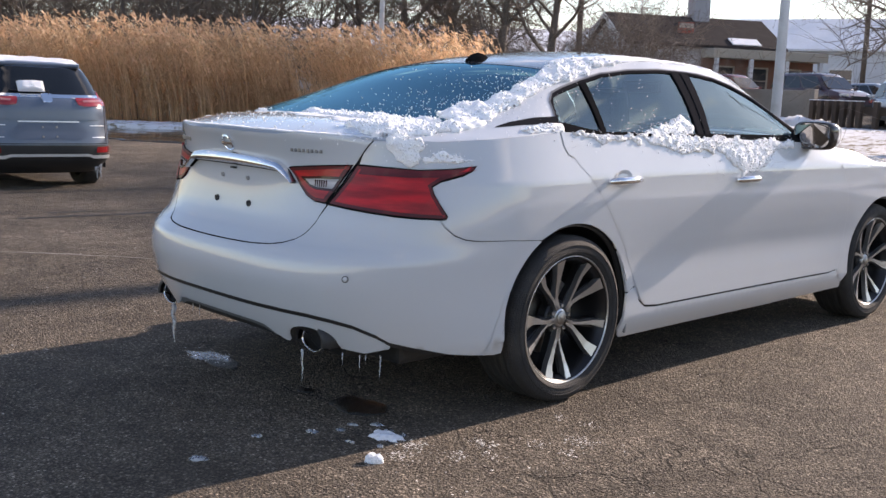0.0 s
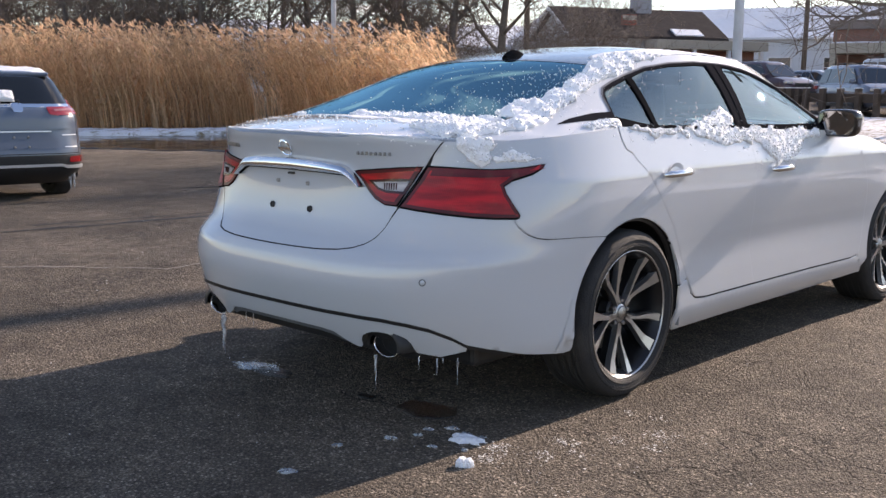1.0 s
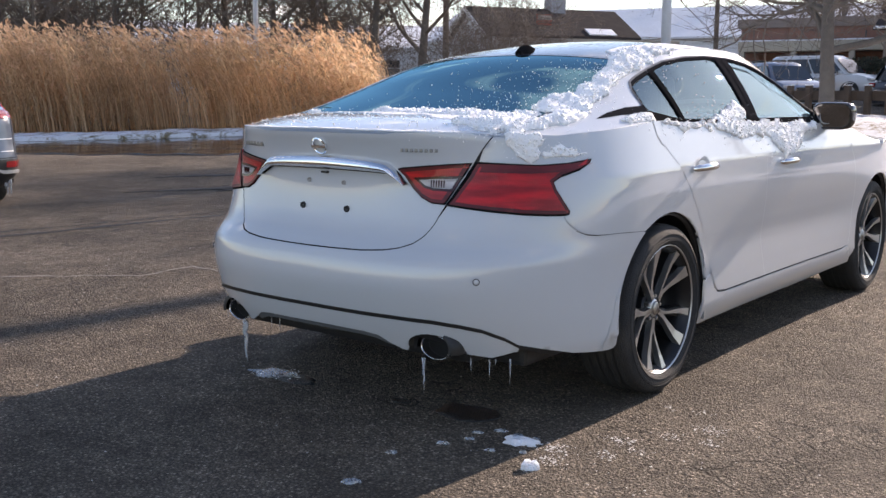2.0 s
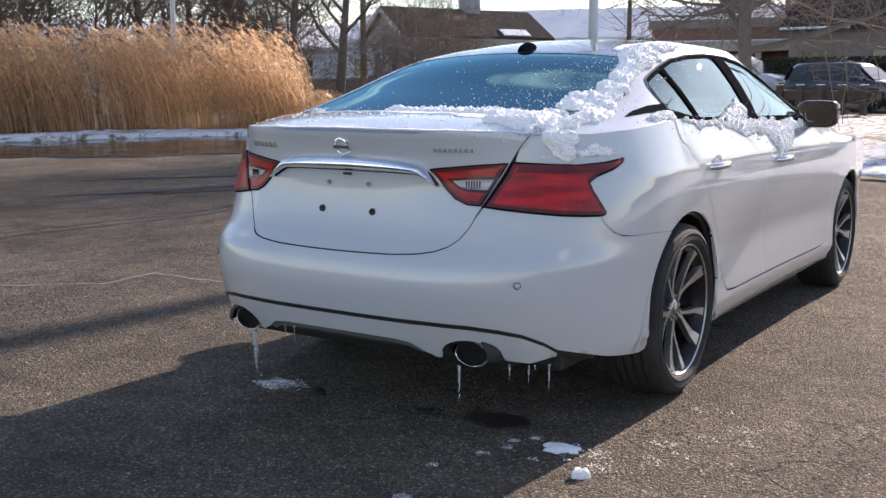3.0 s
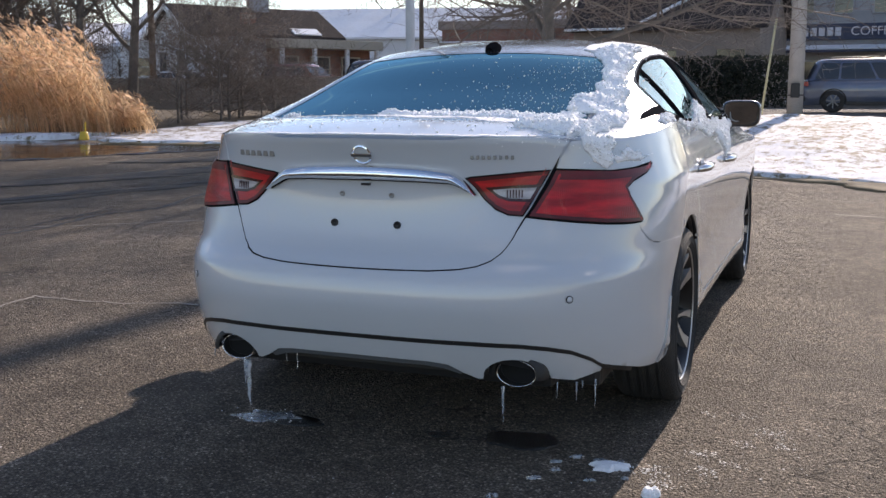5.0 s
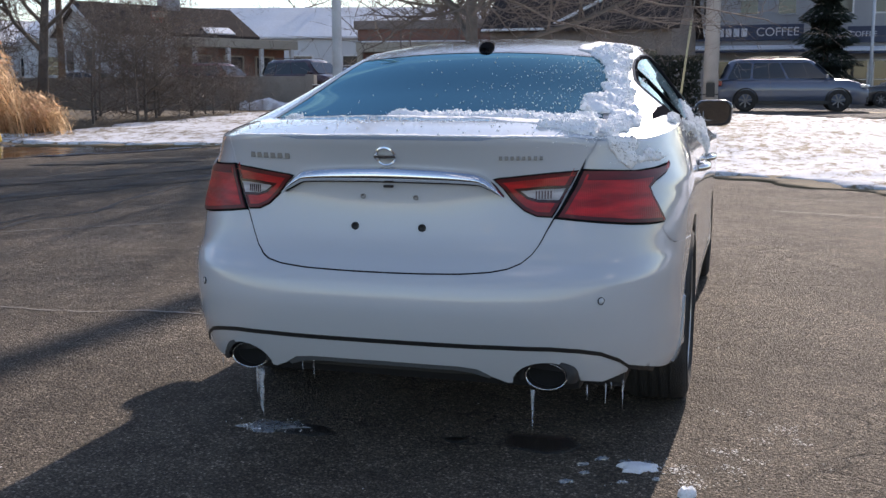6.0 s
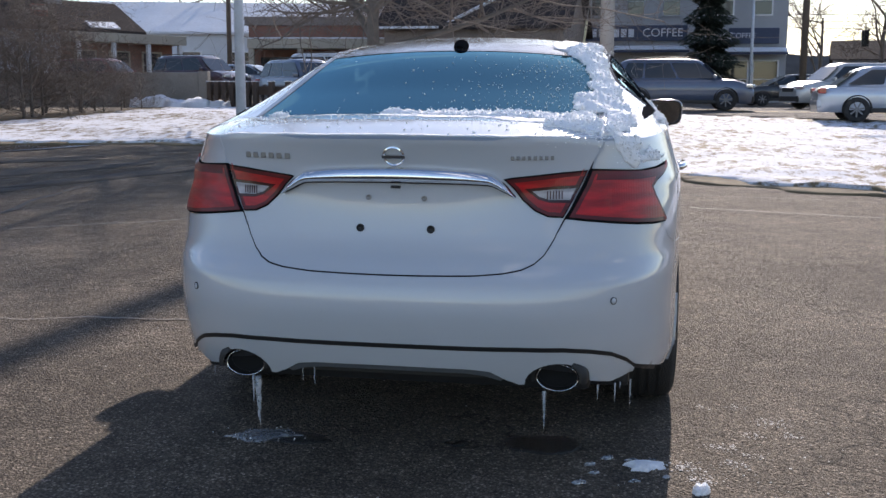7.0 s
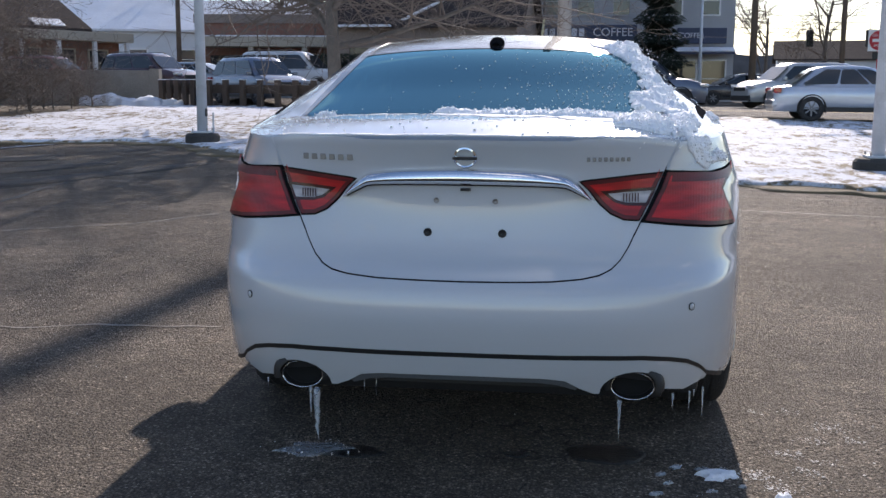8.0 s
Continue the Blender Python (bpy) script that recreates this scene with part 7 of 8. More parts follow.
def lettering(text, size, m, material, parent, depth=0.01, name="lettering", label=""):
    cu = bpy.data.curves.new("text", "FONT")
    cu.body, cu.size, cu.extrude = text, size, depth
    cu.align_x, cu.align_y = "CENTER", "CENTER"
    tmp = new("tmp_text", cu)
    bpy.context.view_layer.update()
    me = bpy.data.meshes.new_from_object(tmp.evaluated_get(bpy.context.evaluated_depsgraph_get()))
    bpy.data.objects.remove(tmp)
    me.materials.clear()
    me.materials.append(material)
    ob = part(name, me, material, parent, label, m=m)
    return ob


lettering("DO NOT", 0.16, pose(0, -0.022, 3.29, 90, 0, 0), WHITE, face)
lettering("ENTER", 0.16, pose(0, -0.022, 2.81, 90, 0, 0), WHITE, face)
part("plate_below", Geo().box((0.75, 0.02, 0.35), (0.1, 0, 2.35), bevel=0.005), DARK, sg)
# traffic signals on a span at the far crossing
for x, y in ((15.8, 66), (19.5, 66), (24.0, 67)):
    t = thing("traffic_signal", (x, y, 4.6), "dark traffic signal hanging over the far crossing", "traffic light")
    part("housing", Geo().box((0.42, 0.35, 1.05), (0, 0, 0), bevel=0.05), DARK, t)
    for k in range(3):
        part("visor", Geo().lathe([(0.14, 0.0), (0.15, 0.22), (0.155, 0.22), (0.155, 0)], 14, pose(0, -0.17, 0.32 - 0.32 * k, 90, 0, 0)), DARK, t)
    part("hanger", Geo().tube([(0, 0, 0.5), (0, 0, 0.95)], 0.03, 6), DARK, t)
# street lamp before the coffee shop
sl = thing("street_lamp", (7.95, 58.0, land(8, 58)), "slim pale street lamp before the coffee shop", "street lamp")
part("pole", Geo().tube([(0, 0, 0), (0, 0, 6.4)], [0.11, 0.07], 12), GALV, sl, smooth=True)
part("lantern", Geo().lathe([(0.05, 6.35), (0.22, 6.5), (0.25, 6.75), (0.12, 6.95), (0.001, 7.0)], 14), GALV, sl, smooth=True)

# ---------- buildings ----------
SLATE_ROOF = mat("dark_shingles", (0.05, 0.043, 0.042), 0.95, 0, 0.25, 2, 25, bump=0.4, bump_scale=12)
SLATE_ROOF.node_tree.nodes["Principled BSDF"].inputs["Specular IOR Level"].default_value = 0.05
SIDING = mat("white_siding", (0.62, 0.64, 0.66), 0.7, 0, 0.08, 2, 20)
BRICKWALL = mat("red_brown_brick", (0.25, 0.125, 0.09), 0.85, 0, 0.25, 3, 25, bump=0.3, bump_scale=20)
GREYWALL = mat("grey_stucco", (0.36, 0.37, 0.39), 0.85, 0, 0.12, 1, 20)
BROWNWALL = mat("brown_siding", (0.26, 0.21, 0.18), 0.85, 0, 0.25, 1.5, 20)
CREAM = mat("cream_fascia", (0.46, 0.41, 0.33), 0.7, 0, 0.1)
NAVY = mat("navy_awning", (0.05, 0.065, 0.11), 0.7, 0, 0.15)
WINDOW = mat("building_glass", (0.03, 0.035, 0.04), 0.08, 0, 0.1, 1, 10, coat=0.5)


def window(root, x, z, w, h, y, trim=WHITE, name="window"):
    f = Geo()
    t = 0.09
    f.box((w + 2 * t, 0.10, t), (x, y, z + h / 2 + t / 2)).box((w + 2 * t, 0.14, t), (x, y, z - h / 2 - t / 2)).box((t, 0.10, h), (x - w / 2 - t / 2, y, z)).box((t, 0.10, h), (x + w / 2 + t / 2, y, z)).box((w, 0.05, 0.045), (x, y, z))
    fr = part(name, f, trim, root)
    part("pane", Geo().box((w, 0.03, h), (x, y + 0.03, z)), WINDOW, fr)


def gable_house(name, at, turn, length, depth, eave, ridge, wall, roof, label, over=0.4):
    """Long side along x facing -y, ridge along x."""
    root = thing(name, (at[0], at[1], land(at[0], at[1])), label, "building", turn=turn)
    g = Geo()
    h, dd = length / 2, depth / 2
    g.add([(-h, -dd, -0.5), (h, -dd, -0.5), (h, dd, -0.5), (-h, dd, -0.5), (-h, -dd, eave), (h, -dd, eave), (h, dd, eave), (-h, dd, eave), (-h, 0, ridge), (h, 0, ridge)],
          [(0, 1, 5, 4), (2, 3, 7, 6), (1, 2, 6, 9, 5), (3, 0, 4, 8, 7)])
    part("wall", g, wall, root)
    g = Geo()
    sl_ = (ridge - eave) / dd
    for s in (-1, 1):
        e = dd + over
        g.add([(-h - over, s * e, eave - over * sl_), (h + over, s * e, eave - over * sl_), (h + over, 0, ridge + 0.02), (-h - over, 0, ridge + 0.02), (-h - over, s * e, eave - over * sl_ + 0.16), (h + over, s * e, eave - over * sl_ + 0.16), (h + over, 0, ridge + 0.18), (-h - over, 0, ridge + 0.18)],
              [(0, 1, 2, 3), (4, 7, 6, 5), (0, 4, 5, 1), (1, 5, 6, 2), (3, 7, 4, 0)])
    part("roof", g, roof, root)
    return root


barn = gable_house("barn_shop", (-32.6, 51.5), 60, 9.6, 5.6, 3.7, 5.25, SIDING, SLATE_ROOF, "white barn-like shop with a dark shingled roof")
for y_, tilt_ in ((-1.55, 29), (1.55, -29)):
    part("rake_trim", Geo().box((0.12, 3.5, 0.22), m=pose(-5.24, y_, 4.40, tilt_, 0, 0)), WHITE, barn, "white gable trim")
board = part("signboard", Geo().box((1.0, 0.10, 0.98), (-0.85, -1.95, 4.45), bevel=0.02), mat("orange_sign", (0.40, 0.085, 0.055), 0.6, 0, 0.15), barn, "orange-red shop sign")
part("sign_header", Geo().box((0.92, 0.04, 0.28), (-0.85, -2.02, 4.74)), mat("sign_cream", (0.5, 0.42, 0.34), 0.6), board)
for k in range(3):
    part("sign_line", Geo().box((0.72 - 0.1 * k, 0.04, 0.08), (-0.85, -2.02, 4.46 - 0.17 * k)), mat("sign_dark_line", (0.25, 0.05, 0.03), 0.6), board, "illegible line of sign writing")
for x in (-1.2, -0.5):
    part("sign_post", Geo().box((0.07, 0.07, 0.9), (x, -1.88, 4.15)), WHITE, board)
part("roof_snow", Geo().box((1.9, 0.8, 0.08), m=pose(2.6, -2.75, 3.93, 29, 0, 0), bevel=0.03), SNOW, barn, "patch of snow left low on the roof")
porch = part("porch_fascia", Geo().box((7.4, 1.5, 0.52), (3.4, -3.75, 3.15), bevel=0.02), CREAM, barn, "pale porch fascia")
for x in (0.0, 2.2, 4.5, 6.7):
    part("porch_post", Geo().box((0.22, 0.22, 3.1), (x, -4.35, 1.4), bevel=0.02), WHITE, barn)
part("brick_front", Geo().box((7.2, 0.3, 3.1), (3.4, -3.02, 1.35)), BRICKWALL, barn, "brick shop front under the porch")
for x in (1.1, 3.3, 5.5):
    window(barn, x, 1.7, 1.2, 1.4, -3.22, CREAM)
for y_ in (-1.3, 1.2):
    part("gable_window", Geo().box((0.06, 0.8, 1.1), (-4.83, y_, 2.1), bevel=0.01), WINDOW, barn)
part("cupola", Geo().box((1.0, 1.0, 1.9), (0.9, 0, 5.9), bevel=0.03).box((1.3, 1.3, 0.15), (0.9, 0, 6.9)), GREYWALL, barn, "grey roof cupola")
fl = thing("flag", (-35.0, 50.4, 7.0), "small red and blue flag on a roof pole", "flag")
part("pole", Geo().tube([(0, 0, -2), (0, 0, 1.4)], 0.04, 6), GALV, fl)
part("cloth", Geo().box((1.5, 0.02, 0.5), (0.8, 0, 0.85)), mat("flag_red", (0.35, 0.05, 0.06), 0.8), fl)
part("canton", Geo().box((0.6, 0.03, 0.5), (0.35, 0, 1.12)), mat("flag_blue", (0.04, 0.06, 0.2), 0.8), fl)

white = gable_house("white_shed", (-33.5, 78.0), 14, 44, 14, 4.6, 7.2, SIDING, mat("snowy_roof", (0.72, 0.74, 0.78), 0.8, 0, 0.12, 0.5, 6), "long white shed with a snow-covered roof")
for x in range(-20, 22, 4):
    window(white, x, 2.4, 1.6, 1.4, -7.03)
far_l = gable_house("white_shed", (-72, 60), 50, 40, 14, 4.2, 6.4, SIDING, mat("snowy_roof", (0.72, 0.74, 0.78), 0.8, 0, 0.12, 0.5, 6), "long white shed far behind bare trees")
for x in range(-18, 20, 4):
    window(far_l, x, 2.4, 1.6, 1.4, -7.03)

store = thing("brick_store", (-16.0, 54.5, land(-14, 54) - 0.5), "low brick store with a cream canopy and dark windows", "building", turn=6)
part("wall", Geo().box((9.5, 8.0, 4.6), (0, 4.0, 2.2), bevel=0.02), BRICKWALL, store)
part("parapet", Geo().box((9.9, 8.3, 0.5), (0, 4.0, 4.7), bevel=0.02), BROWNWALL, store)
part("canopy", Geo().box((9.2, 1.8, 0.55), (0.2, -0.9, 3.35), bevel=0.03), CREAM, store, "cream canopy")
part("canopy_snow", Geo().box((9.1, 1.7, 0.08), (0.2, -0.9, 3.66), bevel=0.03), SNOW, store, "thin snow on the canopy")
for x in (-4.2, -1.4, 1.6, 4.5):
    part("canopy_post", Geo().box((0.3, 0.3, 3.2), (x, -1.6, 1.5), bevel=0.02), CREAM, store)
for x in (-3.1, -1.0, 1.2, 3.3):
    window(store, x, 1.6, 1.7, 1.9, -0.04, DARK)
part("poster", Geo().box((0.55, 0.03, 0.8), (2.2, -0.10, 1.9)), RED, store, "small red window poster")

dark = gable_house("dark_house", (-6.3, 52.0), -4, 9.0, 10.0, 3.7, 6.9, BROWNWALL, SLATE_ROOF, "dark brown house in shade with snow along its eaves")
part("eave_snow", Geo().box((3.2, 0.3, 0.12), (-3.2, -5.5, 3.55), bevel=0.04).box((3.2, 0.25, 0.14), m=pose(-0.3, -4.9, 4.25, 0, -25, 0), bevel=0.04), SNOW, dark, "line of snow along the eaves")
for x in (-3.2, 0.0, 3.2):
    window(dark, x, 1.8, 1.3, 1.4, -5.04, BROWNWALL)
hedge_wall = thing("dark_hedge", (-5.2, 45.0, land(-2, 45)), "dense dark hedge before the brown house", "hedge")
g = Geo()
rr = random.Random(5)
for _ in range(9000):
    p = Vector((rr.uniform(-6.5, 4.5), rr.uniform(-0.9, 0.9), rr.uniform(0.0, 1.0) ** 0.8 * 2.3))
    d1 = Vector((rr.gauss(0, 1), rr.gauss(0, 1), rr.gauss(0, 1))).normalized() * rr.uniform(0.06, 0.14)
    d2 = d1.orthogonal().normalized() * 0.05
    g.add([p - d1, p + d2, p + d1, p - d2], [(0, 1, 2, 3)])
part("foliage", g, leaf_mat("dark_evergreen", (0.04, 0.045, 0.03), (0.085, 0.085, 0.06)), hedge_wall)
for i in range(9):
    g = Geo().tube([(-6 + 1.2 * i, 0, -0.05), (-6 + 1.2 * i + 0.1, 0.1, 0.8), (-6 + 1.2 * i, 0, 1.8)], [0.05, 0.035, 0.02], 6)
    part("stem", g, BARK, hedge_wall)

shop = thing("coffee_shop", (4.2, 63.0, land(4, 63) - 0.28), "grey three-storey coffee shop with a sign band and navy awnings", "building", turn=0)
part("wall", Geo().box((12.6, 11, 10.5), (0.1, 5.5, 4.8), bevel=0.03), GREYWALL, shop)
part("sign_band", Geo().box((6.6, 0.25, 0.95), (-2.9, -0.12, 4.55), bevel=0.02), NAVY, shop, "navy sign band")
part("sign_band", Geo().box((3.0, 0.25, 0.95), (4.4, -0.12, 4.35), bevel=0.02), NAVY, shop, "navy sign band")
for x, w, z_ in ((-2.9, 6.8, 3.75), (4.4, 3.9, 3.62)):
    g = Geo()
    g.add([(x - w / 2, 0, z_), (x + w / 2, 0, z_), (x + w / 2, -1.2, z_ - 0.35), (x - w / 2, -1.2, z_ - 0.35), (x - w / 2, 0, z_ - 0.08), (x + w / 2, 0, z_ - 0.08), (x + w / 2, -1.2, z_ - 0.43), (x - w / 2, -1.2, z_ - 0.43)], [(0, 1, 2, 3), (4, 7, 6, 5), (3, 2, 6, 7), (0, 3, 7, 4), (1, 5, 6, 2)])
    aw = part("awning", g, NAVY, shop, "navy awning")
    part("awning_snow", Geo().box((w, 0.9, 0.06), m=pose(x, -0.62, z_ - 0.12, 16, 0, 0)), SNOW, aw, "snow on the awning")
LETTER = mat("pale_sign_letters", (0.62, 0.64, 0.70), 0.5, 0, 0.05)
# the maker's name stands as plain bars, the word after it as letters
for i in range(7):
    part("sign_bar", Geo().box((0.34, 0.06, 0.50), (-5.8 + 0.46 * i, -0.28, 4.55), bevel=0.02), LETTER, shop, "plain bar of a sign's name")
lettering("COFFEE", 0.72, pose(-1.1, -0.27, 4.55, 90, 0, 0), LETTER, shop, 0.03, label="pale sign letters")
lettering("COFFEE", 0.44, pose(3.75, -0.27, 4.35, 90, 0, 0), LETTER, shop, 0.03, label="pale sign letters")
for i in range(2):
    part("sign_bar", Geo().box((0.28, 0.06, 0.42), (2.62 + 0.34 * i, -0.28, 4.35), bevel=0.02), LETTER, shop, "plain bar of a sign's name")
for x in (-5.0, -2.8, -0.6, 2.6, 4.9):
    window(shop, x, 6.5, 1.0, 1.7, -0.02, WHITE if x > 2 else GREYWALL)
for x in (-4.6, -1.6, 3.4, 5.2):
    window(shop, x, 1.7, 1.4, 2.2, -0.02, WHITE)
part("cornice", Geo().box((13.4, 11.6, 0.35), (0.1, 5.5, 10.2)), WHITE, shop)
hotel = gable_house("far_house", (40, 112), -10, 34, 12, 4.0, 6.0, SIDING, SLATE_ROOF, "low pale building far down the road")
for x in range(-11, 13, 2):
    window(hotel, x, 2.4, 1.0, 1.3, -6.03)

# dark spruce before the coffee shop
sp = thing("spruce_tree", (5.6, 58.5, land(5, 58)), "tall dark spruce tree before the coffee shop", "tree")
part("trunk", Geo().tube([(0, 0, -0.1), (0, 0, 9)], [0.2, 0.05], 8), BARK, sp, smooth=True)
g = Geo()
rr = random.Random(8)
for _ in range(15000):
    z_ = rr.random() ** 1.1 * 9.4 + 0.6
    rmax = 2.7 * (1 - z_ / 11.5) * (0.75 + 0.25 * math.sin(z_ * 5.2))
    a = rr.uniform(0, 2 * math.pi)
    r = rmax * rr.random() ** 0.4
    p = Vector((r * math.cos(a), r * math.sin(a), z_ - 0.25 * r))
    d1 = Vector((math.cos(a), math.sin(a), -0.35 + rr.uniform(-0.3, 0.3))) * rr.uniform(0.10, 0.22)
    d2 = Vector((-math.sin(a), math.cos(a), rr.uniform(-0.4, 0.4))) * 0.06
    g.add([p - d1, p + d2, p + d1, p - d2], [(0, 1, 2, 3)])
part("crown", g, leaf_mat("spruce_needles", (0.045, 0.062, 0.05), (0.09, 0.115, 0.09)), sp, "dense dark needles")
# distant wooded hills
g = Geo()
rr = random.Random(3)
N = 140
for i in range(N + 1):
    a = math.radians(-75 + 125 * i / N)
    R = 210
    hgt = 8.5 + 3.5 * rough(i * 0.13, 0.0, 1, 4) + 1.2 * rough(i * 0.9, 3.0, 1, 4)
    for k, (rr_, zz) in enumerate(((R, -1), (R + 2, hgt * 0.6), (R + 8, hgt))):
        g.v.append((rr_ * math.sin(a), rr_ * math.cos(a), zz))
for i in range(N):
    for k in range(2):
        q = i * 3 + k
        g.f.append((q, q + 3, q + 4, q + 1))
tagged(new("backdrop", g.mesh("backdrop", mat("far_woods", (0.09, 0.085, 0.085), 0.95, 0, 0.3, 0.08, 0.6), smooth=True)), "low wooded ridge in the far distance", "backdrop", kind="structure")


# ---------- snow, ice and grit ----------
def lump_mesh():
    bm = bmesh.new()
    bmesh.ops.create_icosphere(bm, subdivisions=1, radius=1)
    bm.verts.index_update()
    v = [x.co.copy() for x in bm.verts]
    f = [[q.index for q in x.verts] for x in bm.faces]
    bm.free()
    return v, f


LUMP_V, LUMP_F = lump_mesh()


def add_lump(geo, at, r, rnd, flat=1.0):
    m = Euler((rnd.uniform(0, 6), rnd.uniform(0, 6), rnd.uniform(0, 6))).to_matrix()
    sc = Vector((rnd.uniform(0.7, 1.3), rnd.uniform(0.7, 1.3), rnd.uniform(0.6, 1.1)))
    o = len(geo.v)
    for v in LUMP_V:
        p = m @ Vector((v.x * sc.x, v.y * sc.y, v.z * sc.z)) * (r * (1 + rnd.uniform(-0.28, 0.28)))
        geo.v.append((at[0] + p.x, at[1] + p.y, at[2] + p.z * flat))
    geo.f += [tuple(i + o for i in f) for f in LUMP_F]


def on(surf, a, b, lift, flip=False):
    h = 0.003
    c = Vector(surf(a, b))
    n = (Vector(surf(a + h, b)) - c).cross(Vector(surf(a, b + h)) - c)
    n = n.normalized() if n.length > 0 else Vector((0, 0, 1))
    if flip:
        n = -n
    return c + n * lift


SNOW_LUMP = mat("crumbly_snow", (0.955, 0.96, 0.965), 0.8, 0, 0.02, 20, 200, bump=0.2, bump_scale=260)

_b = SNOW_LUMP.node_tree.nodes["Principled BSDF"]
_b.inputs["Specular IOR Level"].default_value = 0.3


def drift(name, label, regions, seed, crumbs=True):
    """Crumbly snow on a car's skin: ragged, lumpy sheets with loose crumbs round them.
    Each region: surface, its flip, outline in its coordinates, metres for a unit of each, depth, the way it piles up."""
    rnd = random.Random(seed)
    g = Geo()
    for k, (surf, flip, poly, scale, depth, way) in enumerate(regions):
        way = Vector(way).normalized()
        p = resample([(a * scale[0], b * scale[1]) for a, b in poly], 0.012)
        p = [((x + 0.026 * rough(x, y, 14, seed + k) + 0.014 * rough(x, y, 60, seed)) / scale[0], (y + 0.026 * rough(x, y, 14, seed + k + 9) + 0.014 * rough(x, y, 60, seed + 3)) / scale[1]) for x, y in p]

        rim = np.array([(a * scale[0], b * scale[1]) for a, b in p])

        def s2(a, b, depth=depth, way=way, surf=surf, rim=rim, scale=scale):
            c = Vector(surf(a, b))
            away = math.sqrt(float(((rim - (a * scale[0], b * scale[1])) ** 2).sum(1).min()))
            depth = depth * (0.22 + 0.95 * min(away / 0.035, 1.0) ** 0.7)
            n1, n2, n3 = noise.noise(c * 11 + Vector((seed, 0, 0))), noise.noise(c * 34), noise.noise(c * 95)
            return (c + way * depth * max(0.48 + 0.30 * n1 + 0.30 * n2 + 0.26 * n3, 0.08))[:]

        gg, _ = patch(s2, p, step=0.008, gap=0, lift=0.001, skirt=depth * 0.3 + 0.005, edge=0.008, scale=scale, flip=flip)
        g.add(gg.v, gg.f)
        pa = np.array(p)
        a0, b0 = pa.min(0)
        a1, b1 = pa.max(0)
        area = (a1 - a0) * scale[0] * (b1 - b0) * scale[1]
        for _ in range(int(5200 * area) + 90):
            a, b = rnd.gauss((a0 + a1) / 2, (a1 - a0) * 0.36), rnd.gauss((b0 + b1) / 2, (b1 - b0) * 0.36)
            ok = inside(p, np.array([(a, b)]))[0]
            c = Vector(s2(a, b)) if ok else Vector(surf(a, b))
            if not ok and rnd.random() > 0.25:
                continue
            r = rnd.uniform(0.0016, 0.0062) * (1.4 if ok and rnd.random() < 0.15 else 1) * (1.0 if ok else 0.45)
            add_lump(g, c + way * r * 0.3, r, rnd)
    ob = new(name, g.mesh(name, SNOW_LUMP, smooth=True))
    return tagged(ob, label, "snow", kind="stuff")


UPV, SIDEV = (0.15, -0.1, 1), (0.8, 0, 0.7)
drift("snow_ridge", "ridge of crumbly snow along the rear window's edge and roof", [
    (top, False, [(0.92, -0.50), (1.03, -0.48), (1.03, -0.2), (1.02, 0.3), (1.0, 0.62), (0.90, 0.48), (0.78, 0.38), (0.80, 0.27), (0.91, 0.10), (0.95, -0.1), (0.92, -0.26), (0.82, -0.38), (0.85, -0.46)], TOP, 0.034, UPV),
    (upper, True, [(1.06, 0.0), (1.5, 0.0), (1.95, 0.0), (1.9, 0.12), (1.6, 0.16), (1.35, 0.24), (1.15, 0.40)], UP, 0.030, SIDEV),
], 3)
drift("snow_ledge", "line of crumbly snow at the foot of the rear window", [
    (top, False, [(-0.24, -0.572), (0.3, -0.575), (0.95, -0.572), (0.96, -0.51), (0.7, -0.535), (0.45, -0.53), (0.2, -0.52), (0.0, -0.535), (-0.2, -0.528)], TOP, 0.030, UPV),
    (deck, False, [(-0.05, 0.90), (0.3, 0.86), (0.6, 0.78), (0.95, 0.66), (0.98, 1.0), (0.5, 1.0), (0.0, 1.0)], (0.62, 0.46), 0.020, UPV),
    (top, False, [(-0.93, -0.57), (-0.80, -0.57), (-0.80, -0.545), (-0.90, -0.54)], TOP, 0.016, UPV),
], 5)
drift("snow_heap", "crumbled snow heaped on the boot corner above the tail lamp", [
    (deck, False, [(0.62, 0.40), (0.85, 0.22), (0.99, 0.04), (0.99, 0.85), (0.80, 0.78), (0.68, 0.62)], (0.62, 0.46), 0.034, UPV),
    (upper, True, [(0.10, 0.05), (0.35, 0.04), (0.7, 0.04), (1.06, 0.04), (1.15, 0.4), (0.95, 0.55), (0.7, 0.55), (0.45, 0.60), (0.25, 0.7)], (0.5, 0.2), 0.032, UPV),
    (lower, False, [(0.495, 1.0), (0.51, 1.04), (0.61, 1.045), (0.615, 1.0), (0.59, 0.957), (0.55, 0.944), (0.515, 0.965)], LOW_SCALE, 0.024, (0.4, -0.6, 0.7)),
    (lower, False, [(0.585, 0.957), (0.69, 0.961), (0.73, 0.969), (0.67, 0.985), (0.60, 0.982)], LOW_SCALE, 0.014, (0.3, -0.3, 0.9)),
], 8)
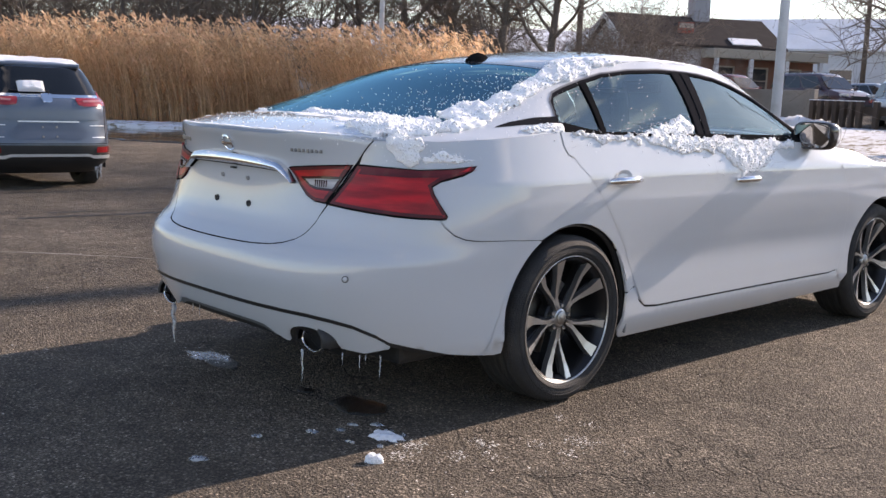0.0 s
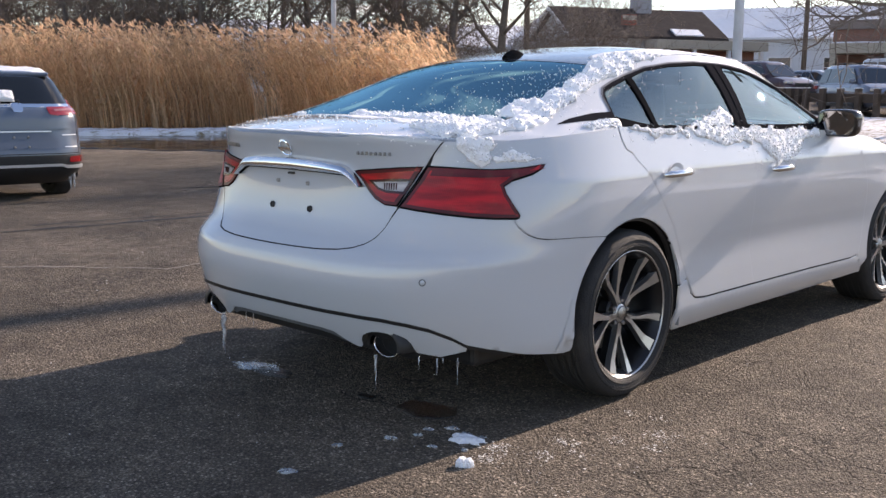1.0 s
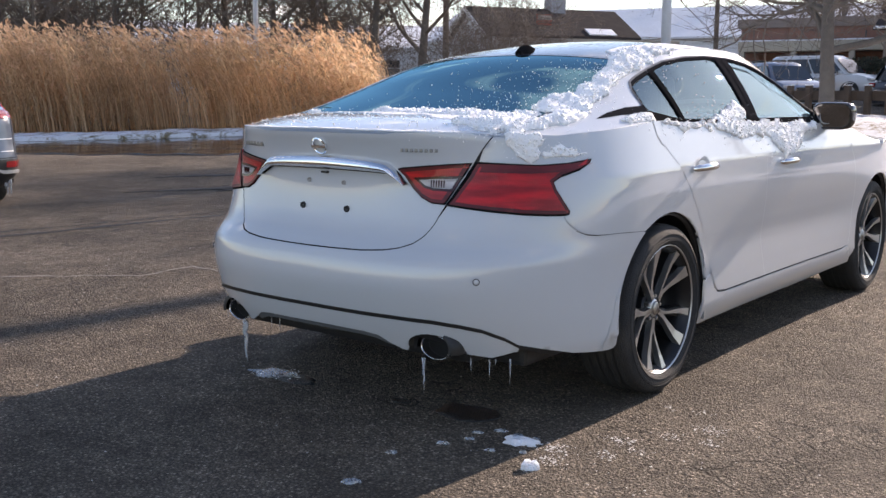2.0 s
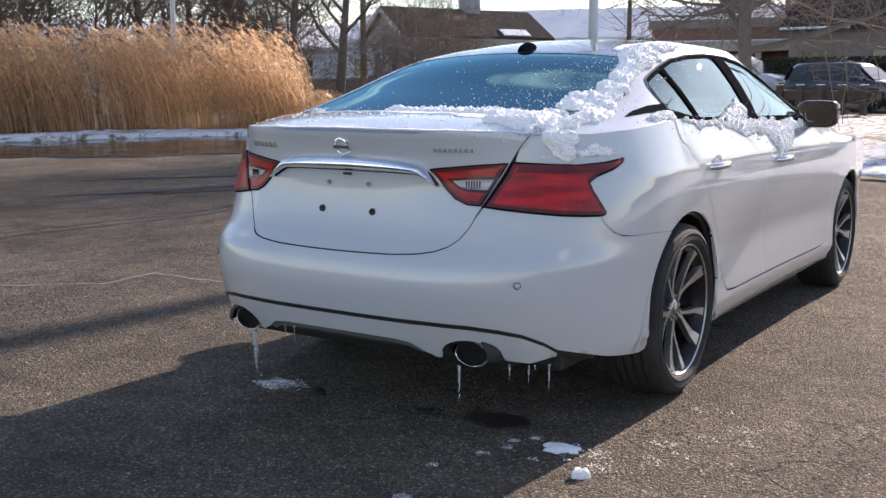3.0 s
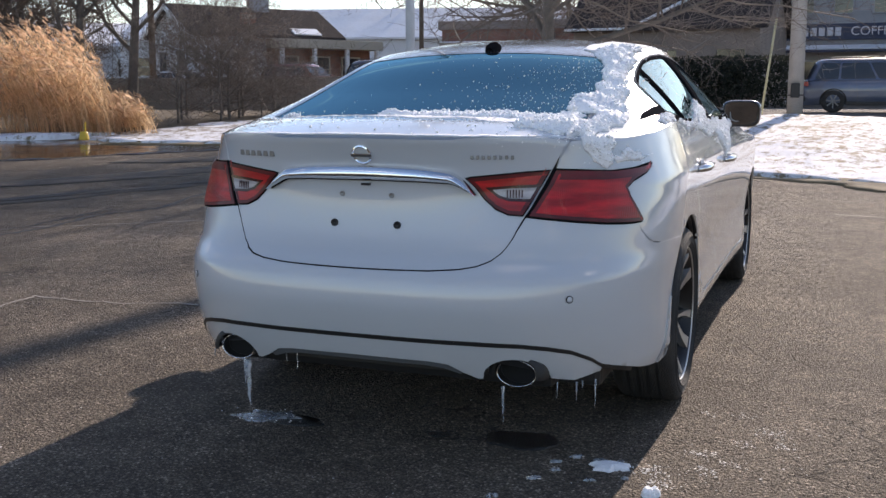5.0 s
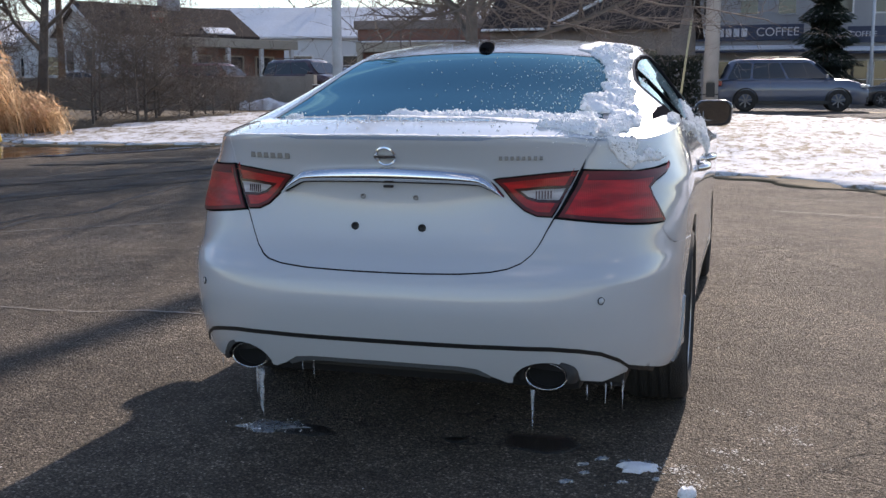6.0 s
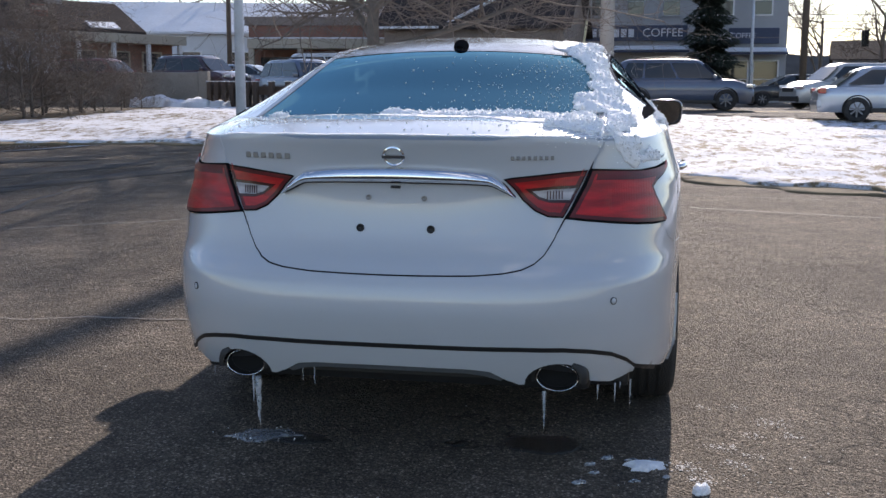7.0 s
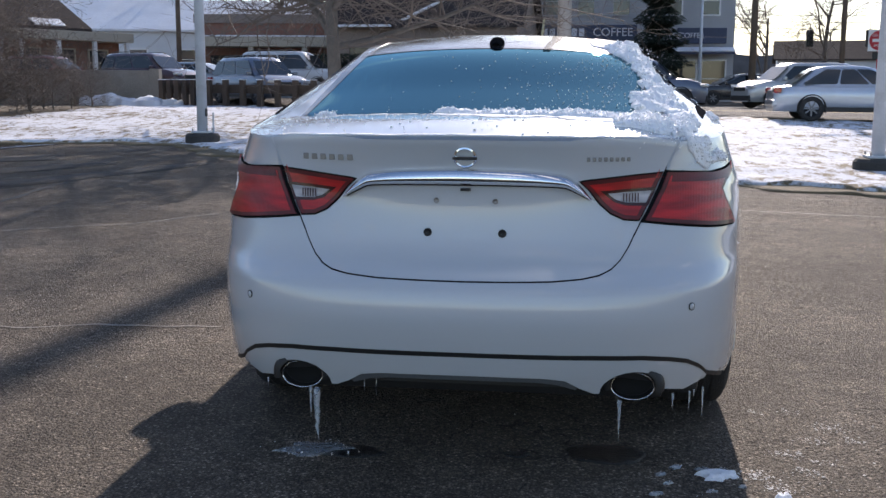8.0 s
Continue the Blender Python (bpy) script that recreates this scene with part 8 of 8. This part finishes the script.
drift("snow_line", "crumbled snow clinging along the belt line and front door", [
    (lower, False, [(1.02, 1.068), (1.20, 1.06), (1.46, 1.05), (1.45, 1.03), (1.25, 1.035), (1.08, 1.045)], LOW_SCALE, 0.022, SIDEV),
    (lower, False, [(1.46, 1.06), (1.95, 1.05), (2.75, 1.035), (2.72, 1.005), (2.40, 0.99), (2.1, 1.0), (1.75, 0.985), (1.55, 1.02)], LOW_SCALE, 0.024, SIDEV),
    (lower, False, [(2.02, 1.02), (2.60, 1.015), (2.48, 0.95), (2.36, 0.885), (2.22, 0.872), (2.16, 0.93), (2.06, 0.975)], LOW_SCALE, 0.026, SIDEV),
    (upper, True, [(1.98, 0.98), (2.42, 0.99), (2.44, 0.86), (2.38, 0.74), (2.30, 0.80), (2.14, 0.92)], UP, 0.018, SIDEV),
    (upper, True, [(1.28, 0.98), (1.48, 0.98), (1.50, 0.86), (1.36, 0.80), (1.24, 0.86)], UP, 0.018, UPV),
], 9)


def film(name, surf, poly, scale, label, lift, flip=False, seed=0, wob=0.03):
    """A thin skin of snow with a ragged edge on a car panel."""
    p = resample([(a * scale[0], b * scale[1]) for a, b in poly], 0.02)
    p = [((x + wob * rough(x, y, 9, seed)) / scale[0], (y + wob * rough(x, y, 9, seed + 4)) / scale[1]) for x, y in p]

    def s2(a, b):
        c = Vector(surf(a, b))
        return (c.x, c.y, c.z + 0.0022 * noise.noise(c * 22) + 0.0015 * noise.noise(c * 60))

    g, n = patch(s2, p, step=0.02, gap=0, lift=lift, skirt=lift + 0.003, edge=0.012, scale=scale, flip=flip)
    return tagged(new(name, g.mesh(name, SNOW, smooth=True)), label, "snow", kind="stuff")


film("snow_film", deck, [(-0.94, 0.02), (-0.5, 0.018), (0.0, 0.02), (0.5, 0.018), (0.97, 0.03), (0.97, 0.07), (0.5, 0.05), (0.1, 0.04), (-0.4, 0.045), (-0.8, 0.035)], (0.62, 0.46), "thin fringe of snow along the boot lid's lip", 0.002, False, 1, 0.008)
film("snow_film", deck, [(0.10, 0.66), (0.5, 0.52), (0.96, 0.30), (0.97, 0.9), (0.4, 0.95), (0.0, 0.92), (-0.5, 0.95), (-0.75, 0.90), (-0.3, 0.84)], (0.62, 0.46), "thin skin of snow on the boot lid", 0.0018, False, 7, 0.05)
film("snow_film", top, [(0.66, 0.34), (0.8, 0.27), (0.99, 0.24), (0.99, 0.9), (0.98, 1.45), (0.80, 1.5), (0.72, 1.1), (0.70, 0.7)], TOP, "thin skin of snow along the roof's edge", 0.004, False, 2, 0.02)

# droplets on the rear window
rnd = random.Random(77)
g = Geo()
for _ in range(560):
    u = 0.95 - abs(rnd.gauss(0, 0.5))
    q = Q[0] + 0.03 + rnd.random() ** 1.5 * 0.68
    if u < -0.9 or rnd.random() > 0.35 + 0.65 * (u + 0.9) / 1.85:
        continue
    add_lump(g, on(top, u, q, 0.0), rnd.uniform(0.0008, 0.0026) * (1.3 if rnd.random() < 0.1 else 1), rnd)
tagged(new("ice_specks", g.mesh("ice_specks", SNOW_LUMP, smooth=True)), "frozen specks of snow on the dark rear window", "snow", kind="stuff")

# stray crumbs on the boot lid
g = Geo()
for _ in range(420):
    u, w = rnd.uniform(-0.95, 0.97), rnd.random() ** 0.8 * 0.97 + 0.015
    if rnd.random() > 0.30 + 0.35 * (u + 1):
        continue
    add_lump(g, on(deck, u, w, 0.001), rnd.uniform(0.0010, 0.0036) * (1.6 if rnd.random() < 0.06 else 1), rnd)
tagged(new("snow_crumbs", g.mesh("snow_crumbs", SNOW_LUMP, smooth=True)), "stray crumbs of snow on the white boot lid", "snow", kind="stuff")

# icicles
def ice_mat():
    m, n, l, b = node_mat("clear_ice")
    b.inputs["Base Color"].default_value = (0.86, 0.90, 0.94, 1)
    b.inputs["Roughness"].default_value = 0.18
    b.inputs["IOR"].default_value = 1.31
    tc = n.new("ShaderNodeTexCoord")
    t = n.new("ShaderNodeTexNoise")
    t.inputs["Scale"].default_value, t.inputs["Detail"].default_value = 60, 4
    l.new(tc.outputs["Object"], t.inputs["Vector"])
    r = n.new("ShaderNodeMapRange")
    r.inputs["To Min"].default_value, r.inputs["To Max"].default_value = 0.45, 0.95
    l.new(t.outputs["Fac"], r.inputs["Value"])
    l.new(r.outputs["Result"], b.inputs["Transmission Weight"])
    bp = n.new("ShaderNodeBump")
    bp.inputs["Strength"].default_value, bp.inputs["Distance"].default_value = 0.5, 0.004
    l.new(t.outputs["Fac"], bp.inputs["Height"])
    l.new(bp.outputs["Normal"], b.inputs["Normal"])
    return m


ICE = ice_mat()


def icicle(x, y, z, length, r, seed, group="icicles under the bumper", label="thin clear icicle hanging below the rear bumper"):
    rr = random.Random(seed)
    pts, rad = [], []
    for i in range(12):
        t = i / 11
        pts.append((x + rr.uniform(-1, 1) * r * 0.35 * t, y + rr.uniform(-1, 1) * r * 0.35, z - length * t))
        rad.append(max(r * (1 - t) ** 0.7 * rr.uniform(0.75, 1.2), 0.0007))
    ob = new("icicle", Geo().tube(pts, rad, 8).mesh("icicle", ICE, smooth=True))
    tagged(ob, label, "icicle", group=group)


for k, (x, y, z, ln, r) in enumerate(((-0.452, -0.985, 0.272, 0.165, 0.013), (-0.475, -0.97, 0.272, 0.10, 0.005), (-0.305, -0.98, 0.318, 0.05, 0.003), (-0.27, -0.97, 0.322, 0.07, 0.003), (0.462, -0.985, 0.272, 0.125, 0.0065), (0.622, -0.93, 0.285, 0.05, 0.003), (0.675, -0.895, 0.283, 0.062, 0.003), (0.690, -0.88, 0.283, 0.022, 0.003), (0.722, -0.84, 0.282, 0.095, 0.0035), (-0.62, -0.93, 0.285, 0.03, 0.003))):
    icicle(x, y, z, ln, r, 300 + k)
for k, (dx, ln) in enumerate(((0.0, 0.30), (0.035, 0.24), (-0.03, 0.16))):
    q = suv.matrix_basis @ Vector((0.60 + dx, -2.02, 0.37))
    icicle(q.x, q.y, q.z, min(ln, q.z - 0.005), 0.022, 340 + k, "icicles under the suv", "thick white icicle hanging below the near SUV's bumper")


# ice and snow bits on the asphalt
def flake(x, y, w, d, h, seed, label, material, name="ice_chunk"):
    rr = random.Random(seed)
    g = Geo()
    n = 16
    ringr = [1 + rr.uniform(-0.3, 0.3) for _ in range(n)]
    turn = rr.uniform(0, 3)
    for zz, k in ((0.0, 1.0), (h * 0.6, 0.92), (h, 0.6)):
        for i in range(n):
            a = 2 * math.pi * i / n
            u, v = w * k * ringr[i] * math.cos(a), d * k * ringr[i] * math.sin(a)
            g.v.append((x + u * math.cos(turn * 0.3) - v * math.sin(turn * 0.3), y + u * math.sin(turn * 0.3) + v * math.cos(turn * 0.3), zz + (rr.uniform(-0.15, 0.15) * h if zz else 0)))
    g.v.append((x, y, h * 0.95))
    for i in range(n):
        j = (i + 1) % n
        g.f += [(i, j, n + j, n + i), (n + i, n + j, 2 * n + j, 2 * n + i), (2 * n + i, 2 * n + j, 3 * n)]
    tagged(new(name, g.mesh(name, material)), label, name.replace("_", " "), group="bits of ice on the asphalt")


flake(0.775, -0.85, 0.062, 0.040, 0.016, 1, "flat bluish slab of melting snow on asphalt", SNOW)
flake(0.935, -1.04, 0.027, 0.022, 0.026, 2, "small white lump of snow on sunlit asphalt", SNOW)
for k, (x, y, w, d) in enumerate(((0.735, -0.80, 0.022, 0.012), (0.80, -0.79, 0.014, 0.010), (0.655, -0.79, 0.022, 0.014), (0.60, -0.86, 0.020, 0.012), (0.575, -1.02, 0.022, 0.012), (0.62, -0.93, 0.016, 0.01), (0.57, -1.47, 0.030, 0.020), (0.50, -1.20, 0.018, 0.013), (0.74, -0.98, 0.018, 0.010), (0.84, -0.93, 0.012, 0.010))):
    flake(x, y, w, d, 0.007, 20 + k, "small clear piece of ice on asphalt", ICE)
flake(-0.52, -0.77, 0.125, 0.060, 0.006, 50, "patch of frosted ice under the tail pipe", ICE, "ice_patch")
g = Geo()
rr = random.Random(91)
for _ in range(20):
    a = rr.uniform(0, 6.28)
    add_lump(g, (-0.52 + 0.19 * math.cos(a) * rr.random() ** 0.5, -0.77 + 0.09 * math.sin(a) * rr.random() ** 0.5, 0.006), rr.uniform(0.0015, 0.004), rr, 0.6)
tagged(new("ice_crumbs", g.mesh("ice_crumbs", SNOW_LUMP)), "crumbs of ice round the frozen drip", "ice", kind="stuff")
WET = mat("wet_asphalt", (0.012, 0.012, 0.012), 0.35, 0, 0.3, 20, 90, bump=0.6, bump_scale=140)
for k, (x, y, w, d) in enumerate(((0.44, -0.70, 0.13, 0.10), (-0.42, -0.78, 0.15, 0.06), (0.15, -0.74, 0.04, 0.03))):
    pts = []
    for i in range(30):
        a = 2 * math.pi * i / 30
        r = 1 + 0.3 * rough(math.cos(a), math.sin(a), 1.4, 30 + k)
        pts.append((x + w * r * math.cos(a), y + d * r * math.sin(a)))
    sheet("wet_patch", pts, WET, "dark wet patch under a dripping tail pipe", "stain", height=0.002, step=0.04, bumps=0, wobble=0.0, edge=0.03)
# salt flecks and loose grit
rr = random.Random(14)
g = Geo()
spots = [(1.23, -0.32, 0.045, 130), (1.15, -0.47, 0.035, 60), (1.03, -0.63, 0.035, 110), (1.06, -0.78, 0.03, 70), (0.90, -0.84, 0.05, 160), (1.13, -0.68, 0.03, 50), (0.94, -0.93, 0.04, 110), (1.00, -0.17, 0.025, 45), (1.13, -0.16, 0.03, 30), (1.28, -0.46, 0.03, 40), (1.25, -0.95, 0.2, 50), (1.5, -0.5, 0.3, 50)]
for x, y, s, n in spots:
    for _ in range(int(n * 0.7)):
        add_lump(g, (rr.gauss(x, s * 0.8), rr.gauss(y, s * 0.6), 0.002), rr.uniform(0.0015, 0.0062) * rr.random() ** 0.5, rr, 0.22)
for _ in range(500):
    add_lump(g, (rr.uniform(-6, 6), rr.uniform(-2.2, 6), 0.002), rr.uniform(0.0015, 0.0045), rr, 0.5)
tagged(new("salt_flecks", g.mesh("salt_flecks", mat("salt_and_slush", (0.72, 0.68, 0.63), 0.85, 0, 0.1, 30, 200))), "scattered white salt and snow flecks on asphalt", "salt", kind="stuff")
g = Geo()
for _ in range(5200):
    x, y = rr.uniform(-3.2, 4.5), rr.uniform(-2.0, 4.5)
    add_lump(g, (x, y, 0.001), rr.uniform(0.0022, 0.0055), rr, 0.6)
tagged(new("loose_grit", g.mesh("loose_grit", leaf_mat("grit_stone", (0.07, 0.06, 0.05), (0.36, 0.31, 0.26)))), "loose stone grit on the worn asphalt", "grit", kind="stuff")

# snow on the near SUV
def slab(name, parent_m, size, at, label, seed):
    g = Geo()
    nx_, ny_ = 14, 10
    for j in range(ny_ + 1):
        for i in range(nx_ + 1):
            u, v = i / nx_ * 2 - 1, j / ny_ * 2 - 1
            e = max(0.0, (1 - u ** 6) * (1 - v ** 6)) ** 0.5
            g.v.append((parent_m @ Vector((at[0] + u * size[0] / 2, at[1] + v * size[1] / 2, at[2] + e * size[2] * (1 + 0.3 * rough(u * 3, v * 3, 1, seed)))))[:])
    for j in range(ny_):
        for i in range(nx_):
            a = j * (nx_ + 1) + i
            g.f.append((a, a + 1, a + nx_ + 2, a + nx_ + 1))
    tagged(new(name, g.mesh(name, SNOW, smooth=True)), label, "snow")


slab("roof_snow", suv.matrix_basis, (1.16, 1.9, 0.075), (0, -0.72, 1.462), "layer of snow on the near SUV's roof", 2)
slab("window_snow", suv.matrix_basis @ pose(-0.15, -1.975, 1.19, 55, 0, 0), (0.30, 0.14, 0.05), (0, 0, 0), "strip of snow behind the rear wiper", 3)
